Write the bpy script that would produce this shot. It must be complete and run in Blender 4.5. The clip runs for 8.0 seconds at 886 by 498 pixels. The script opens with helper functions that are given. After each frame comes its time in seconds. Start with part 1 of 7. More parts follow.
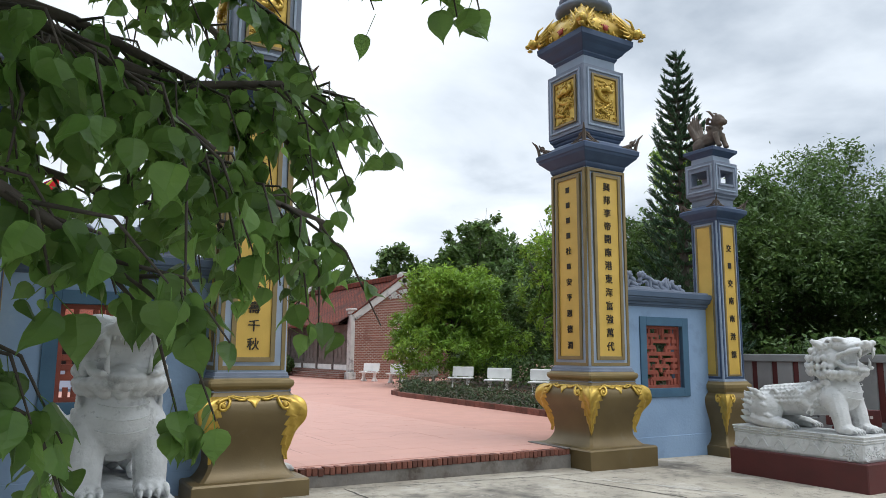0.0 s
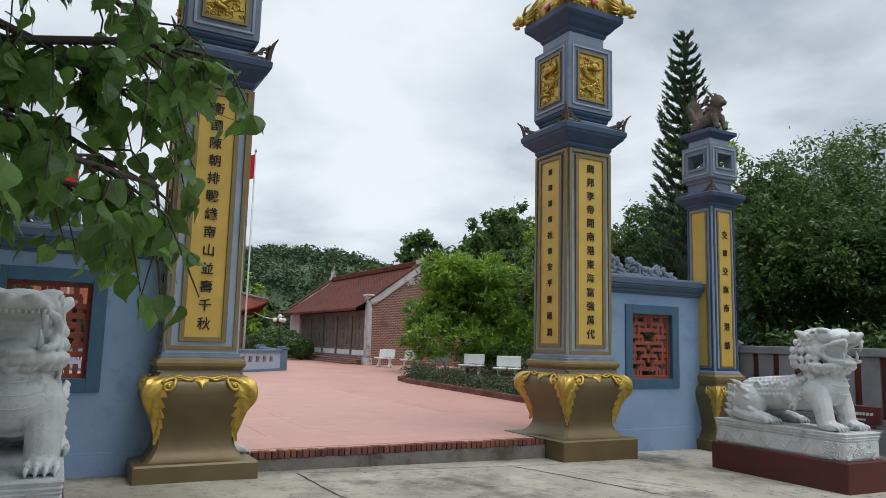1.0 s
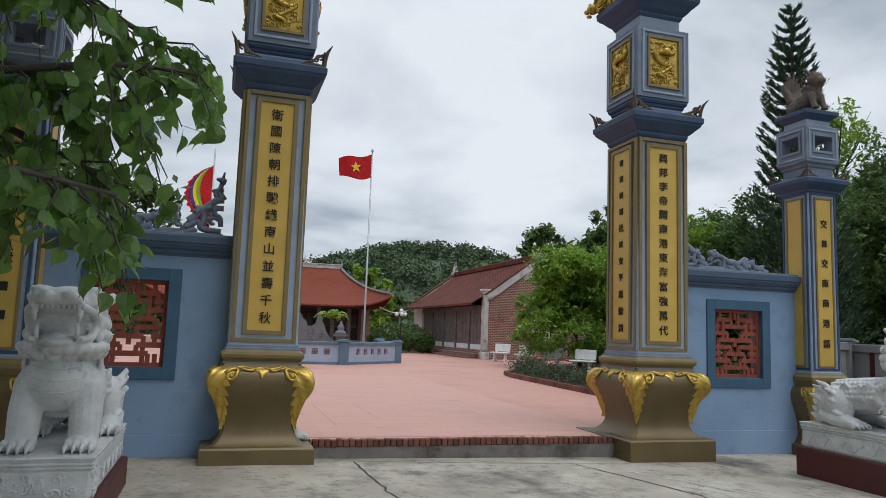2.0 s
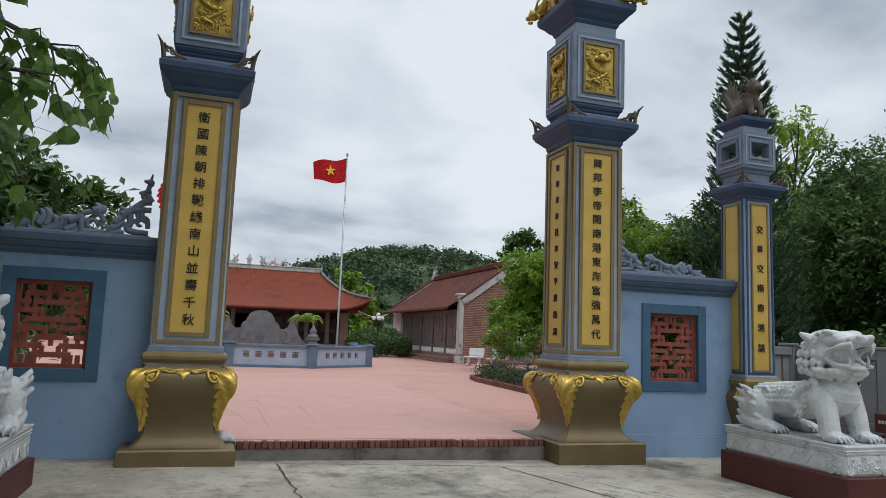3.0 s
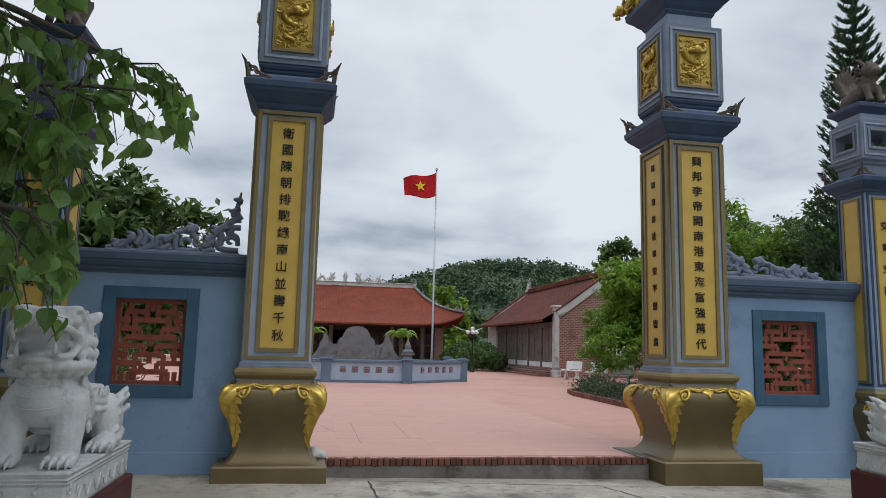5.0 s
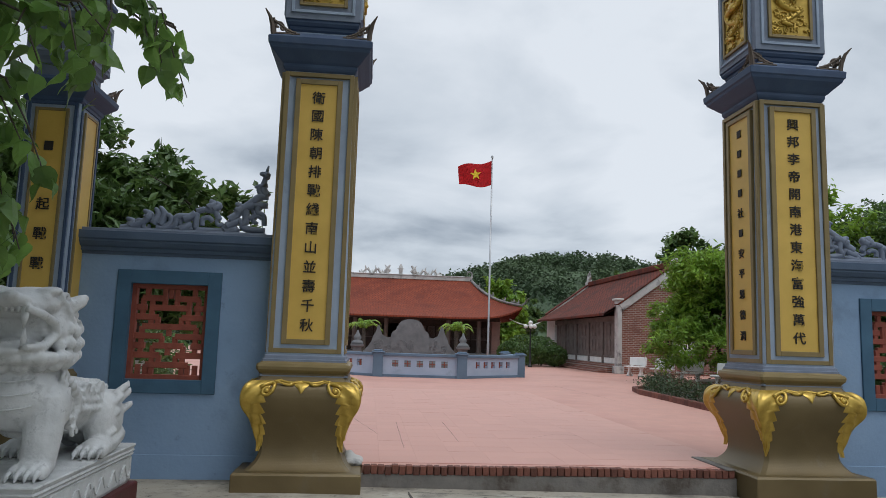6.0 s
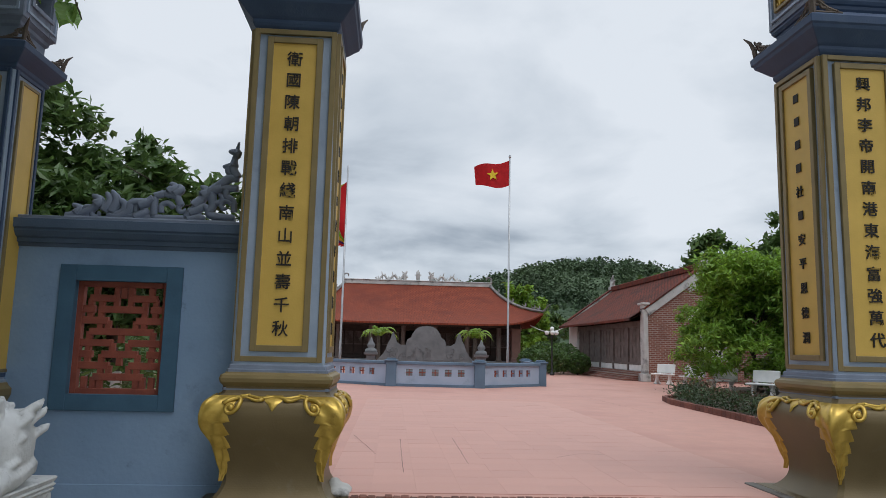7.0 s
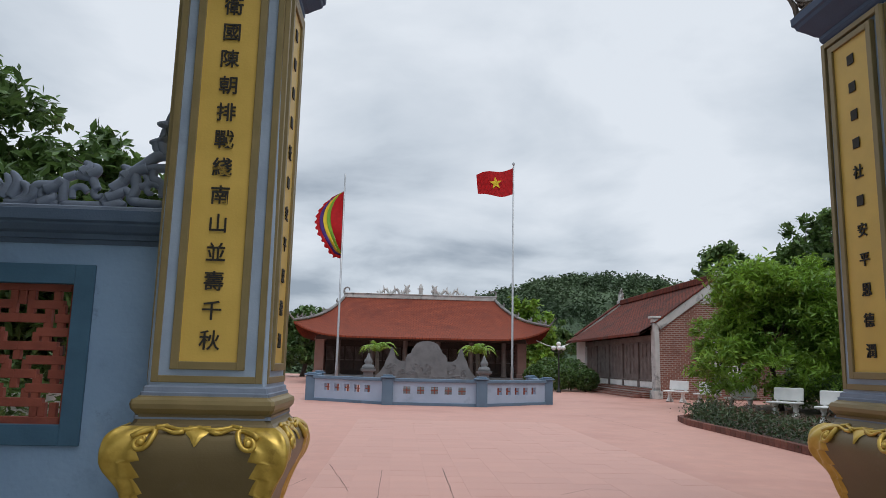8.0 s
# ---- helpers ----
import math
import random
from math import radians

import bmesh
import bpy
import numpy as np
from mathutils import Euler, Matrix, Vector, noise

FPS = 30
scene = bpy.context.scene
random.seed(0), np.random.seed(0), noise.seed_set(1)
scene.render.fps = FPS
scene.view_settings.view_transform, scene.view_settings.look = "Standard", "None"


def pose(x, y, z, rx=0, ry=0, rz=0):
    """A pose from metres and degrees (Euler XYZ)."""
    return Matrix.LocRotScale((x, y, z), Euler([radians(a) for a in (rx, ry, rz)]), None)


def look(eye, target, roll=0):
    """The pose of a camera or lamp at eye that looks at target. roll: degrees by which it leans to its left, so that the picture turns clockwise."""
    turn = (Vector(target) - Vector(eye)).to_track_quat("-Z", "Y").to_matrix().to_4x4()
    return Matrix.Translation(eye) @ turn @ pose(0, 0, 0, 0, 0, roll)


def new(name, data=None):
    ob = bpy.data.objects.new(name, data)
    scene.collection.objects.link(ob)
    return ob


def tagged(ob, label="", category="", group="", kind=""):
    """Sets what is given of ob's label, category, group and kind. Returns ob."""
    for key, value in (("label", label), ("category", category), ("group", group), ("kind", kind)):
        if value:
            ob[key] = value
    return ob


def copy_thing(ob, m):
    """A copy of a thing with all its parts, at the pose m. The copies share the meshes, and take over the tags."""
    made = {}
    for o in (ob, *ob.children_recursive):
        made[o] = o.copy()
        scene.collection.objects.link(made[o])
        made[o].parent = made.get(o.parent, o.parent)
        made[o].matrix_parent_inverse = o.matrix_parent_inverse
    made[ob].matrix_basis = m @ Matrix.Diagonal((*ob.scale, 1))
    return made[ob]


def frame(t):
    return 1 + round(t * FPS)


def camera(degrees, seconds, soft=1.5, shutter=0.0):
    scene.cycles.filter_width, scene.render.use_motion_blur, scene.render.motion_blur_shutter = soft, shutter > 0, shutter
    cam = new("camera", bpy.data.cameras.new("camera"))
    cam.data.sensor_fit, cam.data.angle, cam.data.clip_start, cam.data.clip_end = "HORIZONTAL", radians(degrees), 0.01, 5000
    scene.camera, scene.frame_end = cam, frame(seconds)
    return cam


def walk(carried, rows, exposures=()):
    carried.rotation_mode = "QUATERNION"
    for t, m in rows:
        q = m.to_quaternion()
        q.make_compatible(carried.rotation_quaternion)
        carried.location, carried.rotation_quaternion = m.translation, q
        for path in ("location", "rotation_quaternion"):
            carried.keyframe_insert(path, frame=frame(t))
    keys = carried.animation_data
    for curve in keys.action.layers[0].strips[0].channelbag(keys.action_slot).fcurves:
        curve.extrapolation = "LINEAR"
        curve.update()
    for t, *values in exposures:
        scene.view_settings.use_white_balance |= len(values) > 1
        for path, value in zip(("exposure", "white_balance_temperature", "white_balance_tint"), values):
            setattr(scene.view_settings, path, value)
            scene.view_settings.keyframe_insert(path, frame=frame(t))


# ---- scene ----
cam = camera(63.8, 8.0, soft=0.8)
PATH = [
    (0, (-0.211, -0.027, 1.488), (0.805, 1.672, 1.779), 0.4),
    (0.5, (0.248, -0.042, 1.471), (1.282, 1.648, 1.745), 0.9),
    (1, (0.666, -0.205, 1.457), (1.598, 1.546, 1.714), 1.5),
    (1.5, (1.085, -0.382, 1.458), (1.824, 1.461, 1.694), 1.8),
    (1.7, (1.268, -0.5, 1.483), (1.913, 1.38, 1.709), 1.8),
    (2.8, (2.103, -0.868, 1.497), (2.651, 1.041, 1.732), 2.1),
    (3, (2.235, -0.923, 1.497), (2.844, 0.966, 1.741), 2.2),
    (3.5, (2.406, -1.042, 1.487), (3.134, 0.803, 1.743), 2.1),
    (4, (2.435, -1.081, 1.479), (3.124, 0.779, 1.739), 1.5),
    (4.5, (2.4, -0.982, 1.486), (2.924, 0.929, 1.758), 1.2),
    (5, (2.379, -0.651, 1.482), (2.732, 1.298, 1.757), 1.4),
    (5.2, (2.424, -0.487, 1.514), (2.723, 1.472, 1.781), 1.6),
    (6.5, (2.78, 1.022, 1.443), (2.947, 2.999, 1.697), 1.6),
    (7, (2.939, 1.608, 1.447), (3.074, 3.584, 1.723), 1.4),
    (7.5, (3.096, 2.22, 1.456), (3.217, 4.194, 1.754), 1.4),
    (8, (3.253, 2.848, 1.457), (3.368, 4.819, 1.776), 1.3),
]
walk(cam, [(t, look(eye, target, roll)) for t, eye, target, roll in PATH], exposures=[(0.0, 0.52, 6350, 10), (0.5, 0.36, 6350, 10), (1.0, 0.18, 6340, 10), (1.5, 0.10, 6330, 10), (3.0, 0.04, 6290, 10), (5.0, 0.0, 6250, 10), (8.0, 0.0, 6250, 10)])

# ---- world, sun ----
world = bpy.data.worlds.new("overcast_sky")
scene.world = world
world.use_nodes = True
wn, wl = world.node_tree.nodes, world.node_tree.links
wn.clear()


def wnode(kind, **vals):
    n = wn.new(kind)
    for k, v in vals.items():
        n.inputs[k].default_value = v
    return n


w_out, w_bg = wn.new("ShaderNodeOutputWorld"), wnode("ShaderNodeBackground", Strength=1.0)
w_sky = wn.new("ShaderNodeTexSky")
w_sky.sky_type, w_sky.sun_disc = "NISHITA", False
w_sky.sun_elevation, w_sky.sun_rotation = radians(58), radians(150)
w_sky_dim = wn.new("ShaderNodeVectorMath")
w_sky_dim.operation = "SCALE"
w_sky_dim.inputs["Scale"].default_value = 0.07
w_tc = wn.new("ShaderNodeTexCoord")
w_sep = wn.new("ShaderNodeSeparateXYZ")
# clouds lie on a flat layer: the direction is divided by its height
w_h = wn.new("ShaderNodeMath")
w_h.operation, w_h.inputs[1].default_value = "MAXIMUM", 0.0
w_h2 = wn.new("ShaderNodeMath")
w_h2.operation, w_h2.inputs[1].default_value = "ADD", 0.22
w_div = wn.new("ShaderNodeVectorMath")
w_div.operation = "DIVIDE"
w_comb = wn.new("ShaderNodeCombineXYZ")
w_n1 = wnode("ShaderNodeTexNoise", Scale=1.5, Detail=7.0, Roughness=0.5, Distortion=0.25)
w_n2 = wnode("ShaderNodeTexNoise", Scale=0.65, Detail=3.0, Roughness=0.5)
w_add = wn.new("ShaderNodeMath")
w_add.operation = "MULTIPLY_ADD"
w_add.inputs[1].default_value = 0.55
w_half = wn.new("ShaderNodeMath")
w_half.operation, w_half.inputs[1].default_value = "MULTIPLY", 0.45
w_ramp = wn.new("ShaderNodeValToRGB")
els = w_ramp.color_ramp.elements
els[0].position, els[0].color = 0.40, (0.33, 0.38, 0.44, 1)
els[1].position, els[1].color = 0.59, (0.80, 0.835, 0.87, 1)
mid = els.new(0.49)
mid.color = (0.61, 0.66, 0.71, 1)
w_zen = wn.new("ShaderNodeMapRange")
w_zen.inputs["From Min"].default_value, w_zen.inputs["From Max"].default_value = 0.5, 0.95
w_zen.inputs["To Min"].default_value, w_zen.inputs["To Max"].default_value = 1.0, 2.3
w_mul = wn.new("ShaderNodeVectorMath")
w_mul.operation = "SCALE"
w_mix = wn.new("ShaderNodeMix")
w_mix.data_type = "RGBA"
w_mix.inputs["Factor"].default_value = 0.93
wl.new(w_tc.outputs["Generated"], w_sep.inputs[0])
wl.new(w_sep.outputs["Z"], w_h.inputs[0])
wl.new(w_h.outputs[0], w_h2.inputs[0])
for k in "XYZ":
    wl.new(w_h2.outputs[0], w_comb.inputs[k])
wl.new(w_tc.outputs["Generated"], w_div.inputs[0])
wl.new(w_comb.outputs[0], w_div.inputs[1])
wl.new(w_div.outputs[0], w_n1.inputs["Vector"])
wl.new(w_div.outputs[0], w_n2.inputs["Vector"])
wl.new(w_n2.outputs["Fac"], w_half.inputs[0])
wl.new(w_n1.outputs["Fac"], w_add.inputs[0])
wl.new(w_half.outputs[0], w_add.inputs[2])
wl.new(w_add.outputs[0], w_ramp.inputs["Fac"])
wl.new(w_sep.outputs["Z"], w_zen.inputs["Value"])
wl.new(w_ramp.outputs["Color"], w_mul.inputs[0])
wl.new(w_zen.outputs[0], w_mul.inputs["Scale"])
wl.new(w_sky.outputs[0], w_sky_dim.inputs[0])
wl.new(w_sky_dim.outputs[0], w_mix.inputs["A"])
wl.new(w_mul.outputs[0], w_mix.inputs["B"])
wl.new(w_mix.outputs["Result"], w_bg.inputs["Color"])
wl.new(w_bg.outputs[0], w_out.inputs["Surface"])

sun = new("sun", bpy.data.lights.new("sun", "SUN"))
sun.data.energy, sun.data.angle, sun.data.color = 0.9, radians(25), (1.0, 0.96, 0.9)
sun.matrix_world = look((6, -12, 30), (0, 0, 0))

# ---- materials ----
MATS = {}


def surface(name, c1, c2, scale=6.0, rough=0.7, metal=0.0, bump=0.2, fine=60.0, stain=None, stain_scale=0.8, stain_cut=0.58, spread=0.0, spec=0.5, translucent=0.0, bump_size=0.01):
    """Two-scale procedural surface: c1..c2 by medium noise, stains by large noise, fine bump; spread varies pieces."""
    if name in MATS:
        return MATS[name]
    m = bpy.data.materials.new(name)
    m.use_nodes = True
    nt = m.node_tree
    n, l = nt.nodes, nt.links
    b = n["Principled BSDF"]
    b.inputs["Metallic"].default_value = metal
    b.inputs["Specular IOR Level"].default_value = spec
    tc = n.new("ShaderNodeTexCoord")
    n1 = n.new("ShaderNodeTexNoise")
    n1.inputs["Scale"].default_value, n1.inputs["Detail"].default_value = scale, 6
    l.new(tc.outputs["Object"], n1.inputs["Vector"])
    r = n.new("ShaderNodeValToRGB")
    r.color_ramp.elements[0].position, r.color_ramp.elements[1].position = 0.32, 0.68
    r.color_ramp.elements[0].color, r.color_ramp.elements[1].color = (*c1, 1), (*c2, 1)
    l.new(n1.outputs["Fac"], r.inputs["Fac"])
    col = r.outputs["Color"]
    if stain:
        n2 = n.new("ShaderNodeTexNoise")
        n2.inputs["Scale"].default_value, n2.inputs["Detail"].default_value, n2.inputs["Roughness"].default_value = stain_scale, 8, 0.65
        l.new(tc.outputs["Object"], n2.inputs["Vector"])
        mr = n.new("ShaderNodeMapRange")
        mr.inputs["From Min"].default_value, mr.inputs["From Max"].default_value = stain_cut, stain_cut + 0.14
        l.new(n2.outputs["Fac"], mr.inputs["Value"])
        mx = n.new("ShaderNodeMix")
        mx.data_type = "RGBA"
        l.new(mr.outputs[0], mx.inputs["Factor"])
        l.new(col, mx.inputs["A"])
        mx.inputs["B"].default_value = (*stain, 1)
        col = mx.outputs["Result"]
    if spread:
        oi, gi = n.new("ShaderNodeObjectInfo"), n.new("ShaderNodeNewGeometry")
        ad = n.new("ShaderNodeMath")
        ad.operation = "ADD"
        l.new(oi.outputs["Random"], ad.inputs[0])
        l.new(gi.outputs["Random Per Island"], ad.inputs[1])
        fr = n.new("ShaderNodeMath")
        fr.operation = "FRACT"
        l.new(ad.outputs[0], fr.inputs[0])
        mr2 = n.new("ShaderNodeMapRange")
        mr2.inputs["To Min"].default_value, mr2.inputs["To Max"].default_value = 1 - spread, 1 + spread
        l.new(fr.outputs[0], mr2.inputs["Value"])
        hs = n.new("ShaderNodeHueSaturation")
        l.new(mr2.outputs[0], hs.inputs["Value"])
        l.new(col, hs.inputs["Color"])
        col = hs.outputs["Color"]
    l.new(col, b.inputs["Base Color"])
    n3 = n.new("ShaderNodeTexNoise")
    n3.inputs["Scale"].default_value, n3.inputs["Detail"].default_value = fine, 4
    l.new(tc.outputs["Object"], n3.inputs["Vector"])
    rr = n.new("ShaderNodeMapRange")
    rr.inputs["To Min"].default_value, rr.inputs["To Max"].default_value = max(0.02, rough - 0.12), min(1, rough + 0.12)
    l.new(n1.outputs["Fac"], rr.inputs["Value"])
    l.new(rr.outputs[0], b.inputs["Roughness"])
    if bump:
        bp = n.new("ShaderNodeBump")
        bp.inputs["Strength"].default_value, bp.inputs["Distance"].default_value = bump, bump_size
        l.new(n3.outputs["Fac"], bp.inputs["Height"])
        l.new(bp.outputs[0], b.inputs["Normal"])
    if translucent:
        out = n["Material Output"]
        tr, ms = n.new("ShaderNodeBsdfTranslucent"), n.new("ShaderNodeMixShader")
        hs2 = n.new("ShaderNodeHueSaturation")
        hs2.inputs["Value"].default_value, hs2.inputs["Hue"].default_value = 1.3, 0.485
        l.new(col, hs2.inputs["Color"])
        l.new(hs2.outputs["Color"], tr.inputs["Color"])
        ms.inputs["Fac"].default_value = translucent
        l.new(b.outputs[0], ms.inputs[1])
        l.new(tr.outputs[0], ms.inputs[2])
        l.new(ms.outputs[0], out.inputs["Surface"])
    MATS[name] = m
    return m


def courses(name, c1, c2, mortar, w, h, joint, axes, bump=0.5, vary=0.78, offset=0.5, rough=0.8, stain=None, stain_cut=0.6, stain_scale=0.5):
    """Courses of bricks or tiles too far off to be pieces: w x h metres, over the two axes given."""
    m = surface(name, c1, c2, 3.0, rough, bump=0.0, stain=stain, stain_cut=stain_cut, stain_scale=stain_scale)
    n, l = m.node_tree.nodes, m.node_tree.links
    b = n["Principled BSDF"]
    b.inputs["Specular IOR Level"].default_value = 0.25
    base = b.inputs["Base Color"].links[0].from_socket
    tc, sp, cb = n.new("ShaderNodeTexCoord"), n.new("ShaderNodeSeparateXYZ"), n.new("ShaderNodeCombineXYZ")
    l.new(tc.outputs["Object"], sp.inputs[0])
    l.new(sp.outputs[axes[0]], cb.inputs["X"])
    l.new(sp.outputs[axes[1]], cb.inputs["Y"])
    br = n.new("ShaderNodeTexBrick")
    br.offset = offset
    for k, v in (("Scale", 1.0), ("Brick Width", w), ("Row Height", h), ("Mortar Size", joint), ("Mortar Smooth", 0.2), ("Bias", 0.0)):
        br.inputs[k].default_value = v
    br.inputs["Mortar"].default_value = (*mortar, 1)
    dk = n.new("ShaderNodeHueSaturation")
    dk.inputs["Value"].default_value = vary
    l.new(base, dk.inputs["Color"])
    l.new(base, br.inputs["Color1"])
    l.new(dk.outputs["Color"], br.inputs["Color2"])
    l.new(cb.outputs[0], br.inputs["Vector"])
    l.new(br.outputs["Color"], b.inputs["Base Color"])
    iv = n.new("ShaderNodeMath")
    iv.operation, iv.inputs[0].default_value = "SUBTRACT", 1.0
    l.new(br.outputs["Fac"], iv.inputs[1])
    bp = n.new("ShaderNodeBump")
    bp.inputs["Strength"].default_value, bp.inputs["Distance"].default_value = bump, joint
    l.new(iv.outputs[0], bp.inputs["Height"])
    l.new(bp.outputs[0], b.inputs["Normal"])
    return m


BLUE_WALL = surface("blue_limewash", (0.20, 0.30, 0.445), (0.245, 0.355, 0.51), 1.3, 0.85, bump=0.3, fine=25, stain=(0.165, 0.24, 0.35), stain_cut=0.56, stain_scale=1.1)
BLUE_DARK = surface("dark_blue_paint", (0.032, 0.058, 0.118), (0.046, 0.080, 0.152), 3.0, 0.6, bump=0.2, stain=(0.06, 0.09, 0.15), stain_scale=1.5)
TEAL_DARK = surface("slate_teal_paint", (0.04, 0.10, 0.165), (0.055, 0.13, 0.205), 4.0, 0.65, bump=0.15)
BLUE_PALE = surface("pale_blue_paint", (0.245, 0.305, 0.40), (0.31, 0.375, 0.475), 4.0, 0.65, bump=0.15, stain=(0.19, 0.24, 0.315), stain_cut=0.60, stain_scale=1.6)
GREY_BLUE = surface("grey_blue_paint", (0.145, 0.175, 0.235), (0.20, 0.235, 0.305), 5.0, 0.7, bump=0.2, stain=(0.11, 0.125, 0.16), stain_scale=2.0)
OLIVE = surface("bronze_paint", (0.135, 0.098, 0.042), (0.175, 0.128, 0.058), 2.5, 0.45, metal=0.25, bump=0.12, stain=(0.15, 0.125, 0.085), stain_cut=0.62)
BRONZE_LINE = surface("bronze_border_paint", (0.20, 0.15, 0.062), (0.25, 0.185, 0.08), 5.0, 0.5, metal=0.2, bump=0.1)
GOLD = surface("gold_paint", (0.44, 0.29, 0.05), (0.60, 0.41, 0.085), 12.0, 0.36, metal=0.5, bump=0.1, fine=60, stain=(0.26, 0.16, 0.035), stain_scale=5.0, stain_cut=0.6)
YELLOW = surface("ochre_panel_paint", (0.53, 0.345, 0.066), (0.66, 0.435, 0.095), 2.5, 0.5, metal=0.1, bump=0.12, stain=(0.47, 0.31, 0.055), stain_cut=0.6)
COPING_BLUE = surface("slate_coping_paint", (0.062, 0.096, 0.155), (0.085, 0.125, 0.19), 3.0, 0.65, bump=0.2, stain=(0.05, 0.072, 0.11), stain_scale=1.5)
INK = surface("black_lacquer", (0.012, 0.010, 0.008), (0.022, 0.018, 0.012), 20, 0.75, bump=0.0)
RED_LATTICE = surface("oxide_red_paint", (0.22, 0.050, 0.030), (0.30, 0.075, 0.045), 8.0, 0.7, bump=0.3, stain=(0.16, 0.05, 0.035), stain_scale=3)
MAROON = surface("maroon_paint", (0.072, 0.013, 0.013), (0.098, 0.018, 0.017), 4.0, 0.5, bump=0.15, stain=(0.16, 0.05, 0.045), stain_scale=3.5, stain_cut=0.68)
MARBLE = surface("white_marble", (0.50, 0.51, 0.51), (0.66, 0.67, 0.67), 7.0, 0.6, bump=0.5, fine=38, stain=(0.30, 0.31, 0.315), stain_scale=5.0, stain_cut=0.57)
CONCRETE = surface("weathered_concrete", (0.30, 0.272, 0.222), (0.46, 0.422, 0.35), 1.1, 0.9, bump=0.6, fine=28, stain=(0.10, 0.092, 0.08), stain_scale=0.7, stain_cut=0.53)
MORTAR = surface("grey_mortar", (0.14, 0.13, 0.12), (0.24, 0.222, 0.20), 5, 0.95, bump=0.6, fine=30, stain=(0.09, 0.075, 0.062), stain_scale=2.5, stain_cut=0.5)
STEP_BRICK = surface("dark_edge_brick", (0.115, 0.042, 0.030), (0.20, 0.075, 0.05), 14, 0.85, bump=0.5, spread=0.35)
YARD_TILE = surface("terracotta_tile", (0.50, 0.262, 0.208), (0.57, 0.312, 0.252), 0.35, 0.55, bump=0.1, fine=40, stain=(0.46, 0.236, 0.188), stain_scale=0.25, stain_cut=0.52, spread=0.03, spec=0.5)
YARD_FAR = courses("terracotta_paving", (0.50, 0.262, 0.208), (0.57, 0.312, 0.252), (0.465, 0.244, 0.194), 0.4, 0.4, 0.002, "XY", bump=0.1, vary=0.97, offset=0.0, rough=0.55, stain=(0.46, 0.236, 0.188), stain_cut=0.52, stain_scale=0.25)
GREY_FENCE = surface("grey_render", (0.20, 0.205, 0.21), (0.27, 0.275, 0.28), 2.0, 0.9, bump=0.4, stain=(0.12, 0.12, 0.12), stain_scale=1.2, stain_cut=0.55)
STONE_DARK = surface("grey_carved_stone", (0.13, 0.135, 0.14), (0.20, 0.205, 0.21), 3.0, 0.85, bump=0.5, stain=(0.09, 0.095, 0.10), stain_scale=1.5)
ROOF_RED = courses("red_roof_tile", (0.235, 0.052, 0.026), (0.30, 0.070, 0.034), (0.13, 0.03, 0.018), 0.2, 0.16, 0.02, "XY", bump=0.8, rough=0.85, stain=(0.19, 0.045, 0.026), stain_cut=0.5)
ROOF_OLD = courses("weathered_roof_tile", (0.15, 0.036, 0.022), (0.225, 0.054, 0.031), (0.05, 0.018, 0.014), 0.16, 0.2, 0.02, "XY", bump=0.9, rough=0.9, stain=(0.075, 0.034, 0.027), stain_cut=0.5, stain_scale=0.7)
HOUSE_BRICK = courses("house_brick", (0.225, 0.086, 0.060), (0.285, 0.11, 0.078), (0.36, 0.30, 0.26), 0.23, 0.085, 0.014, "XZ", bump=0.6)
HOUSE_BRICK_SIDE = courses("house_brick_side", (0.225, 0.086, 0.060), (0.285, 0.11, 0.078), (0.33, 0.27, 0.24), 0.23, 0.085, 0.014, "YZ", bump=0.6)
OLD_PLASTER = surface("old_lime_plaster", (0.42, 0.42, 0.40), (0.58, 0.57, 0.55), 2.0, 0.9, bump=0.4, stain=(0.13, 0.13, 0.125), stain_scale=1.6, stain_cut=0.53)
WHITE = surface("white_limewash", (0.66, 0.66, 0.64), (0.78, 0.77, 0.75), 3, 0.85, bump=0.2, stain=(0.5, 0.49, 0.46), stain_scale=1.5)
OLD_WOOD = surface("grey_weathered_wood", (0.11, 0.086, 0.076), (0.19, 0.155, 0.14), 3.0, 0.8, bump=0.4)
DARK_WOOD = surface("dark_brown_wood", (0.030, 0.017, 0.012), (0.055, 0.032, 0.022), 4.0, 0.6, bump=0.3)
LEAF_NEAR = surface("heart_leaf", (0.095, 0.19, 0.045), (0.165, 0.295, 0.072), 5, 0.36, bump=0.2, fine=40, spread=0.4, translucent=0.5)
LEAF_MID = surface("mango_leaf", (0.12, 0.235, 0.03), (0.24, 0.39, 0.05), 0.5, 0.5, bump=0.0, spread=0.4, translucent=0.35)
LEAF_DARK = surface("dense_leaf", (0.055, 0.112, 0.030), (0.115, 0.195, 0.052), 0.5, 0.5, bump=0.0, spread=0.45, translucent=0.3)
LEAF_PINE = surface("pine_needles", (0.03, 0.072, 0.034), (0.05, 0.105, 0.048), 1.0, 0.6, bump=0.0, spread=0.35, translucent=0.1)
# greyer green than the nearer leaves: distance haze is put into this colour
LEAF_HILL_HAZE = surface("hill_woods", (0.055, 0.092, 0.046), (0.095, 0.14, 0.068), 0.05, 0.8, bump=0.0, spread=0.4, translucent=0.15)
BARK = surface("grey_brown_bark", (0.055, 0.045, 0.036), (0.10, 0.085, 0.07), 9, 0.9, bump=0.7, fine=30)
SOIL = surface("dark_garden_soil", (0.06, 0.045, 0.032), (0.10, 0.08, 0.055), 3, 0.95, bump=0.6, stain=(0.05, 0.075, 0.025), stain_scale=1.2)
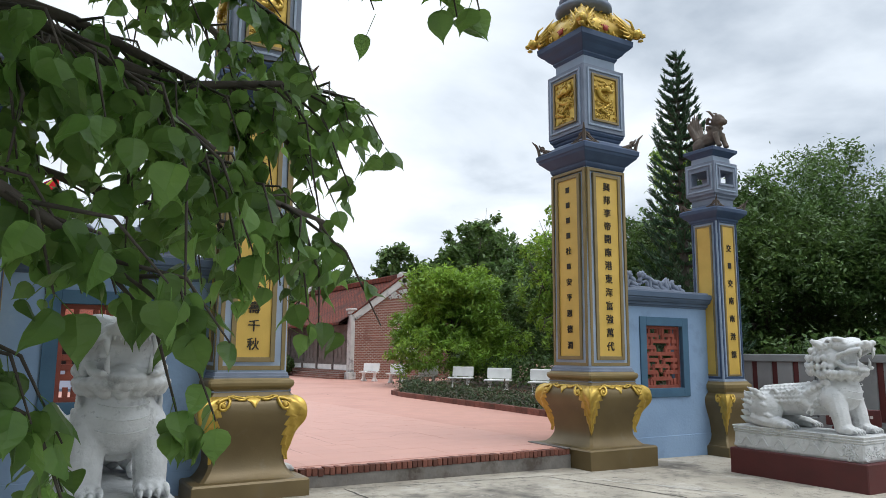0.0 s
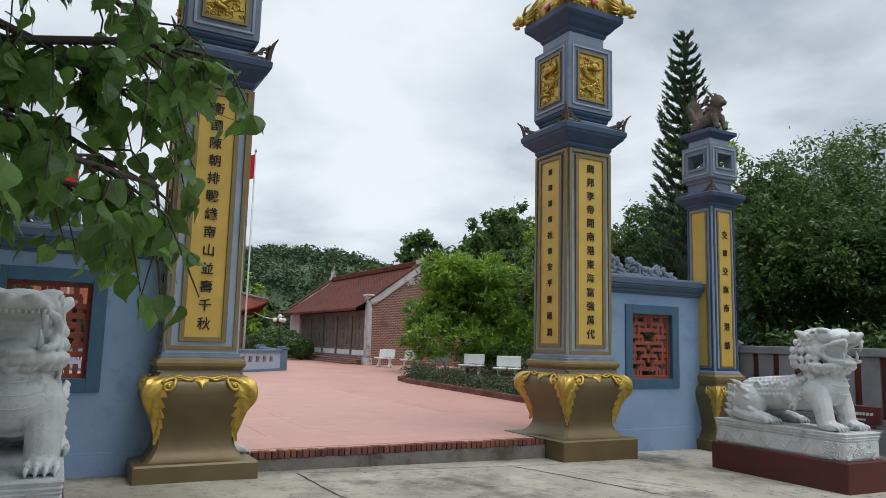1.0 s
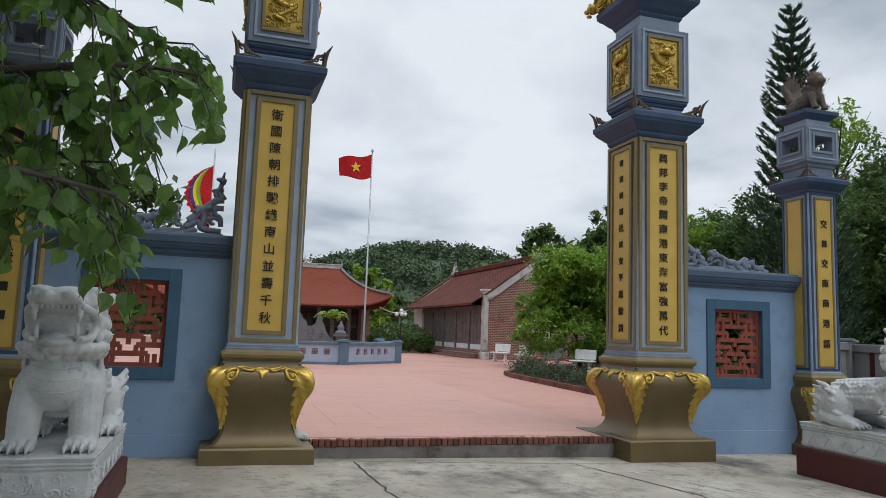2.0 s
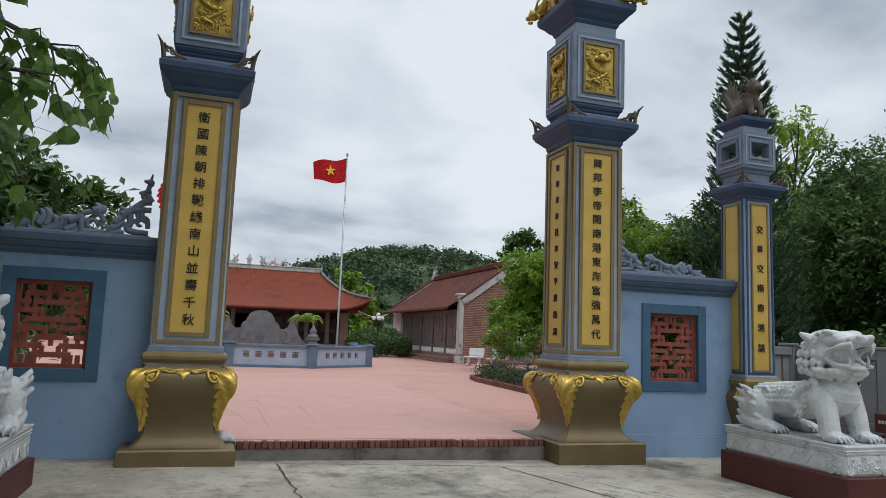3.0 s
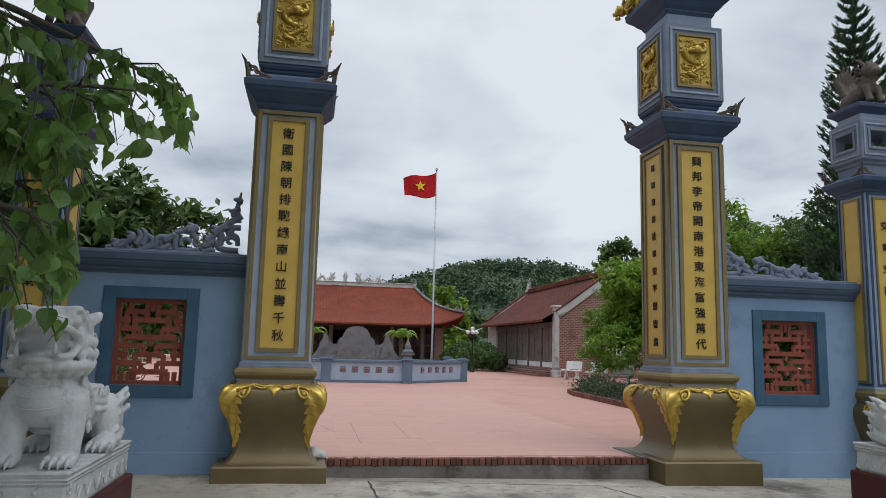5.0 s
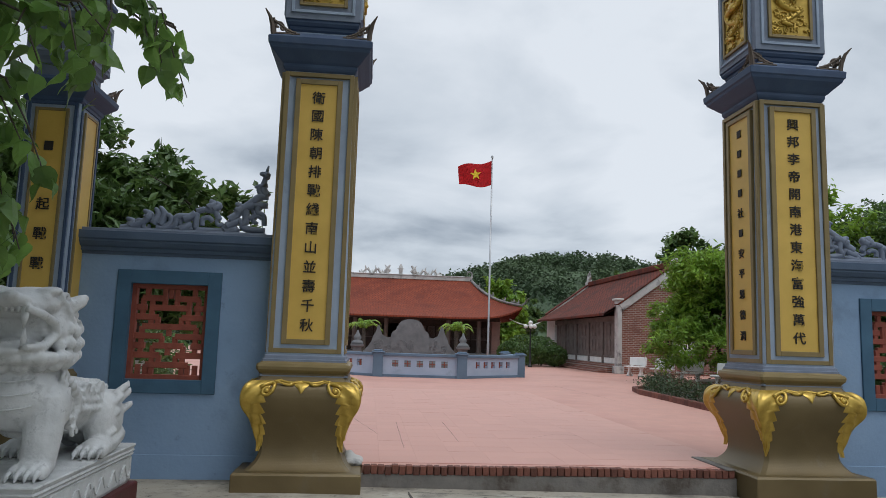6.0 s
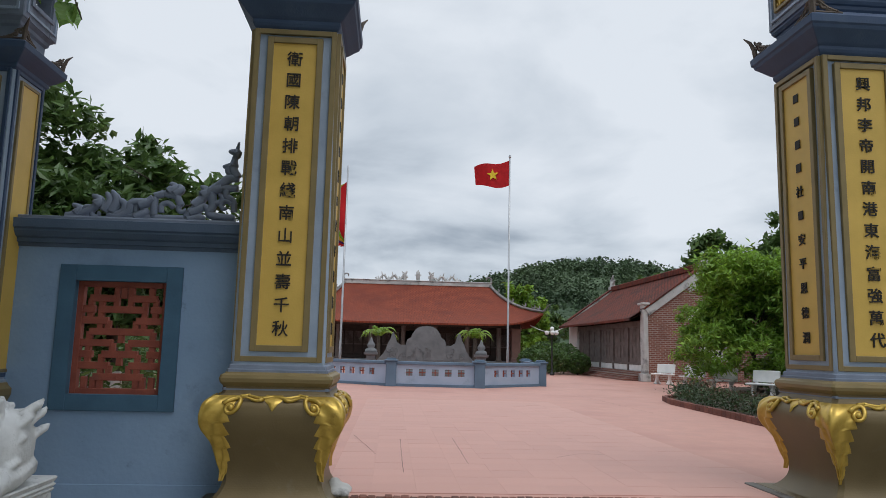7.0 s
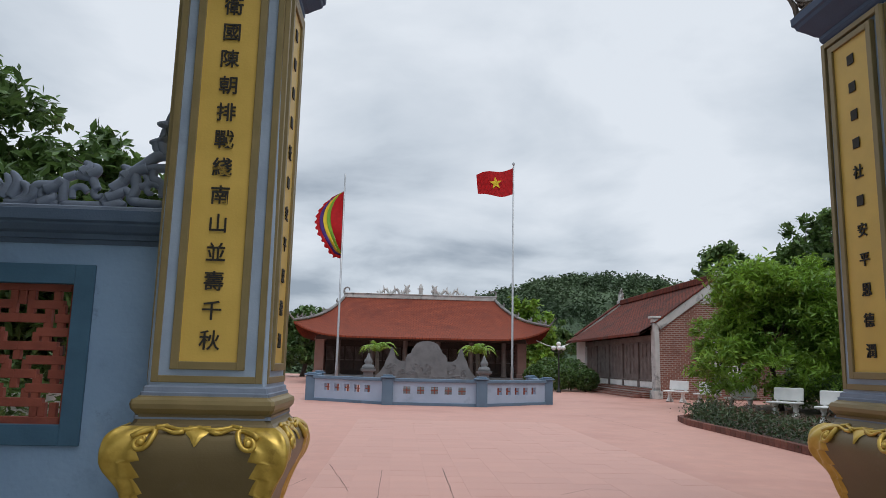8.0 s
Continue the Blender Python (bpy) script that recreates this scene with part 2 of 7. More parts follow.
FIELD = surface("grassy_ground", (0.055, 0.075, 0.028), (0.09, 0.105, 0.045), 0.4, 0.95, bump=0.6, fine=8, stain=(0.12, 0.10, 0.07), stain_scale=0.12)
STEEL = surface("galvanised_pole", (0.36, 0.37, 0.38), (0.46, 0.47, 0.48), 6, 0.45, metal=0.7, bump=0.05)
BLACK_IRON = surface("black_iron", (0.012, 0.013, 0.014), (0.02, 0.021, 0.022), 8, 0.5, bump=0.1)
FLAG_RED = surface("red_flag_cloth", (0.50, 0.008, 0.012), (0.60, 0.014, 0.018), 6, 0.8, bump=0.15, translucent=0.3)
FLAG_YELLOW = surface("yellow_cloth", (0.72, 0.52, 0.02), (0.80, 0.60, 0.04), 6, 0.8, bump=0.1)
FLAG_GREEN = surface("green_cloth", (0.16, 0.36, 0.02), (0.22, 0.46, 0.04), 6, 0.8, bump=0.1)
FLAG_PURPLE = surface("purple_cloth", (0.05, 0.02, 0.16), (0.08, 0.03, 0.22), 6, 0.8, bump=0.1)
BROWN_CARVED = surface("unpainted_brown_carving", (0.075, 0.058, 0.046), (0.14, 0.108, 0.085), 9, 0.8, bump=0.4)
WHITE_LINE = surface("pale_paint_letters", (0.55, 0.5, 0.48), (0.65, 0.6, 0.58), 5, 0.7, bump=0.0)
# near-black colour painted in for the shade inside the brick house
INTERIOR_SHADE = surface("interior_shade_paint", (0.012, 0.010, 0.009), (0.02, 0.016, 0.014), 3, 0.9, bump=0.0)
GLASS_WHITE = surface("opal_globe", (0.72, 0.72, 0.70), (0.8, 0.8, 0.78), 5, 0.3, bump=0.0)



def worn(m, layers):
    """Lay further stains over a material's colour: (colour, scale, from, to, roughness of the noise)."""
    n, l = m.node_tree.nodes, m.node_tree.links
    b = n["Principled BSDF"]
    tc = n.new("ShaderNodeTexCoord")
    for c, scale, lo, hi, rough in layers:
        col = b.inputs["Base Color"].links[0].from_socket
        t = n.new("ShaderNodeTexNoise")
        t.inputs["Scale"].default_value, t.inputs["Detail"].default_value, t.inputs["Roughness"].default_value = scale, 9, rough
        l.new(tc.outputs["Object"], t.inputs["Vector"])
        mr = n.new("ShaderNodeMapRange")
        mr.inputs["From Min"].default_value, mr.inputs["From Max"].default_value = lo, hi
        l.new(t.outputs["Fac"], mr.inputs["Value"])
        mx = n.new("ShaderNodeMix")
        mx.data_type = "RGBA"
        l.new(mr.outputs[0], mx.inputs["Factor"])
        l.new(col, mx.inputs["A"])
        mx.inputs["B"].default_value = (*c, 1)
        l.new(mx.outputs["Result"], b.inputs["Base Color"])


worn(CONCRETE, [((0.19, 0.175, 0.15), 2.3, 0.53, 0.66, 0.75), ((0.07, 0.066, 0.06), 9.0, 0.56, 0.66, 0.8), ((0.50, 0.475, 0.42), 1.7, 0.57, 0.70, 0.7), ((0.05, 0.047, 0.042), 38.0, 0.64, 0.70, 0.7)])
worn(BLUE_WALL, [((0.27, 0.37, 0.50), 2.6, 0.60, 0.75, 0.7), ((0.14, 0.20, 0.29), 5.0, 0.62, 0.74, 0.75)])
worn(MARBLE, [((0.34, 0.35, 0.355), 14.0, 0.58, 0.70, 0.75)])
worn(MAROON, [((0.30, 0.22, 0.20), 11.0, 0.70, 0.74, 0.6)])
worn(OLIVE, [((0.20, 0.165, 0.11), 3.0, 0.60, 0.78, 0.7)])
worn(YARD_TILE, [((0.56, 0.30, 0.245), 1.1, 0.56, 0.74, 0.65), ((0.33, 0.16, 0.13), 6.0, 0.64, 0.76, 0.75)])
worn(HOUSE_BRICK, [((0.17, 0.075, 0.06), 1.2, 0.56, 0.72, 0.7)])
LEAF_HEDGE = surface("dull_hedge_leaf", (0.035, 0.062, 0.026), (0.07, 0.105, 0.042), 1.5, 0.6, bump=0.0, spread=0.45, translucent=0.2)

# ---- mesh helpers ----


def part(name, bm, material, parent=None, label="", smooth=False):
    me = bpy.data.meshes.new(name)
    bm.normal_update()
    bm.to_mesh(me)
    bm.free()
    me.materials.append(material)
    if smooth:
        me.polygons.foreach_set("use_smooth", [True] * len(me.polygons))
    ob = new(name, me)
    if parent is not None:
        ob.parent = parent
    if label:
        ob["label"] = label
    return ob


def thing(name, loc=(0, 0, 0), label="", category="", group="", kind="", rz=0):
    ob = new(name)
    ob.empty_display_size = 0.1
    ob.matrix_world = pose(*loc, 0, 0, rz)
    return tagged(ob, label, category, group, kind)


def box(bm, lo, hi, bevel=0.0, mat=None):
    c = [(a + b) / 2 for a, b in zip(lo, hi)]
    s = [max(1e-4, b - a) for a, b in zip(lo, hi)]
    m = Matrix.Translation(c) @ Matrix.Diagonal((*s, 1))
    if mat is not None:
        m = mat @ m
    vs = bmesh.ops.create_cube(bm, size=1.0, matrix=m)["verts"]
    if bevel:
        es = {e for v in vs for e in v.link_edges}
        bmesh.ops.bevel(bm, geom=list(es), offset=bevel, segments=1, affect="EDGES", profile=0.5)
    return bm


def boxes(*items, bevel=0.0):
    bm = bmesh.new()
    for lo, hi in items:
        box(bm, lo, hi, bevel)
    return bm


def rings(bm, loops, close=True, caps=True):
    """Skin a list of equally long closed loops of points."""
    rows = [[bm.verts.new(p) for p in lp] for lp in loops]
    for a, b in zip(rows, rows[1:]):
        k = len(a)
        for i in range(k if close else k - 1):
            j = (i + 1) % k
            bm.faces.new((a[i], a[j], b[j], b[i]))
    if caps:
        bm.faces.new(rows[0][::-1])
        bm.faces.new(rows[-1])
    return bm


def square_loop(h, z, cut=0.012, hy=None):
    k = h if hy is None else hy
    c = min(cut, h * 0.4)
    return [(-h + c, -k, z), (h - c, -k, z), (h, -k + c, z), (h, k - c, z), (h - c, k, z), (-h + c, k, z), (-h, k - c, z), (-h, -k + c, z)]


def square_lathe(profile, cut=0.012):
    return rings(bmesh.new(), [square_loop(h, z, cut) for z, h in profile])


def round_lathe(profile, seg=16, at=(0, 0)):
    return rings(bmesh.new(), [[(at[0] + r * math.cos(2 * math.pi * i / seg), at[1] + r * math.sin(2 * math.pi * i / seg), z) for i in range(seg)] for z, r in profile])


def tube(bm, pts, radii, seg=6, flat=None):
    """A round tube along points; flat = (axis, factor) squeezes it along an axis."""
    pts = [Vector(p) for p in pts]
    if not hasattr(radii, "__len__"):
        radii = [radii] * len(pts)
    radii = [float(r) for r in radii]
    loops = []
    up = Vector((0.13, 0.27, 0.95)).normalized()
    side = None
    for i, p in enumerate(pts):
        d = (pts[min(i + 1, len(pts) - 1)] - pts[max(i - 1, 0)])
        d = d.normalized() if d.length > 1e-9 else Vector((0, 0, 1))
        s = d.cross(up) if side is None else side - d * side.dot(d)
        if s.length < 1e-4:
            s = d.orthogonal()
        side = s.normalized()
        t = d.cross(side)
        loops.append([p + radii[i] * (math.cos(2 * math.pi * k / seg) * side + math.sin(2 * math.pi * k / seg) * t) for k in range(seg)])
    return rings(bm, loops)


def spiral(cx, cz, r0, r1, a0, a1, n=18):
    return [(cx + (r0 + (r1 - r0) * i / n) * math.cos(a0 + (a1 - a0) * i / n), cz + (r0 + (r1 - r0) * i / n) * math.sin(a0 + (a1 - a0) * i / n)) for i in range(n + 1)]


def ellipsoid(bm, c, r, rot=(0, 0, 0), sub=2):
    m = pose(*c, *rot) @ Matrix.Diagonal((*r, 1))
    bmesh.ops.create_icosphere(bm, subdivisions=sub, radius=1.0, matrix=m)


def remeshed(bm, name, voxel, smooth=2):
    """Fuse overlapping forms into one carved skin."""
    me = bpy.data.meshes.new(name + "_raw")
    bm.to_mesh(me)
    bm.free()
    ob = bpy.data.objects.new(name + "_raw", me)
    scene.collection.objects.link(ob)
    md = ob.modifiers.new("fuse", "REMESH")
    md.mode, md.voxel_size = "VOXEL", voxel
    if smooth:
        ms = ob.modifiers.new("soft", "SMOOTH")
        ms.iterations, ms.factor = smooth, 0.5
    dg = bpy.context.evaluated_depsgraph_get()
    dg.update()
    out = bpy.data.meshes.new_from_object(ob.evaluated_get(dg))
    bpy.data.objects.remove(ob)
    bpy.data.meshes.remove(me)
    res = bmesh.new()
    res.from_mesh(out)
    bpy.data.meshes.remove(out)
    return res


def mesh_ob(name, verts, faces, material, parent=None, smooth=False, label=""):
    me = bpy.data.meshes.new(name)
    me.from_pydata(verts, [], faces)
    me.materials.append(material)
    if smooth:
        me.polygons.foreach_set("use_smooth", [True] * len(me.polygons))
    ob = new(name, me)
    if parent is not None:
        ob.parent = parent
    if label:
        ob["label"] = label
    return ob


def leaf_cloud(centres, length, width, rng, droop=0.3):
    """Many small folded leaves at the given centres: vertices and faces."""
    k = len(centres)
    a = rng.uniform(0, 2 * np.pi, k)
    el = rng.normal(-droop, 0.5, k)
    d = np.stack([np.cos(a) * np.cos(el), np.sin(a) * np.cos(el), np.sin(el)], 1)
    up = rng.normal(0, 0.55, (k, 3)) + np.array([0, 0, 1.0])
    s = np.cross(d, up)
    s /= np.linalg.norm(s, axis=1)[:, None] + 1e-9
    nrm = np.cross(s, d)
    sc = rng.uniform(0.65, 1.35, k)[:, None]
    L, W = length * sc, width * sc
    c = np.asarray(centres)
    v = np.empty((k, 4, 3))
    v[:, 0] = c - d * L * 0.5
    v[:, 1] = c + s * W * 0.5 + nrm * W * 0.18
    v[:, 2] = c + d * L * 0.5
    v[:, 3] = c - s * W * 0.5 + nrm * W * 0.18
    f = np.arange(k * 4).reshape(k, 4)
    faces = np.concatenate([f[:, [0, 1, 2]], f[:, [0, 2, 3]]])
    return v.reshape(-1, 3).tolist(), faces.tolist()


def crown_points(blobs, count, rng, shell=0.55):
    """Leaf places in clumps within ellipsoid blobs (x, y, z, rx, ry, rz), thicker towards the skin."""
    vol = np.array([b[3] * b[4] * b[5] for b in blobs]) ** 0.7
    out = []
    for b, share in zip(blobs, vol / vol.sum()):
        k = max(8, int(count * share))
        clumps = max(5, k // 45)
        d = rng.normal(0, 1, (clumps, 3))
        d /= np.linalg.norm(d, axis=1)[:, None]
        rad = shell + (1.06 - shell) * rng.uniform(0, 1, clumps) ** 0.6
        cc = d * rad[:, None]
        pick = rng.integers(0, clumps, k)
        p = cc[pick] + rng.normal(0, 0.13, (k, 3))
        out.append(p * np.array(b[3:6]) + np.array(b[:3]))
    return np.concatenate(out)


def tree(x, y, z0, blobs, count, leaf, size, trunk_r, label, seed, name="tree", group="", limbs=5, droop=0.3):
    """Trunk with limbs that reach into the crown's blobs (given relative to the foot), and a crown of leaves."""
    rng = np.random.default_rng(seed)
    t = thing(name, (x, y, z0), label, "tree", group)
    bm = bmesh.new()
    top = max(b[2] for b in blobs)
    low = min(b[2] - b[5] for b in blobs)
    fork = max(0.5, low + 0.25 * (top - low))
    lean = rng.normal(0, 0.08, 2)
    pts = [(lean[0] * k * 2, lean[1] * k * 2, fork * k) for k in np.linspace(-0.03, 1, 6)]
    tube(bm, pts, [trunk_r * (1.25 - 0.5 * k) for k in np.linspace(0, 1, 6)], 8)
    for b in blobs[: limbs + 3]:
        p0 = Vector(pts[-1])
        p2 = Vector((b[0], b[1], b[2] + 0.3 * b[5]))
        p1 = p0.lerp(p2, 0.5) + Vector((rng.normal(0, 0.12), rng.normal(0, 0.12), 0.15))
        tube(bm, [p0 - Vector((0, 0, 0.1)), p0.lerp(p1, 0.5), p1, p1.lerp(p2, 0.5), p2], [trunk_r * f for f in (0.6, 0.5, 0.38, 0.25, 0.1)], 6)
        for _ in range(3):
            q = p1.lerp(p2, rng.uniform(0.1, 0.9))
            e = Vector((b[0] + rng.normal(0, 0.5) * b[3], b[1] + rng.normal(0, 0.5) * b[4], b[2] + rng.normal(0, 0.5) * b[5]))
            tube(bm, [q, q.lerp(e, 0.5) + Vector((0, 0, 0.06)), e], [trunk_r * 0.2, trunk_r * 0.13, trunk_r * 0.05], 5)
    part("trunk", bm, BARK, t, smooth=True)
    v, f = leaf_cloud(crown_points(blobs, count, rng), size[0], size[1], rng, droop)
    mesh_ob("crown", v, f, leaf, t)
    return t


def random_blobs(rng, w, d, z0, z1, n):
    """A crown of n uneven blobs that fills w x d x (z0..z1)."""
    out = []
    for i in range(n):
        k = rng.uniform(0.05, 1) if i else 0.55
        wide = math.sin(math.pi * (0.18 + 0.72 * k)) ** 0.7
        a, r = rng.uniform(0, 6.283), (0.62 * math.sqrt(rng.uniform(0.1, 1)) if i else 0)
        s = rng.uniform(0.26, 0.46) if i else 0.6
        out.append((math.cos(a) * r * wide * w / 2, math.sin(a) * r * wide * d / 2, z0 + (z1 - z0) * (0.12 + 0.76 * k), s * w / 2, s * d / 2, s * (z1 - z0) * 0.42))
    return out


# ---- ground, yard, step ----
GATE_Y = 8.04
MAIN_L, MAIN_R, SMALL_L, SMALL_R, SMALL_Y = 2.008, 7.205, -0.62, 9.99, 7.95
YARD_Z = 0.2

bm = bmesh.new()
box(bm, (-2500, -2500, -1.2), (2500, 2500, -0.20))
tagged(part("ground", bm, FIELD), "grassy earth round the temple grounds", "ground", kind="structure")
FALL, FALL_X = 0.0135, 2.0


def court_z(x):
    """The forecourt falls gently towards the fence."""
    return -FALL * max(0.0, x - FALL_X)


bm = rings(bmesh.new(), [[(x, -9, -0.5), (x, 8.05, -0.5), (x, 8.05, court_z(x)), (x, -9, court_z(x))] for x in (-9, FALL_X, 13.2)])
bmesh.ops.recalc_face_normals(bm, faces=bm.faces)
forecourt = tagged(part("forecourt_paving", bm, CONCRETE), "weathered grey concrete forecourt with dark stains and cracks", "paving", kind="structure")


def crack(pts, w, seed, z=0.004):
    rng = np.random.default_rng(seed)
    bmc = bmesh.new()
    line = []
    for (x0, y0), (x1, y1) in zip(pts, pts[1:]):
        k = max(2, int(math.hypot(x1 - x0, y1 - y0) / 0.12))
        for i in range(k):
            f = i / k
            line.append((x0 + (x1 - x0) * f + rng.normal(0, w), y0 + (y1 - y0) * f + rng.normal(0, w)))
    line.append(pts[-1])
    rows = []
    for i, (px, py) in enumerate(line):
        ww = w * rng.uniform(0.5, 1.3)
        dx, dy = (line[min(i + 1, len(line) - 1)][0] - line[max(i - 1, 0)][0], line[min(i + 1, len(line) - 1)][1] - line[max(i - 1, 0)][1])
        n = math.hypot(dx, dy) or 1
        zz = z + (court_z(px) if z < 0.1 else 0.0)
        rows.append((bmc.verts.new((px - dy / n * ww, py + dx / n * ww, zz)), bmc.verts.new((px + dy / n * ww, py - dx / n * ww, zz))))
    for a, b in zip(rows, rows[1:]):
        bmc.faces.new((a[0], b[0], b[1], a[1]))
    return bmc


CRACK = surface("dirt_in_cracks", (0.045, 0.04, 0.035), (0.08, 0.07, 0.06), 8, 0.95, bump=0.2)
SCAR = surface("pale_mortar_patch", (0.46, 0.44, 0.40), (0.54, 0.52, 0.47), 6, 0.9, bump=0.3)
part("crack", crack([(3.08, 7.6), (3.12, 6.6), (3.17, 5.6), (3.3, 3.0)], 0.012, 1), CRACK, forecourt)
part("crack", crack([(5.75, 7.3), (6.0, 6.5), (6.3, 5.4), (6.9, 3.4)], 0.011, 2), CRACK, forecourt)
part("crack", crack([(3.1, 7.6), (4.6, 7.45), (5.9, 7.35), (6.5, 7.3)], 0.007, 3), CRACK, forecourt)
part("patch", crack([(6.15, 6.9), (6.6, 6.2), (7.0, 5.4)], 0.02, 4), SCAR, forecourt)

TILE_X0, TILE_X1, TILE_Y0, TILE_Y1 = 2.4, 6.8, 8.0, 19.2
bm = boxes(((2.62, 7.87, -0.3), (6.54, 8.0, YARD_Z - 0.004)), ((-40, 8.06, -0.3), (2.0, 8.2, YARD_Z - 0.006)), ((7.2, 8.06, -0.3), (60, 8.2, YARD_Z - 0.006)), ((-40, 8.2, -0.3), (TILE_X0, 75, YARD_Z)), ((TILE_X1, 8.2, -0.3), (60, 75, YARD_Z)), ((TILE_X0, TILE_Y1, -0.3), (TILE_X1, 75, YARD_Z)), ((TILE_X0, 8.0, -0.3), (TILE_X1, TILE_Y1, YARD_Z - 0.012)))
yard = tagged(part("yard_paving", bm, YARD_FAR), "wide yard paved with square terracotta tiles", "paving", kind="structure")

bm = boxes(((2.6, 7.80, -0.1), (6.56, 7.87, 0.116)))
threshold = tagged(part("threshold_step", bm, MORTAR), "low grey mortar step edged with upright dark bricks", "step", kind="structure")

for q, pts in enumerate(([(3.1, 9.0), (3.1, 11.6)], [(3.82, 9.6), (3.83, 11.8)], [(2.8, 10.2), (2.45, 12.0)], [(8.3, 22.0), (8.45, 16.5)], [(4.9, 10.1), (5.3, 10.5), (5.6, 10.4)], [(2.0, 9.6), (2.3, 10.9)])):
    part("crack", crack(pts, 0.0028, 20 + q, YARD_Z + 0.004), CRACK, yard)

# ---- main gate pillars ----


def bulb_half(z):
    """Half width of the vase-shaped pedestal at height z."""
    pts = [(0.17, 0.52), (0.20, 0.48), (0.25, 0.435), (0.31, 0.405), (0.38, 0.395), (0.47, 0.405), (0.57, 0.435), (0.67, 0.48), (0.76, 0.525), (0.84, 0.552), (0.90, 0.557), (0.96, 0.54), (1.005, 0.50), (1.035, 0.45), (1.07, 0.43)]
    k = 0
    while k < len(pts) - 2 and z > pts[k + 1][0]:
        k += 1
    (z0, h0), (z1, h1) = pts[k], pts[k + 1]
    a, b = pts[max(0, k - 1)], pts[min(len(pts) - 1, k + 2)]
    m0, m1 = (h1 - a[1]) / (z1 - a[0]), (b[1] - h0) / (b[0] - z0)
    d = z1 - z0
    t = min(1, max(0, (z - z0) / d))
    return (2 * t ** 3 - 3 * t * t + 1) * h0 + (t ** 3 - 2 * t * t + t) * d * m0 + (3 * t * t - 2 * t ** 3) * h1 + (t ** 3 - t * t) * d * m1


def on_face(face, s, h, z, out=0.0):
    """A point on one of four faces: s metres along it from its middle."""
    x, y = s, -(h + out)
    for _ in range(face):
        x, y = -y, x
    return (x, y, z)


def acanthus(scale=1.0, z_off=0.0, hw=bulb_half):
    """Gilded corner leaf that folds round a corner of the pedestal, ribbed and jagged, with two scrolls."""
    bm = bmesh.new()
    rows = []
    n, m = 64, 27
    for i in range(n + 1):
        f = i / n
        z = 1.03 - 0.68 * f
        w = 0.265 * math.sin(math.pi * min(0.5, 0.24 + f * 1.5)) * (1 - f) ** 1.05 + 0.010
        w *= 1 + 0.34 * ((f * 6.5) % 1.0 - 0.5) * (f > 0.2)
        h = hw(z)
        row = []
        for j in range(m + 1):
            u = -1 + 2 * j / m
            s = abs(u) * w
            rel = 0.008 + 0.012 * (1 - abs(u)) + 0.007 * math.cos(abs(u) * 10 + f * 16)
            if abs(u) > 0.98:
                rel = 0.0
            if u < 0:
                p = (h + rel - s, -(h + rel), z)
            else:
                p = (h + rel, -(h + rel) + s, z)
            row.append(bm.verts.new((p[0] * scale, p[1] * scale, p[2] * scale + z_off)))
        rows.append(row)
    for a, b in zip(rows, rows[1:]):
        for j in range(m):
            bm.faces.new((a[j], b[j], b[j + 1], a[j + 1]))
    for sgn in (0, 1):
        pts = []
        for (a, zz) in spiral(0.235, 0.945, 0.075, 0.016, math.pi * 0.9, -math.pi * 1.9, 26):
            h = hw(zz) + 0.016
            pts.append((h - a, -h, zz) if sgn == 0 else (h, -h + a, zz))
        tube(bm, [(p[0] * scale, p[1] * scale, p[2] * scale + z_off) for p in pts], [0.021 * scale * (1 - 0.45 * k / 26) for k in range(27)], 7)
        cz = 0.94
        h = hw(cz) + 0.012
        c = (h - 0.235, -h, cz) if sgn == 0 else (h, -h + 0.235, cz)
        ellipsoid(bm, (c[0] * scale, c[1] * scale, c[2] * scale + z_off), (0.03 * scale,) * 3, sub=1)
    bmesh.ops.recalc_face_normals(bm, faces=bm.faces)
    return bm


def garland(scale=1.0, z_off=0.0, hw=bulb_half):
    """Scalloped gilded strip under the pedestal's lip with a pointed leaf in the middle."""
    bm = bmesh.new()
    pts, rad = [], []
    for i in range(41):
        s = -0.27 + 0.54 * i / 40
        z = 1.025 - 0.012 * abs(math.sin(s * 17)) + 0.012 * (abs(s) > 0.2)
        h = hw(z) + 0.012
        pts.append((s * scale, -h * scale, z * scale + z_off))
        rad.append(0.015 * scale)
    tube(bm, pts, rad, 6)
    rows = []
    for i in range(11):
        f = i / 10
        z = 1.035 - 0.12 * f
        w = 0.085 * (1 - f) ** 0.8 * (0.75 + 0.35 * math.sin(math.pi * min(1, f * 1.7))) + 0.002
        h = hw(z)
        rows.append([bm.verts.new((u * w * scale, -(h + 0.008 + 0.016 * (1 - abs(u)) - 0.008 * (abs(u) < 0.1)) * scale, z * scale + z_off)) for u in (-1, -0.6, -0.25, 0, 0.25, 0.6, 1)])
    for a, b in zip(rows, rows[1:]):
        for j in range(6):
            bm.faces.new((a[j], b[j], b[j + 1], a[j + 1]))
    for sgn in (-1, 1):
        tube(bm, [(sgn * (0.08 + 0.035 * k) * scale, -(hw(1.0) + 0.016) * scale, (1.008 - 0.014 * math.sin(k * 1.1)) * scale + z_off) for k in range(6)], [0.018 * scale * (1 - 0.12 * k) for k in range(6)], 6)
    bmesh.ops.recalc_face_normals(bm, faces=bm.faces)
    return bm


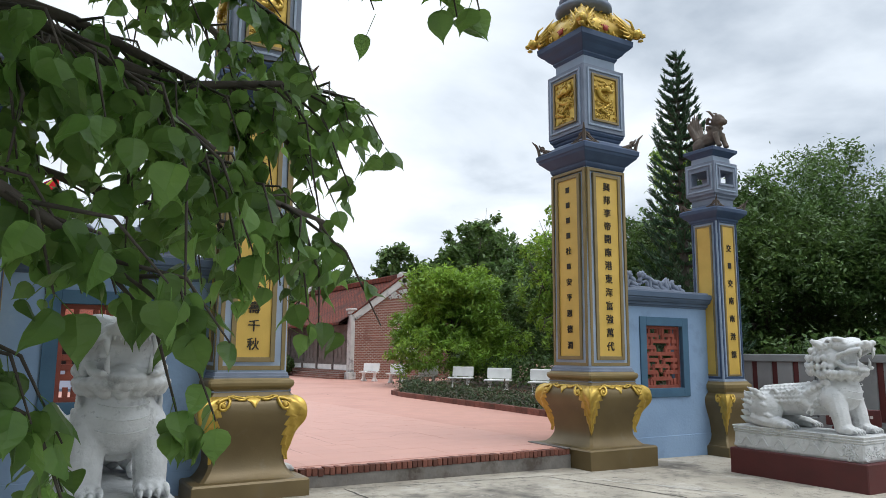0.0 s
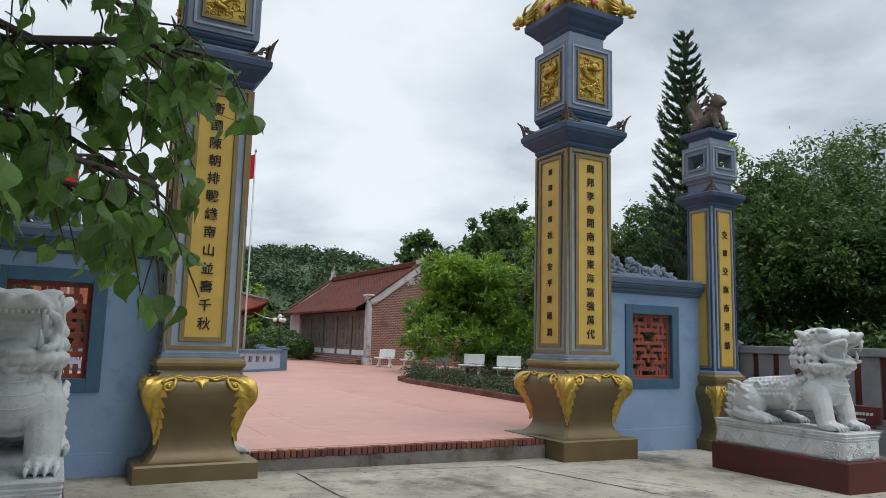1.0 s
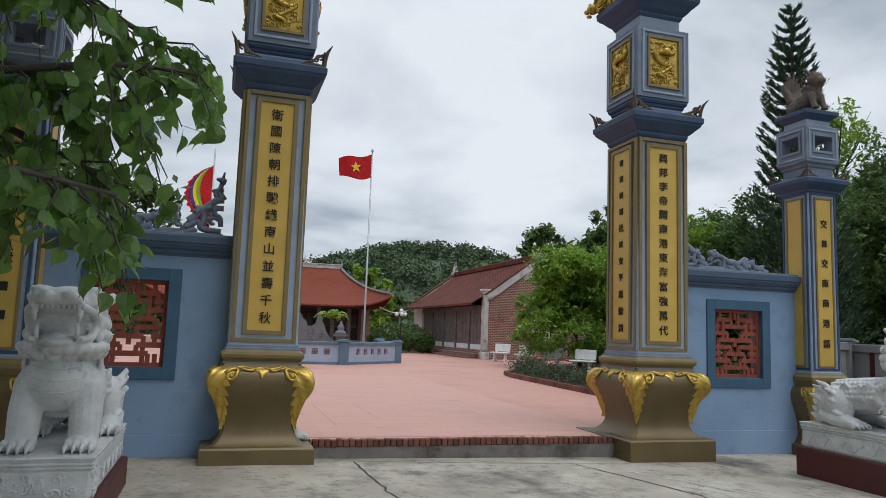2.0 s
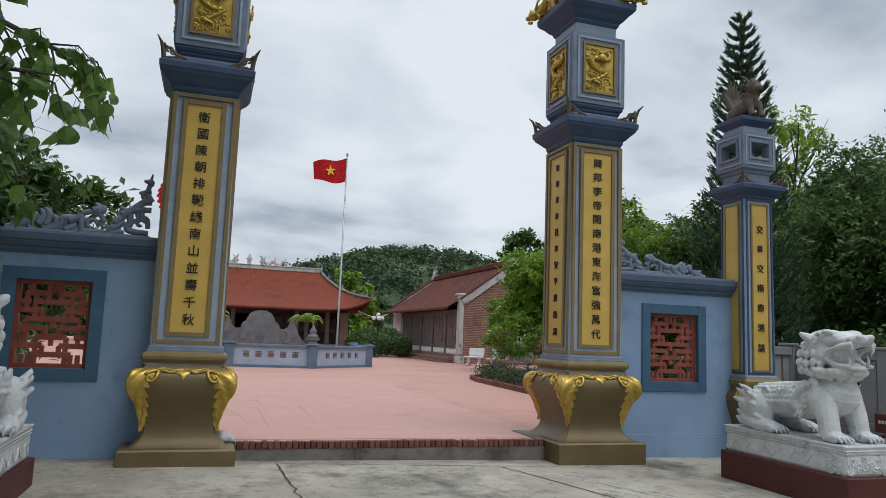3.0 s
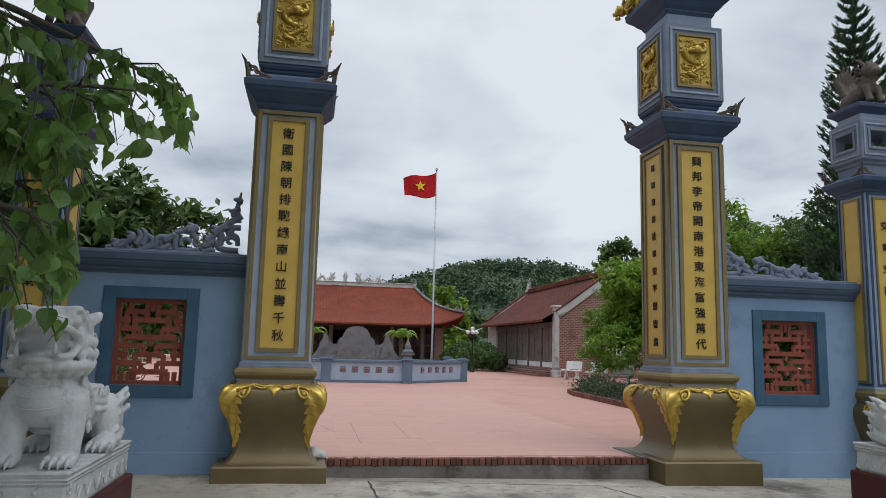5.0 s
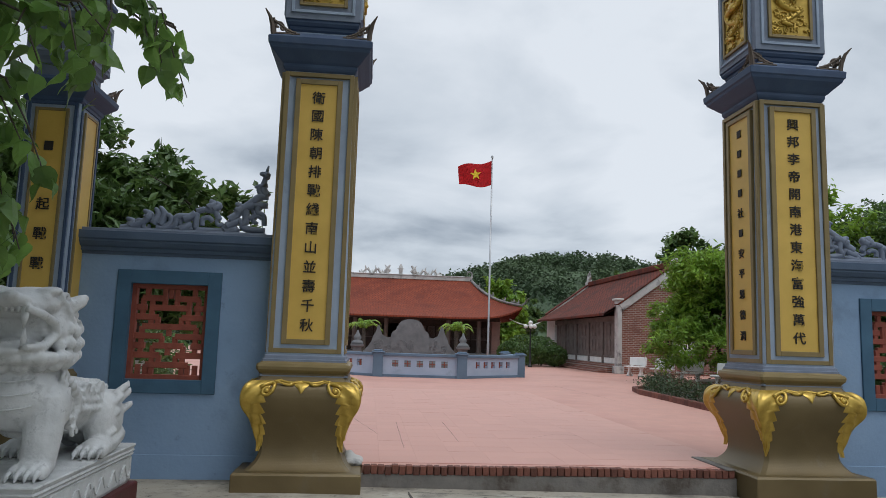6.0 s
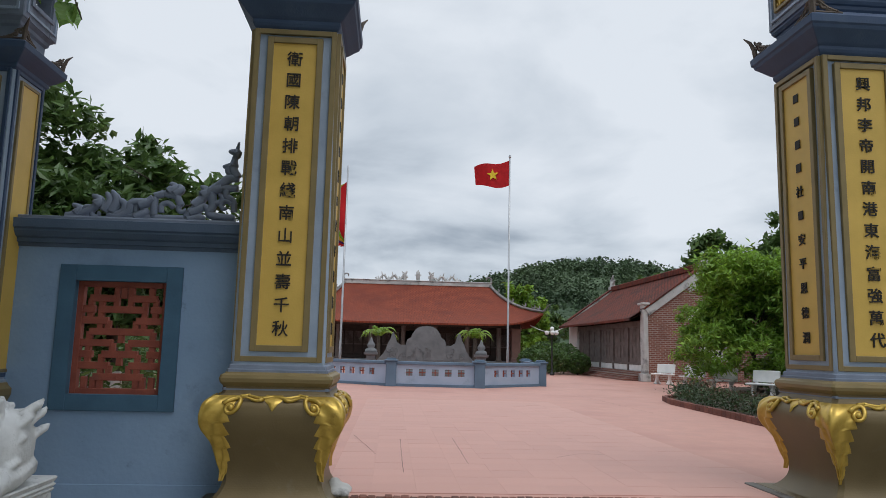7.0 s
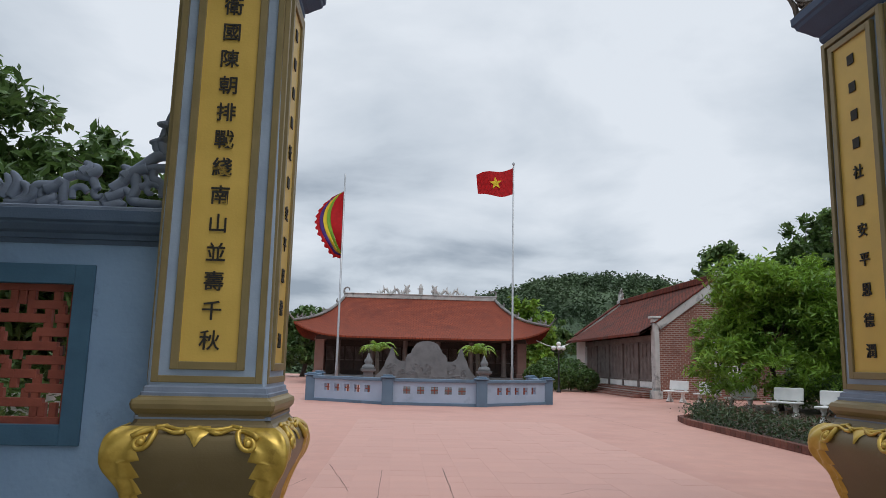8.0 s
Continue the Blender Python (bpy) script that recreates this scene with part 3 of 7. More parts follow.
def frame_border(w, h, t, d, z0, y):
    """A rectangular border on a face at y, w x h outside, t wide, d proud, its lower edge at z0."""
    bm = bmesh.new()
    box(bm, (-w / 2, y - d, z0), (-w / 2 + t, y + 0.01, z0 + h), 0.003)
    box(bm, (w / 2 - t, y - d, z0), (w / 2, y + 0.01, z0 + h), 0.003)
    box(bm, (-w / 2 + t, y - d, z0), (w / 2 - t, y + 0.01, z0 + t), 0.003)
    box(bm, (-w / 2 + t, y - d, z0 + h - t), (w / 2 - t, y + 0.01, z0 + h), 0.003)
    return bm


def turn(ob, face):
    ob.matrix_basis = pose(0, 0, 0, 0, 0, 90 * face) @ ob.matrix_basis
    return ob


def glyph(text, size, depth):
    """One brush character as a thin raised mesh, in the plane of the face, its middle at the origin."""
    cu = bpy.data.curves.new("glyph", "FONT")
    cu.body, cu.size, cu.extrude, cu.offset = text, size, depth, size * 0.009
    cu.align_x, cu.align_y = "CENTER", "CENTER"
    ob = bpy.data.objects.new("glyph", cu)
    scene.collection.objects.link(ob)
    dg = bpy.context.evaluated_depsgraph_get()
    dg.update()
    me = bpy.data.meshes.new_from_object(ob.evaluated_get(dg))
    bpy.data.objects.remove(ob)
    bpy.data.curves.remove(cu)
    b = bmesh.new()
    b.from_mesh(me)
    bpy.data.meshes.remove(me)
    if b.verts:
        xs, ys = [v.co.x for v in b.verts], [v.co.y for v in b.verts]
        bmesh.ops.translate(b, verts=b.verts, vec=(-(max(xs) + min(xs)) / 2, -(max(ys) + min(ys)) / 2, 0))
        bmesh.ops.rotate(b, verts=b.verts, cent=(0, 0, 0), matrix=Matrix.Rotation(radians(90), 3, "X"))
    return b


GLYPHS = {}


def column_of_text(parent, text, z_top, z_bot, y, size, face):
    k = len(text)
    for i, ch in enumerate(text):
        z = z_top + (z_bot - z_top) * (i + 0.5) / k
        key = (ch, size)
        if key not in GLYPHS:
            if ch == "-":
                b = boxes(((-size * 0.33, -0.004, -size * 0.36), (size * 0.33, 0.004, size * 0.36)), bevel=0.002)
            else:
                b = glyph(ch, size, 0.004)
            me = bpy.data.meshes.new("character")
            b.to_mesh(me)
            b.free()
            me.materials.append(INK)
            GLYPHS[key] = me
        ob = new("character", GLYPHS[key])
        ob.parent = parent
        ob.matrix_basis = pose(0, 0, 0, 0, 0, 90 * face) @ pose(0, y - 0.004, z)


def scroll_blob(bm, rng, c, r, axis_y, thick):
    """A carved curl: spiral ridge in the x-z plane at y = axis_y."""
    a0 = rng.uniform(0, 6.28)
    sgn = rng.choice([-1, 1])
    pts = [(p[0], axis_y - thick * rng.uniform(0.2, 0.9), p[1]) for p in spiral(c[0], c[1], r, r * 0.2, a0, a0 + sgn * rng.uniform(4, 7), 12)]
    tube(bm, pts, [thick * (0.95 - 0.5 * k / 12) for k in range(13)], 5)


def dragon_relief(w, h, y, seed):
    """Carved coiling beast among clouds, filling w x h on a face at y, its middle at z = 0."""
    rng = np.random.default_rng(seed)
    bm = bmesh.new()
    pts, rad = [], []
    for i in range(45):
        f = i / 44
        a = f * 2 * math.pi * 1.45 + 0.6
        pts.append((math.sin(a * 1.3) * w * 0.34 * (1 - 0.25 * f), y - 0.018 - 0.014 * math.sin(f * 9), h * (0.36 - 0.74 * f) + 0.03 * math.cos(a * 2)))
        rad.append((0.020 + 0.016 * math.sin(math.pi * min(1, f * 1.25 + 0.1))) * w / 0.42)
    tube(bm, pts, rad, 7)
    for i in range(4, 42, 2):
        ellipsoid(bm, (pts[i][0], pts[i][1] - rad[i] * 0.8, pts[i][2] + rad[i] * 0.6), (0.012, 0.016, 0.02), sub=1)
    ellipsoid(bm, (w * 0.05, y - 0.045, h * 0.24), (w * 0.15, 0.035, h * 0.085), sub=2)
    ellipsoid(bm, (w * 0.17, y - 0.05, h * 0.19), (w * 0.09, 0.03, h * 0.045), sub=1)
    for s in (-1, 1):
        tube(bm, [(w * 0.02, y - 0.05, h * 0.29), (w * (0.02 + s * 0.12), y - 0.06, h * 0.37), (w * (0.02 + s * 0.24), y - 0.045, h * 0.36)], [0.014, 0.010, 0.004], 5)
    for _ in range(70):
        scroll_blob(bm, rng, (rng.uniform(-0.44, 0.44) * w, rng.uniform(-0.46, 0.46) * h), rng.uniform(0.018, 0.05) * w / 0.42, y - 0.004, rng.uniform(0.007, 0.014))
    return bm


def corner_wing(size, seed=0):
    """Pierced upturned ornament on a cornice corner: two wings along the edges and a raised tip."""
    bm = bmesh.new()
    for s in (0, 1):
        for k in range(4):
            f = k / 3
            pts2 = spiral(size * (0.18 + 0.62 * f), size * (0.42 - 0.27 * f), size * (0.17 - 0.08 * f), size * 0.03, 0.5 + k, 5.2 + k, 10)
            pts = [(-a * 0.98, 0, b) if s == 0 else (0, a * 0.98, b) for a, b in pts2]
            tube(bm, pts, size * 0.05, 5)
        edge = [(0.05 * size, 0.72), (0.0, 0.62), (-0.2, 0.5), (-0.5, 0.28), (-0.8, 0.16), (-1.0, 0.06)]
        line = [(e[0] * (size if i else 1), 0, e[1] * size) for i, e in enumerate(edge)]
        if s:
            line = [(0, -p[0], p[2]) for p in line]
        tube(bm, line, [size * r for r in (0.03, 0.06, 0.06, 0.055, 0.05, 0.03)], 5)
        low = [(0, 0, 0.03), (-0.5 * size, 0, 0.03), (-size, 0, 0.03)]
        if s:
            low = [(0, -p[0], p[2]) for p in low]
        tube(bm, low, size * 0.05, 5)
    tube(bm, [(0, 0, 0), (0.04 * size, -0.04 * size, 0.4 * size), (0.14 * size, -0.14 * size, 0.72 * size), (0.30 * size, -0.30 * size, 0.95 * size)], [size * r for r in (0.1, 0.1, 0.07, 0.02)], 6)
    return bm


def crest_dragons(seed):
    """Gilded clouds and four dragon heads that crown the capital."""
    rng = np.random.default_rng(seed)
    bm = bmesh.new()
    rings(bm, [square_loop(h, z, 0.05) for z, h in ((0.0, 0.42), (0.12, 0.44), (0.24, 0.36), (0.36, 0.24), (0.46, 0.16))])
    for face in range(4):
        for _ in range(46):
            f = rng.uniform(0, 1)
            z = 0.02 + 0.36 * f
            half = 0.46 - 0.30 * f * f
            s = rng.uniform(-1, 1) * half
            c = on_face(face, s, 0.45 - 0.23 * f * f - 0.03, z)
            bmt = bmesh.new()
            scroll_blob(bmt, rng, (0, 0), rng.uniform(0.03, 0.06), 0, rng.uniform(0.014, 0.024))
            bmesh.ops.transform(bmt, matrix=pose(*c, rng.uniform(-25, 25), 0, 90 * face + rng.uniform(-30, 30)), verts=bmt.verts)
            me = bpy.data.meshes.new("tmp")
            bmt.to_mesh(me)
            bmt.free()
            bm.from_mesh(me)
            bpy.data.meshes.remove(me)
        ang = radians(45 + 90 * face)
        dx, dy = math.cos(ang), math.sin(ang)
        def at(r, z, side=0.0):
            return (dx * r - dy * side, dy * r + dx * side, z)
        tube(bm, [at(0.25, 0.3), at(0.45, 0.22), at(0.60, 0.12), at(0.70, 0.06)], [0.09, 0.10, 0.085, 0.07], 7)
        ellipsoid(bm, at(0.74, 0.07), (0.085, 0.085, 0.06), sub=2)
        ellipsoid(bm, at(0.82, 0.045), (0.05, 0.05, 0.03), sub=1)
        ellipsoid(bm, at(0.79, -0.01), (0.045, 0.045, 0.02), sub=1)
        for sd in (-1, 1):
            tube(bm, [at(0.70, 0.11, sd * 0.05), at(0.66, 0.2, sd * 0.08), at(0.58, 0.25, sd * 0.08)], [0.022, 0.016, 0.006], 5)
            for k in range(5):
                tube(bm, [at(0.66, 0.06, sd * 0.07), at(0.62 - 0.02 * k, 0.0 + 0.05 * k, sd * 0.13), at(0.54 - 0.03 * k, 0.02 + 0.07 * k, sd * 0.17)], [0.02, 0.016, 0.005], 5)
            ellipsoid(bm, at(0.77, 0.11, sd * 0.045), (0.02,) * 3, sub=1)
    return bm


FLAME_RED = surface("red_flame_paint", (0.30, 0.03, 0.02), (0.40, 0.05, 0.03), 8, 0.5, bump=0.1)
TEXT_L = "衛國陳朝排戰綫南山並壽千秋"
TEXT_R = "興邦李帝開南港東海富強萬代"
TEXT_SIDE = "----社-安平恩德潤"
TEXT_SMALL_R = "交-交南南港請"
TEXT_SMALL_L = "-陵起戰戰--"


def main_pillar(x, front_text, side_texts, label, pw=0.38):
    t = thing("gate_pillar", (x, GATE_Y, 0), label, "pillar", "main gate pillars")
    part("plinth", square_lathe([(-0.20, 0.61), (0.155, 0.61), (0.175, 0.595), (0.18, 0.50)], 0.008), OLIVE, t)
    prof = [(0.16 + 0.91 * i / 70, bulb_half(0.16 + 0.91 * i / 70)) for i in range(71)]
    pedestal = part("pedestal", square_lathe(prof + [(1.10, 0.435)], 0.035), OLIVE, t, "bronze-painted vase-shaped pedestal", smooth=False)
    for c in range(4):
        turn(part("corner_leaf", acanthus(), GOLD, pedestal, "gilded acanthus leaf with scrolls", smooth=True), c)
        turn(part("garland", garland(), GOLD, pedestal, "gilded scalloped garland", smooth=True), c)
    part("base_moulding", square_lathe([(1.09, 0.42), (1.115, 0.44), (1.135, 0.455), (1.165, 0.46), (1.19, 0.452), (1.205, 0.425), (1.215, 0.42)], 0.02), BRONZE_LINE, t)
    part("base_fillet", square_lathe([(1.21, 0.412), (1.235, 0.412), (1.24, 0.402), (1.27, 0.398), (1.28, 0.385)], 0.012), GREY_BLUE, t)
    part("lower_fillet", square_lathe([(1.068, 0.425), (1.07, 0.432), (1.09, 0.432), (1.092, 0.42)], 0.012), GREY_BLUE, t)
    shaft = part("shaft", square_lathe([(1.27, 0.384), (4.30, 0.360)], 0.018), BLUE_PALE, t)
    for face in range(4):
        y = -0.372
        turn(part("outer_border", frame_border(0.715, 2.90, 0.045, 0.026, 1.30, y + 0.006), BRONZE_LINE, shaft), face)
        turn(part("inner_border", frame_border(pw + 0.10, 2.74, 0.052, 0.034, 1.385, y + 0.004), BRONZE_LINE, shaft), face)
        panel = turn(part("panel", boxes(((-pw / 2, y - 0.012, 1.432), (pw / 2, y + 0.05, 4.075))), YELLOW, shaft, "ochre panel with black brush characters"), face)
        text = front_text if face == 0 else side_texts[face]
        column_of_text(shaft, text, 4.03, 1.48, y - 0.014, 0.138 if face == 0 else 0.115, face)
    cap = [(4.20, 0.352), (4.235, 0.375), (4.26, 0.385), (4.29, 0.385), (4.31, 0.41), (4.36, 0.455), (4.41, 0.505), (4.44, 0.515), (4.455, 0.53), (4.52, 0.535), (4.53, 0.525), (4.60, 0.44), (4.62, 0.38)]
    cornice = part("lower_cornice", square_lathe(cap, 0.008), BLUE_DARK, t)
    for c in range(4):
        wing = part("corner_ornament", corner_wing(0.27), BROWN_CARVED, cornice, "pierced dark upturned corner ornament")
        wing.matrix_basis = pose(0, 0, 0, 0, 0, 90 * c) @ pose(0.49, -0.49, 4.53)
    part("neck", square_lathe([(4.58, 0.335), (4.70, 0.335)], 0.01), BLUE_PALE, t)
    part("lantern_base", square_lathe([(4.66, 0.335), (4.68, 0.35), (4.71, 0.355), (4.72, 0.37), (4.75, 0.385), (4.77, 0.385), (4.78, 0.395)], 0.01), BLUE_DARK, t)
    lantern = part("lantern_box", square_lathe([(4.78, 0.39), (4.785, 0.397), (5.80, 0.397), (5.81, 0.38), (5.83, 0.34)], 0.01), GREY_BLUE, t)
    for face in range(4):
        turn(part("lantern_border", frame_border(0.66, 0.90, 0.03, 0.02, 4.845, -0.395), BLUE_PALE, lantern), face)
        turn(part("lantern_frame", frame_border(0.50, 0.74, 0.035, 0.028, 4.925, -0.395), BRONZE_LINE, lantern), face)
        turn(part("relief_ground", boxes(((-0.225, -0.401, 4.95), (0.225, -0.36, 5.64))), GOLD, lantern), face)
        r = part("dragon_relief", dragon_relief(0.43, 0.66, -0.40, 11 + face), GOLD, lantern, "gilded carved dragon relief", smooth=True)
        r.matrix_basis = pose(0, 0, 0, 0, 0, 90 * face) @ pose(0, 0, 5.295)
    part("upper_neck", square_lathe([(5.80, 0.31), (6.06, 0.31)], 0.01), BLUE_PALE, t)
    part("upper_cornice", square_lathe([(5.98, 0.315), (6.02, 0.34), (6.04, 0.34), (6.08, 0.385), (6.14, 0.43), (6.18, 0.475), (6.20, 0.49), (6.22, 0.505), (6.30, 0.51), (6.32, 0.48), (6.34, 0.4)], 0.008), BLUE_DARK, t)
    crest = part("crest", crest_dragons(5), GOLD, t, "gilded cloud and dragon-head crest", smooth=True)
    crest.location = (0, 0, 6.32)
    crest.scale = (1.04, 1.04, 1.35)
    for face in range(4):
        bmp = bmesh.new()
        ellipsoid(bmp, (0, -0.46, 6.42), (0.05, 0.03, 0.05), sub=2)
        for k in range(5):
            tube(bmp, [(0.03 * (k - 2), -0.455, 6.45), (0.045 * (k - 2), -0.44, 6.52 - 0.012 * abs(k - 2))], [0.018, 0.004], 5)
        turn(part("flame_pearl", bmp, FLAME_RED, t, "red flaming pearl in the gilded crest"), face)
    part("finial", round_lathe([(6.78, 0.16), (6.82, 0.38), (6.86, 0.43), (6.92, 0.42), (6.96, 0.32), (6.98, 0.28), (7.01, 0.34), (7.06, 0.37), (7.12, 0.33), (7.16, 0.22), (7.22, 0.23), (7.3, 0.25), (7.4, 0.2), (7.5, 0.08)], 20), GREY_BLUE, t, smooth=True)
    return t


main_pillar(MAIN_L, TEXT_L, ["", TEXT_SIDE, TEXT_R, TEXT_SIDE], "tall blue gate pillar with ochre inscription panels and bronze pedestal")
right_pillar = main_pillar(MAIN_R, TEXT_R, ["", TEXT_SIDE, TEXT_L, TEXT_SIDE], "tall blue gate pillar topped by a gilded dragon crest", 0.415)
right_pillar.location.z, right_pillar.scale = 0.03, (1.05, 1.05, 1.0)

# ---- side pillars ----


def small_pillar(x, text, label):
    s = 0.70
    low, drop = 0.95, -0.10
    t = thing("side_pillar", (x, SMALL_Y, 0), label, "pillar", "smaller side pillars")
    part("plinth", square_lathe([(-0.25, 0.40), (0.04, 0.40), (0.055, 0.385), (0.06, 0.33)], 0.008), OLIVE, t)
    prof = [((0.165 + 0.90 * i / 30) * low + drop, bulb_half(0.165 + 0.90 * i / 30) * s) for i in range(31)]
    pedestal = part("pedestal", square_lathe(prof, 0.025), OLIVE, t, "bronze-painted vase-shaped pedestal")
    for c in range(4):
        leaf = turn(part("corner_leaf", acanthus(s, 0.0, bulb_half), GOLD, pedestal, "gilded acanthus leaf", smooth=True), c)
        leaf.matrix_basis = Matrix.Translation((0, 0, drop)) @ Matrix.Diagonal((1, 1, low / s, 1)) @ leaf.matrix_basis
    part("base_moulding", square_lathe([(0.89, 0.30), (0.93, 0.32), (0.97, 0.34), (1.02, 0.34), (1.05, 0.31), (1.07, 0.30)], 0.015), BRONZE_LINE, t)
    shaft = part("shaft", square_lathe([(1.06, 0.29), (1.09, 0.29), (1.10, 0.268), (3.78, 0.262)], 0.015), BLUE_PALE, t)
    for face in range(4):
        y = -0.268
        turn(part("outer_border", frame_border(0.48, 2.62, 0.032, 0.016, 1.115, y + 0.006), BLUE_DARK, shaft), face)
        turn(part("inner_border", frame_border(0.325, 2.51, 0.03, 0.022, 1.155, y + 0.004), BRONZE_LINE, shaft), face)
        turn(part("panel", boxes(((-0.135, y - 0.008, 1.182), (0.135, y + 0.05, 3.64))), YELLOW, shaft, "ochre panel with black brush characters"), face)
        if face == 0:
            column_of_text(shaft, text, 3.42, 1.36, y - 0.010, 0.13, face)
    cornice = part("lower_cornice", square_lathe([(3.73, 0.268), (3.75, 0.285), (3.78, 0.29), (3.82, 0.335), (3.86, 0.375), (3.88, 0.39), (3.93, 0.395), (3.94, 0.385), (3.99, 0.32), (4.01, 0.27)], 0.006), BLUE_DARK, t)
    for c in range(4):
        wing = part("corner_ornament", corner_wing(0.20), BROWN_CARVED, cornice, "pierced dark upturned corner ornament")
        wing.matrix_basis = pose(0, 0, 0, 0, 0, 90 * c) @ pose(0.355, -0.355, 3.94)
    part("lantern_base", square_lathe([(3.97, 0.24), (4.12, 0.24), (4.14, 0.26), (4.17, 0.265), (4.20, 0.295)], 0.006), GREY_BLUE, t)
    # pierced lantern: four posts, sills and heads round an empty middle
    bml = bmesh.new()
    h, z0, z1, o0, o1, ow = 0.305, 4.20, 4.76, 4.375, 4.60, 0.16
    for sx in (-1, 1):
        for sy in (-1, 1):
            a, b = sorted((sx * h, sx * ow)), sorted((sy * h, sy * ow))
            box(bml, (a[0], b[0], z0), (a[1], b[1], z1), 0.008)
    box(bml, (-h + 0.004, -h + 0.004, z0), (h - 0.004, h - 0.004, o0))
    box(bml, (-h + 0.004, -h + 0.004, o1), (h - 0.004, h - 0.004, z1 - 0.004))
    box(bml, (-0.03, -0.03, o0), (0.03, 0.03, o1))
    lantern = part("lantern_box", bml, GREY_BLUE, t, "hollow square lantern with an opening on each face")
    for face in range(4):
        turn(part("lantern_border", frame_border(0.53, 0.46, 0.025, 0.014, 4.25, -h + 0.002), BLUE_PALE, lantern), face)
        turn(part("opening_frame", frame_border(0.40, 0.30, 0.038, 0.018, 4.338, -h + 0.002), GREY_BLUE, lantern), face)
    part("upper_neck", square_lathe([(4.75, 0.23), (4.90, 0.22)], 0.006), BLUE_PALE, t)
    part("upper_cornice", square_lathe([(4.87, 0.225), (4.90, 0.25), (4.93, 0.285), (4.95, 0.315), (5.00, 0.32), (5.01, 0.305), (5.03, 0.2)], 0.006), BLUE_DARK, t)
    return t


small_pillar(SMALL_R, TEXT_SMALL_R, "slim blue side pillar with a hollow lantern")
small_pillar(SMALL_L, TEXT_SMALL_L, "slim blue side pillar beside the gate wall")


def guardian(x, seed):
    """Small seated beast with flame-like tail on a side pillar, fused into one mesh."""
    bm = bmesh.new()
    ellipsoid(bm, (0, 0.05, 0.20), (0.13, 0.22, 0.14))
    ellipsoid(bm, (0, -0.12, 0.30), (0.12, 0.13, 0.18))
    ellipsoid(bm, (0, -0.20, 0.50), (0.11, 0.13, 0.12))
    ellipsoid(bm, (0, -0.30, 0.46), (0.08, 0.07, 0.06))
    rng = np.random.default_rng(seed)
    for sx in (-1, 1):
        tube(bm, [(sx * 0.08, -0.2, 0.28), (sx * 0.09, -0.24, 0.12), (sx * 0.09, -0.28, 0.02)], [0.055, 0.045, 0.05], 7)
        ellipsoid(bm, (sx * 0.11, 0.14, 0.12), (0.07, 0.13, 0.12))
        tube(bm, [(sx * 0.05, -0.16, 0.58), (sx * 0.09, -0.10, 0.68), (sx * 0.08, -0.02, 0.72)], [0.03, 0.025, 0.008], 5)
        for k in range(4):
            tube(bm, [(sx * 0.03 * k, 0.22, 0.25), (sx * 0.05 * k, 0.30, 0.42 + 0.03 * k), (sx * (0.04 + 0.05 * k), 0.26, 0.55 + 0.07 * (3 - k))], [0.05, 0.045, 0.012], 6)
    for _ in range(24):
        a, z = rng.uniform(0, 6.28), rng.uniform(0.36, 0.6)
        ellipsoid(bm, (0.12 * math.cos(a), -0.12 + 0.12 * math.sin(a), z), (0.035,) * 3, sub=1)
    bm2 = remeshed(bm, "guardian", 0.014, 1)
    ob = part("guardian_beast", bm2, BROWN_CARVED, None, smooth=True)
    ob.matrix_world = pose(x, SMALL_Y, 5.015)
    tagged(ob, "small brown carved guardian beast on the side pillar", "statue", "pillar guardians")


guardian(SMALL_R, 3)
guardian(SMALL_L, 4)

# ---- gate walls with lattice windows ----


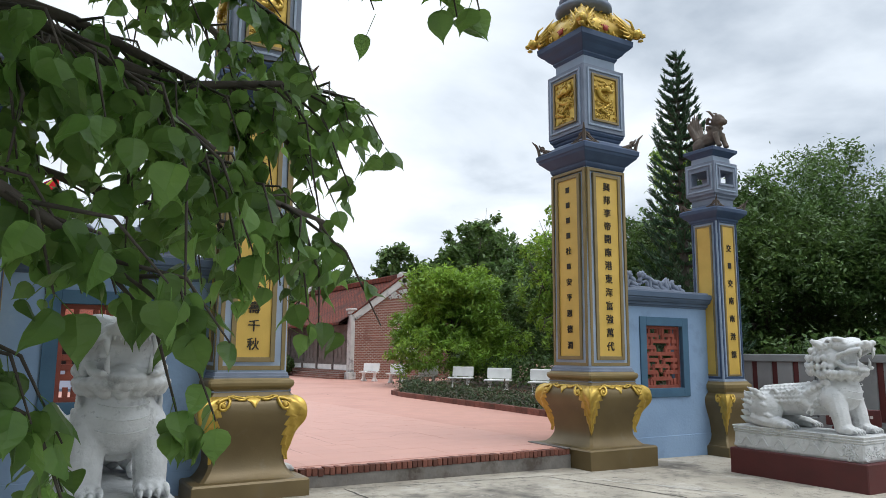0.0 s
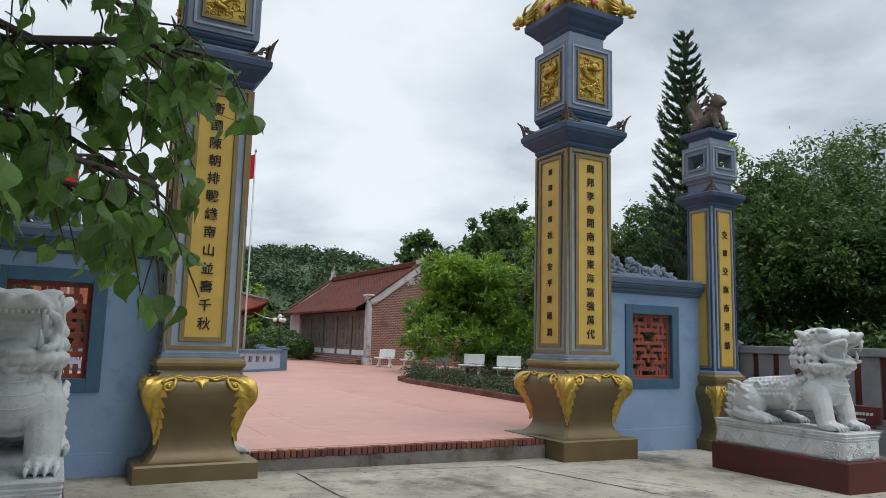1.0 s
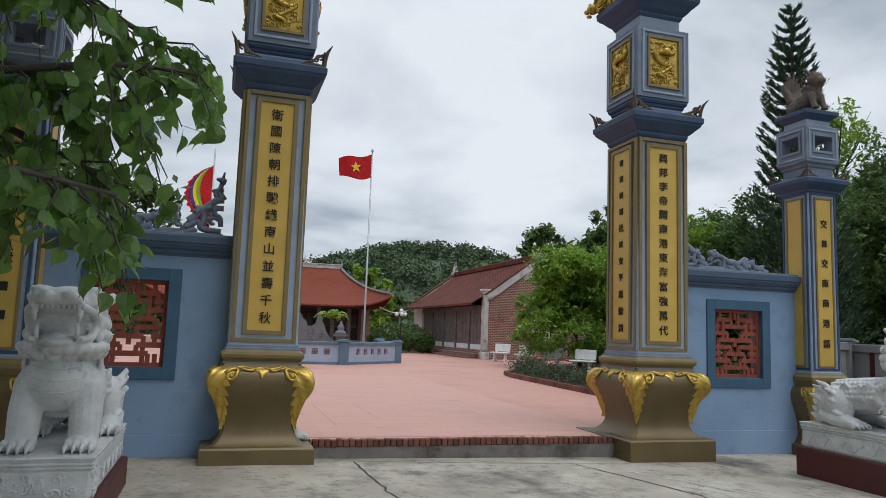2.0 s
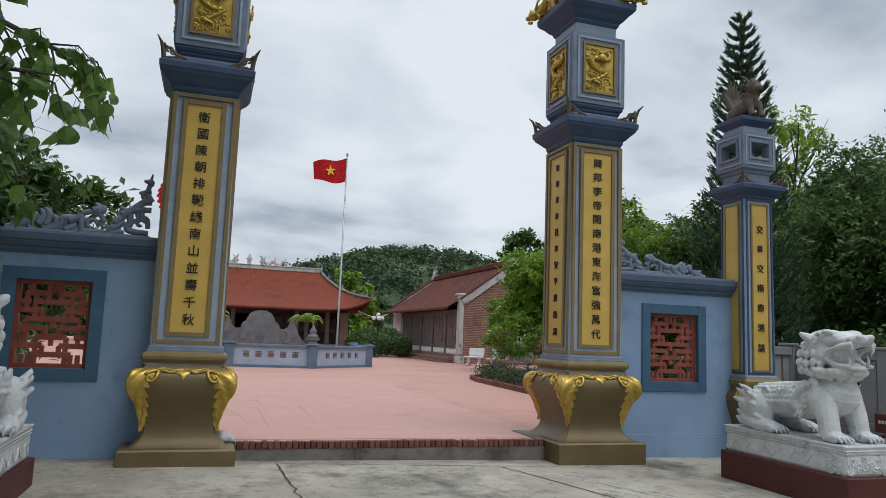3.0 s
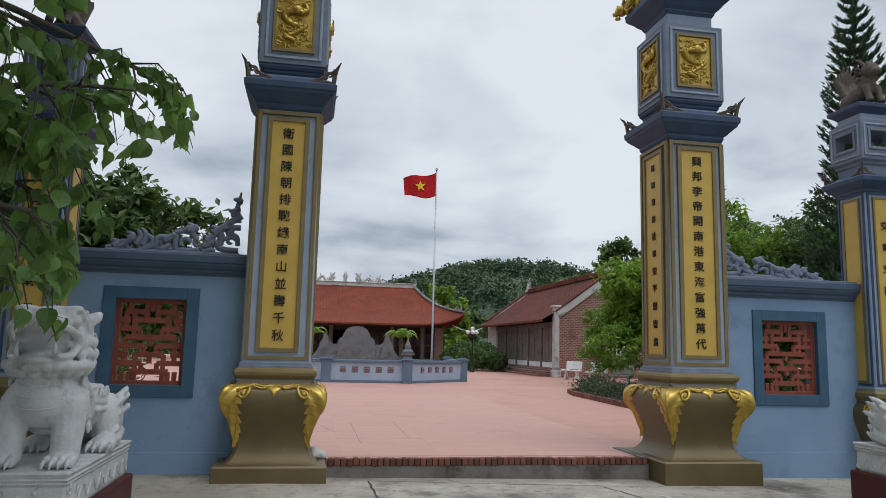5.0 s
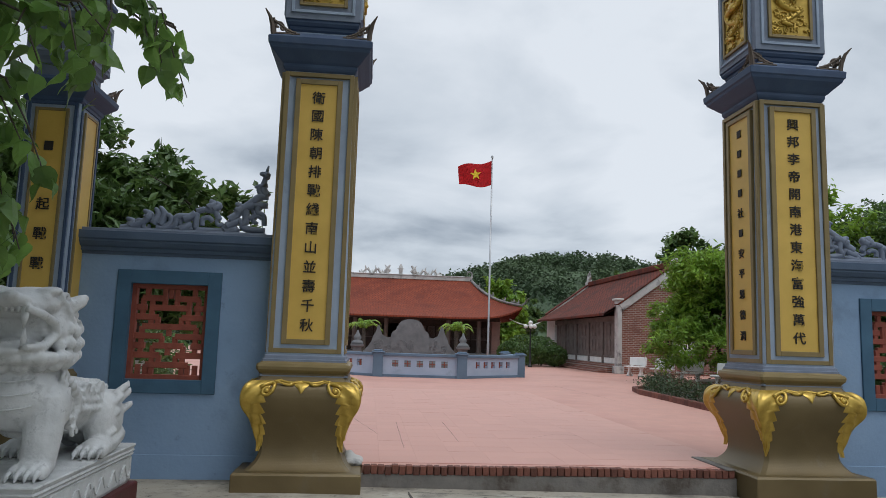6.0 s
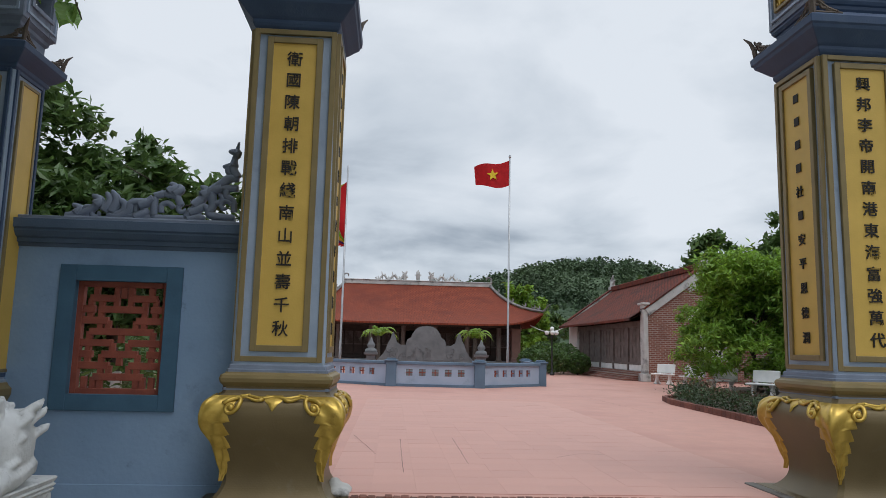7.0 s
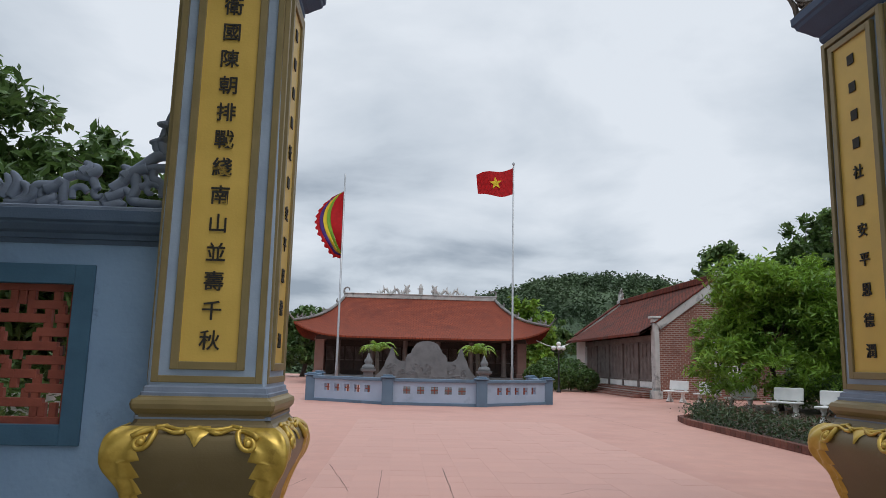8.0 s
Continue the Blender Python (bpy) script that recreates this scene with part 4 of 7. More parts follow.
def lattice(parent, x0, x1, z0, z1, y, seed):
    """Red pierced lattice of interlocking bars, mirrored about its middle."""
    t = 0.05
    w, h = x1 - x0, z1 - z0
    bm = bmesh.new()
    rim = 0.05
    box(bm, (x0 - 0.02, y, z0 - 0.02), (x0 + rim, y + 0.07, z1 + 0.02), 0.004)
    box(bm, (x1 - rim, y, z0 - 0.02), (x1 + 0.02, y + 0.07, z1 + 0.02), 0.004)
    box(bm, (x0 + rim, y, z0 - 0.02), (x1 - rim, y + 0.07, z0 + rim), 0.004)
    box(bm, (x0 + rim, y, z1 - rim), (x1 - rim, y + 0.07, z1 + 0.02), 0.004)
    part("lattice_rim", bm, RED_LATTICE, parent)
    cx = (x0 + x1) / 2
    xs0, zs0 = w / 2 - rim, z0 + rim
    hh = h - 2 * rim
    rows = 9
    levels = [zs0 + hh * k / rows for k in range(rows + 1)]
    spans = [((0.0, 0.62),), ((0.25, 1.0),), ((0.0, 0.45), (0.68, 1.0)), ((0.2, 1.0),), ((0.0, 0.8),), ((0.35, 1.0),), ((0.0, 0.55), (0.7, 1.0)), ((0.18, 0.85),)]
    for lv, sp in zip(levels[1:-1], spans):
        for a, b in sp:
            for sx in (-1, 1):
                xa, xb = sorted((cx + sx * a * xs0, cx + sx * b * xs0))
                part("bar", boxes(((xa, y + 0.008, lv - t / 2 - 0.006), (xb, y + 0.06, lv + t / 2 + 0.006)), bevel=0.003), RED_LATTICE, parent)
    ups = [(0.62, 0, 1), (0.25, 1, 2), (0.45, 0, 3), (0.8, 2, 5), (0.2, 3, 4), (0.35, 5, 6), (0.55, 5, 8), (0.82, 6, 8), (0.18, 7, 9), (0.7, 8, 9), (0.0, 2, 3), (0.0, 4, 5), (0.0, 8, 9), (0.84, 0, 1)]
    for u, a, b in ups:
        for sx in ((-1, 1) if u else (1,)):
            xx = cx + sx * u * xs0
            part("bar", boxes(((xx - t / 2, y + 0.012, levels[a]), (xx + t / 2, y + 0.056, levels[b])), bevel=0.003), RED_LATTICE, parent)


def frieze(thing_ob, x_high, x_low, z0, rise):
    """Openwork dragon scroll: low leaves at the wall's end, a square key in the middle, a tall flame at the pillar."""
    span = x_low - x_high

    def put(pts):
        # u runs 0..1 from the low end to the pillar, v is metres above the coping
        return [(x_low - span * u, 0.0, z0 + v * rise) for u, v in pts]

    def stroke(name, pts, r0=0.043, r1=None):
        k, fine = len(pts), []
        for i in range(k - 1):
            a, b, c, d = pts[max(0, i - 1)], pts[i], pts[i + 1], pts[min(k - 1, i + 2)]
            for q in range(6):
                g = q / 6
                fine.append(tuple(0.5 * (2 * b[n] + (c[n] - a[n]) * g + (2 * a[n] - 5 * b[n] + 4 * c[n] - d[n]) * g * g + (3 * b[n] - a[n] - 3 * c[n] + d[n]) * g ** 3) for n in (0, 1)))
        fine.append(pts[-1])
        r1 = r0 if r1 is None else r1
        m = len(fine) - 1
        part(name, tube(bmesh.new(), put(fine), [r0 + (r1 - r0) * (i / m) ** 2 for i in range(m + 1)], 8), GREY_BLUE, thing_ob, smooth=True)

    def leaf(u, v, du, dv, bend=0.03):
        stroke("leaf", [(u, v), (u + du * 0.5 + bend, v + dv * 0.55), (u + du, v + dv)], 0.052, 0.012)

    def curl(u, v, ru, turns, start, r=0.038):
        stroke("scroll", [(u + p[0] / abs(span), v + p[1]) for p in spiral(0, 0, ru, ru * 0.25, start, start + turns, 9)], r, r * 0.6)
    # tail and leaves
    stroke("stem", [(0.0, 0.02), (0.08, 0.05), (0.15, 0.11), (0.19, 0.16)], 0.045, 0.03)
    for u, v, du, dv in ((0.06, 0.05, -0.03, 0.09), (0.17, 0.14, -0.03, 0.09), (0.22, 0.08, 0.0, 0.18), (0.26, 0.08, -0.01, 0.20), (0.40, 0.03, 0.05, 0.10), (0.42, 0.15, 0.05, 0.07), (0.59, 0.28, 0.0, 0.09), (0.62, 0.27, 0.01, 0.08)):
        leaf(u, v, du, dv)
    curl(0.175, 0.06, 0.045, 4.6, 2.6, 0.026)
    curl(0.295, 0.14, 0.085, 5.2, -2.0)
    stroke("stem", [(0.24, 0.05), (0.30, 0.04), (0.36, 0.09), (0.38, 0.17), (0.46, 0.18), (0.50, 0.22)])
    stroke("stem", [(0.34, 0.05), (0.42, 0.05), (0.49, 0.04)], 0.03)
    for u, v, ru, start in ((0.12, 0.07, 0.05, 0.8), (0.235, 0.15, 0.05, 2.2), (0.43, 0.11, 0.065, 1.2), (0.78, 0.11, 0.07, 0.2), (0.88, 0.25, 0.075, 2.8), (0.955, 0.50, 0.06, 1.0)):
        curl(u, v, ru, 5.0, start, 0.032)
    # square key with an inner hook
    for a, b in (((0.505, 0.23), (0.505, 0.05)), ((0.50, 0.04), (0.70, 0.04)), ((0.505, 0.24), (0.56, 0.27)), ((0.56, 0.27), (0.635, 0.25)), ((0.635, 0.25), (0.665, 0.16))):
        stroke("key_bar", [a, b], 0.034)
    stroke("key_bar", [(0.55, 0.09), (0.55, 0.16), (0.59, 0.18), (0.62, 0.14)], 0.026)
    curl(0.675, 0.13, 0.05, 4.8, 1.6, 0.026)
    # rising dragon and the flame against the pillar
    stroke("stem", [(0.70, 0.05), (0.75, 0.14), (0.79, 0.24), (0.84, 0.31), (0.90, 0.34)], 0.042, 0.05)
    for u, v, du, dv in ((0.72, 0.09, 0.06, 0.11), (0.74, 0.16, 0.03, 0.13), (0.71, 0.03, 0.09, 0.05), (0.79, 0.26, -0.02, 0.09), (0.955, 0.56, -0.06, -0.02), (0.965, 0.66, -0.04, 0.03)):
        leaf(u, v, du, dv)
    stroke("stem", [(0.84, 0.30), (0.85, 0.17), (0.83, 0.10), (0.88, 0.07), (0.985, 0.06)], 0.04, 0.034)
    stroke("stem", [(0.84, 0.31), (0.89, 0.37), (0.94, 0.43), (0.995, 0.44)], 0.045, 0.04)
    stroke("stem", [(0.88, 0.34), (0.995, 0.34)], 0.036)
    stroke("stem", [(0.93, 0.33), (0.93, 0.26), (0.97, 0.22), (0.98, 0.12)], 0.034, 0.03)
    curl(0.925, 0.17, 0.06, 5.0, 0.4, 0.028)
    stroke("flame", [(0.99, 0.44), (0.96, 0.52), (0.965, 0.62), (0.985, 0.78)], 0.045, 0.008)
    part("base_strip", boxes(((min(x_high, x_low), -0.05, z0 - 0.005), (max(x_high, x_low), 0.05, z0 + 0.03)), bevel=0.006), GREY_BLUE, thing_ob)


def gate_wall(name, x0, x1, wx0, wx1, wz0, wz1, high, low, label, seed, y0=8.03):
    y1 = y0 + 0.22
    f = 0.135
    ox0, ox1, oz0, oz1 = wx0 + f, wx1 - f, wz0 + f, wz1 - f
    bm = boxes(((x0, y0, -0.25), (ox0, y1, 2.27)), ((ox1, y0, -0.25), (x1, y1, 2.27)), ((ox0, y0, -0.25), (ox1, y1, oz0)), ((ox0, y0, oz1), (ox1, y1, 2.27)))
    bmesh.ops.remove_doubles(bm, verts=bm.verts, dist=1e-4)
    wall = tagged(part(name, bm, BLUE_WALL), label, "wall", kind="structure")
    part("wall_skirt", boxes(((x0, y0 - 0.012, -0.25), (x1, y0, 0.24)), bevel=0.004), BLUE_WALL, wall)
    bm = bmesh.new()
    prof = [(2.245, 0.012), (2.275, 0.02), (2.28, 0.045), (2.315, 0.05), (2.33, 0.085), (2.37, 0.115), (2.385, 0.115), (2.40, 0.135), (2.475, 0.14), (2.48, 0.12), (2.49, 0.02)]
    rings(bm, [[(x, y0 - d, z) for z, d in prof] + [(x, y1 + d, z) for z, d in prof[::-1]] for x in (x0, x1)])
    bmesh.ops.recalc_face_normals(bm, faces=bm.faces)
    part("coping", bm, COPING_BLUE, wall, "slate blue moulded coping")
    part("coping_top", boxes(((x0, y0 - 0.07, 2.478), (x1, y1 + 0.07, 2.515)), bevel=0.006), GREY_BLUE, wall)
    w = tagged(thing("window_" + ("1" if x0 < 4 else "2")), "slate blue window frame with red pierced lattice in the gate wall", "window", kind="structure")
    bm = bmesh.new()
    for yy0, yy1 in ((y0 - 0.022, y0 + 0.05), (y1 - 0.05, y1 + 0.022)):
        box(bm, (wx0, yy0, wz0), (ox0 + 0.004, yy1, wz1), 0.004)
        box(bm, (ox1 - 0.004, yy0, wz0), (wx1, yy1, wz1), 0.004)
        box(bm, (ox0 + 0.004, yy0, wz0), (ox1 - 0.004, yy1, oz0 + 0.004), 0.004)
        box(bm, (ox0 + 0.004, yy0, oz1 - 0.004), (ox1 - 0.004, yy1, wz1), 0.004)
    part("window_frame", bm, TEAL_DARK, w)
    lattice(w, ox0, ox1, oz0, oz1, y0 + 0.06, seed)
    fr = thing("scroll_frieze", (0, y0 + 0.11, 0), "grey-blue openwork cloud-scroll ornament on the wall coping", "ornament", "wall crest ornaments")
    frieze(fr, high, low, 2.515, 1.0 if x0 < 4 else 0.82)


gate_wall("wall_left", SMALL_L + 0.25, MAIN_L - 0.37, 0.034, 1.085, 0.845, 2.097, 1.49, -0.02, "blue limewashed gate wall with dark moulded coping", 21)
gate_wall("wall_right", MAIN_R + 0.37, SMALL_R - 0.25, 8.148, 9.243, 0.835, 2.088, 7.78, 9.31, "blue limewashed gate wall with dark moulded coping", 22, 7.975)

# ---- guardian lions on their plinths ----


def lion_mesh():
    """Seated-crouching stone lion, open-mouthed, facing -y; fused body with claws, teeth and lines joined on."""
    bm = bmesh.new()
    rng = np.random.default_rng(8)
    tube(bm, [(0, -0.42, 0.44), (0, -0.1, 0.40), (0, 0.25, 0.37), (0, 0.55, 0.33)], [0.235, 0.215, 0.215, 0.22], 14)
    ellipsoid(bm, (0, -0.50, 0.50), (0.235, 0.22, 0.24), sub=3)
    ellipsoid(bm, (0, -0.44, 0.62), (0.21, 0.21, 0.22), sub=3)
    ellipsoid(bm, (0, 0.58, 0.27), (0.23, 0.22, 0.22), sub=3)
    for sx in (-1, 1):
        ellipsoid(bm, (sx * 0.20, 0.46, 0.24), (0.12, 0.25, 0.23), (12, 0, 0), 3)
        tube(bm, [(sx * 0.23, 0.62, 0.12), (sx * 0.25, 0.40, 0.07), (sx * 0.25, 0.20, 0.06)], [0.09, 0.085, 0.085], 9)
        tube(bm, [(sx * 0.16, -0.50, 0.46), (sx * 0.19, -0.56, 0.26), (sx * 0.19, -0.60, 0.08)], [0.13, 0.11, 0.10], 12)
        ellipsoid(bm, (sx * 0.18, -0.47, 0.42), (0.12, 0.15, 0.18), sub=3)
        for paw_y, w in ((-0.70, 0.19), (0.12, 0.25)):
            ellipsoid(bm, (sx * w, paw_y + 0.08, 0.065), (0.105, 0.13, 0.075), sub=2)
            for k in range(4):
                ellipsoid(bm, (sx * w + (k - 1.5) * 0.052, paw_y - 0.02 + 0.012 * abs(k - 1.5), 0.05), (0.03, 0.075, 0.048), sub=2)
    # head: skull, raised upper jaw, lower jaw held wide open
    ellipsoid(bm, (0, -0.45, 0.95), (0.215, 0.21, 0.205), sub=3)
    ellipsoid(bm, (0, -0.64, 1.045), (0.175, 0.20, 0.075), (-10, 0, 0), 3)
    ellipsoid(bm, (0, -0.79, 1.075), (0.145, 0.075, 0.055), (-8, 0, 0), 3)
    ellipsoid(bm, (0, -0.62, 0.785), (0.16, 0.20, 0.055), (4, 0, 0), 3)
    ellipsoid(bm, (0, -0.60, 0.84), (0.075, 0.17, 0.025), (6, 0, 0), 2)
    for k in range(3):
        tube(bm, [(sx2 * 0.155, -0.56 - 0.03 * k, 0.84 + 0.035 * k) for sx2 in (-1, -0.6)] + [(0, -0.60 + 0.05 * k, 0.845 + 0.03 * k)] + [(sx2 * 0.155, -0.56 - 0.03 * k, 0.84 + 0.035 * k) for sx2 in (0.6, 1)], 0.018, 6)
    for sx in (-1, 1):
        ellipsoid(bm, (sx * 0.06, -0.845, 1.10), (0.045, 0.035, 0.035), sub=2)
        ellipsoid(bm, (sx * 0.12, -0.57, 1.135), (0.09, 0.10, 0.038), (0, sx * -14, sx * 22), 2)
        ellipsoid(bm, (sx * 0.145, -0.64, 1.095), (0.040,) * 3, sub=2)
        ellipsoid(bm, (sx * 0.165, -0.50, 0.90), (0.06, 0.09, 0.11), sub=2)
        tube(bm, [(sx * 0.19, -0.40, 1.06), (sx * 0.235, -0.36, 1.10), (sx * 0.245, -0.31, 1.13)], [0.055, 0.045, 0.02], 7)
        tube(bm, [(sx * 0.13, -0.82, 1.03), (sx * 0.175, -0.72, 1.00), (sx * 0.195, -0.60, 0.95), (sx * 0.19, -0.56, 0.88), (sx * 0.175, -0.66, 0.81), (sx * 0.13, -0.79, 0.80)], [0.024, 0.027, 0.03, 0.032, 0.03, 0.022], 8)
        for k in range(4):
            sp = spiral(-0.50 + 0.055 * k, 1.10 - 0.05 * k, 0.045, 0.012, k, k + 5.5, 10)
            tube(bm, [(sx * (0.20 + 0.008 * k), p[0], p[1]) for p in sp], 0.016, 5)
    # mane: rows of curls over the back of the head and neck
    for row, (z, r, yo) in enumerate(((1.06, 0.14, -0.38), (0.99, 0.19, -0.38), (0.90, 0.225, -0.38), (0.81, 0.235, -0.38), (0.73, 0.235, -0.38))):
        for k in range(15):
            a = math.pi * (-0.18 + 1.36 * k / 14)
            ellipsoid(bm, (r * math.cos(a), yo + r * 1.05 * math.sin(a), z + 0.016 * (k % 2)), (0.036, 0.036, 0.044), sub=2)
    for k in range(15):
        a = 2 * math.pi * k / 15
        ellipsoid(bm, (0.235 * math.cos(a), -0.475 + 0.225 * math.sin(a), 0.70 + 0.02 * math.sin(a)), (0.048, 0.048, 0.042), sub=2)
    for k in range(9):
        y = -0.15 + 0.095 * k
        ellipsoid(bm, (0, y, 0.605 - 0.02 * k), (0.035, 0.045, 0.04), sub=2)
    for sx in (-1, 1):
        for k in range(10):
            f = k / 9
            ellipsoid(bm, (sx * (0.225 - 0.02 * f), -0.42 + 0.30 * math.sin(f * 2.4), 0.62 - 0.34 * f), (0.035, 0.05, 0.04), sub=2)
        for (yy, zz) in ((0.02, 0.48), (0.14, 0.45), (0.30, 0.47), (0.05, 0.38)):
            pts = spiral(yy, zz, 0.065, 0.015, rng.uniform(0, 6), rng.uniform(9, 11), 12)
            tube(bm, [(sx * 0.215, p[0], p[1]) for p in pts], 0.02, 5)
    for sx in (-1, 1):
        for r in range(5):
            for k in range(11):
                a = radians(18 + 15 * r)
                y = -0.12 + 0.062 * k + 0.03 * (r % 2)
                ellipsoid(bm, (sx * 0.222 * math.sin(a + 0.25), y, 0.385 - 0.01 * k * 0.5 + 0.222 * math.cos(a + 0.25)), (0.030, 0.040, 0.030), (20, 0, 0), 1)
        for k in range(7):
            f = k / 6
            tube(bm, [(sx * 0.27, 0.30 + 0.30 * f, 0.14 + 0.30 * math.sin(f * 2.6)), (sx * 0.31, 0.36 + 0.32 * f, 0.17 + 0.33 * math.sin(f * 2.6)), (sx * 0.30, 0.44 + 0.32 * f, 0.17 + 0.36 * math.sin(f * 2.6))], [0.034, 0.028, 0.008], 6)
        for k in range(6):
            f = k / 5
            pts = spiral(-0.46 + 0.05 * k, 0.60 - 0.075 * k, 0.05, 0.012, 1.0 + k, 6.5 + k, 10)
            tube(bm, [(sx * (0.245 + 0.01 * math.sin(k)), p[0], p[1]) for p in pts], 0.017, 5)
    # tail and back fringe: flame-like locks
    for k in range(5):
        for sx in (-1, 0, 1):
            z = 0.06 + 0.083 * k
            tube(bm, [(sx * 0.10, 0.66, z), (sx * 0.14, 0.80, z + 0.01), (sx * 0.15, 0.90 - 0.02 * k, z + 0.05)], [0.065, 0.052, 0.012], 7)
    # beard ring under the jaw, deep upper jaw and brow, then the whole head enlarged above the neck
    for k in range(13):
        a = math.pi * (1.0 + k / 12)
        ellipsoid(bm, (0.235 * math.cos(a), -0.50 + 0.25 * math.sin(a), 0.735), (0.05, 0.05, 0.045), sub=2)
    ellipsoid(bm, (0, -0.58, 1.06), (0.20, 0.18, 0.10), (-8, 0, 0), 3)
    ellipsoid(bm, (0, -0.42, 1.05), (0.215, 0.20, 0.13), sub=3)
    for v in bm.verts:
        if v.co.y < 0.0 and v.co.z > 0.66:
            g = min(1.0, (v.co.z - 0.66) / 0.14)
            v.co.x *= 1 + 0.10 * g
            v.co.y = -0.46 + (v.co.y + 0.46) * (1 + 0.10 * g)
            v.co.z = 0.66 + (v.co.z - 0.66) * (1 + 0.04 * g)
    fused = remeshed(bm, "lion", 0.0115, 0)
    for k in range(3):
        pts = [(0.20 * math.sin(t2), -0.50 - 0.225 * math.cos(t2) - 0.010, 0.62 - 0.085 * k - 0.03 * math.cos(t2 * 1.6)) for t2 in np.linspace(-0.85, 0.85, 13)]
        tube(fused, pts, 0.0055, 5)
    for sx in (-1, 1):
        tube(fused, [(sx * 0.135, -0.83, 1.05), (sx * 0.14, -0.845, 0.985), (sx * 0.13, -0.83, 0.92)], [0.026, 0.02, 0.004], 6)
        tube(fused, [(sx * 0.125, -0.79, 0.81), (sx * 0.125, -0.80, 0.87), (sx * 0.12, -0.79, 0.93)], [0.022, 0.016, 0.004], 6)
        for paw_y, w in ((-0.70, 0.19), (0.12, 0.25)):
            for k in range(4):
                x = sx * w + (k - 1.5) * 0.052
                tube(fused, [(x, paw_y - 0.07, 0.06), (x, paw_y - 0.105, 0.045), (x, paw_y - 0.12, 0.01)], [0.02, 0.016, 0.005], 5)
    for k in range(-3, 4):
        tube(fused, [(k * 0.033, -0.855 + abs(k) * 0.006, 1.065), (k * 0.033, -0.86 + abs(k) * 0.006, 1.02)], [0.014, 0.009], 5)
    return fused


LION = None
PLINTH_Z = 0.25


def lion_group(x, yc, rz):
    global LION
    g = court_z(x)
    base = thing("lion_plinth", (x, yc, 0), "low plinth painted glossy maroon with chipped corners", "plinth", "lion plinths", rz=rz)
    part("plinth_body", boxes(((-0.36, -0.93, g - 0.05), (0.36, 0.93, PLINTH_Z)), bevel=0.012), MAROON, base)
    slab = thing("marble_base", (x, yc, PLINTH_Z), "white marble base carved with cloud bands on the maroon plinth", "statue base", "lion bases", rz=rz)
    bm = bmesh.new()
    rings(bm, [square_loop(hx, z, 0.02, hy) for z, hx, hy in ((0.0, 0.30, 0.86), (0.03, 0.315, 0.88), (0.20, 0.315, 0.88), (0.215, 0.30, 0.865))])
    part("carved_band", bm, MARBLE, slab)
    bm = bmesh.new()
    zs = [(0.21, 0.31, 0.875), (0.228, 0.325, 0.89), (0.236, 0.314, 0.879), (0.256, 0.33, 0.895), (0.266, 0.318, 0.883), (0.296, 0.334, 0.90), (0.305, 0.328, 0.894)]
    rings(bm, [square_loop(hx, z, 0.01, hy) for z, hx, hy in zs])
    part("top_slab", bm, MARBLE, slab)
    rng = np.random.default_rng(5)
    bm = bmesh.new()
    for sx in (-1, 1):
        for k in range(6):
            y0 = -0.75 + 0.27 * k
            pts = [(sx * 0.318, y0 + 0.016 * i, 0.11 + 0.05 * math.sin(i * 0.52 + k)) for i in range(15)]
            tube(bm, pts, [0.010 - 0.004 * abs(i - 7) / 7 for i in range(15)], 5)
        for k in range(16):
            c = (-0.84 + rng.uniform(0, 0.2), 0.035 + rng.uniform(0, 0.15))
            a0 = rng.uniform(0, 6)
            tube(bm, [(sx * 0.318, p[0], p[1]) for p in spiral(*c, 0.03, 0.008, a0, a0 + 5, 9)], 0.011, 5)
    for k in range(34):
        c = (rng.uniform(-0.28, 0.28), 0.035 + rng.uniform(0, 0.15))
        a0 = rng.uniform(0, 6)
        for s in (-1, 1):
            tube(bm, [(p[0], s * 0.882, p[1]) for p in spiral(*c, 0.032, 0.008, a0, a0 + 5, 9)], 0.012, 5)
    part("carved_relief", bm, MARBLE, slab, "carved cloud and beast relief")["kind"] = "stuff"
    if LION is None:
        ob = part("stone_lion", lion_mesh(), MARBLE, None, smooth=True)
        LION = ob
    else:
        ob = new("stone_lion", LION.data)
    ob.matrix_world = pose(x, yc, PLINTH_Z + 0.303, 0, 0, rz) @ Matrix.Diagonal((1.04, 0.98, 0.985, 1))
    tagged(ob, "white marble guardian lion with open mouth and curled mane", "statue", "guardian lions")


lion_group(8.72, 5.66, 0)
lion_group(0.44, 5.74, 0)

# ---- forecourt fence and bench ----


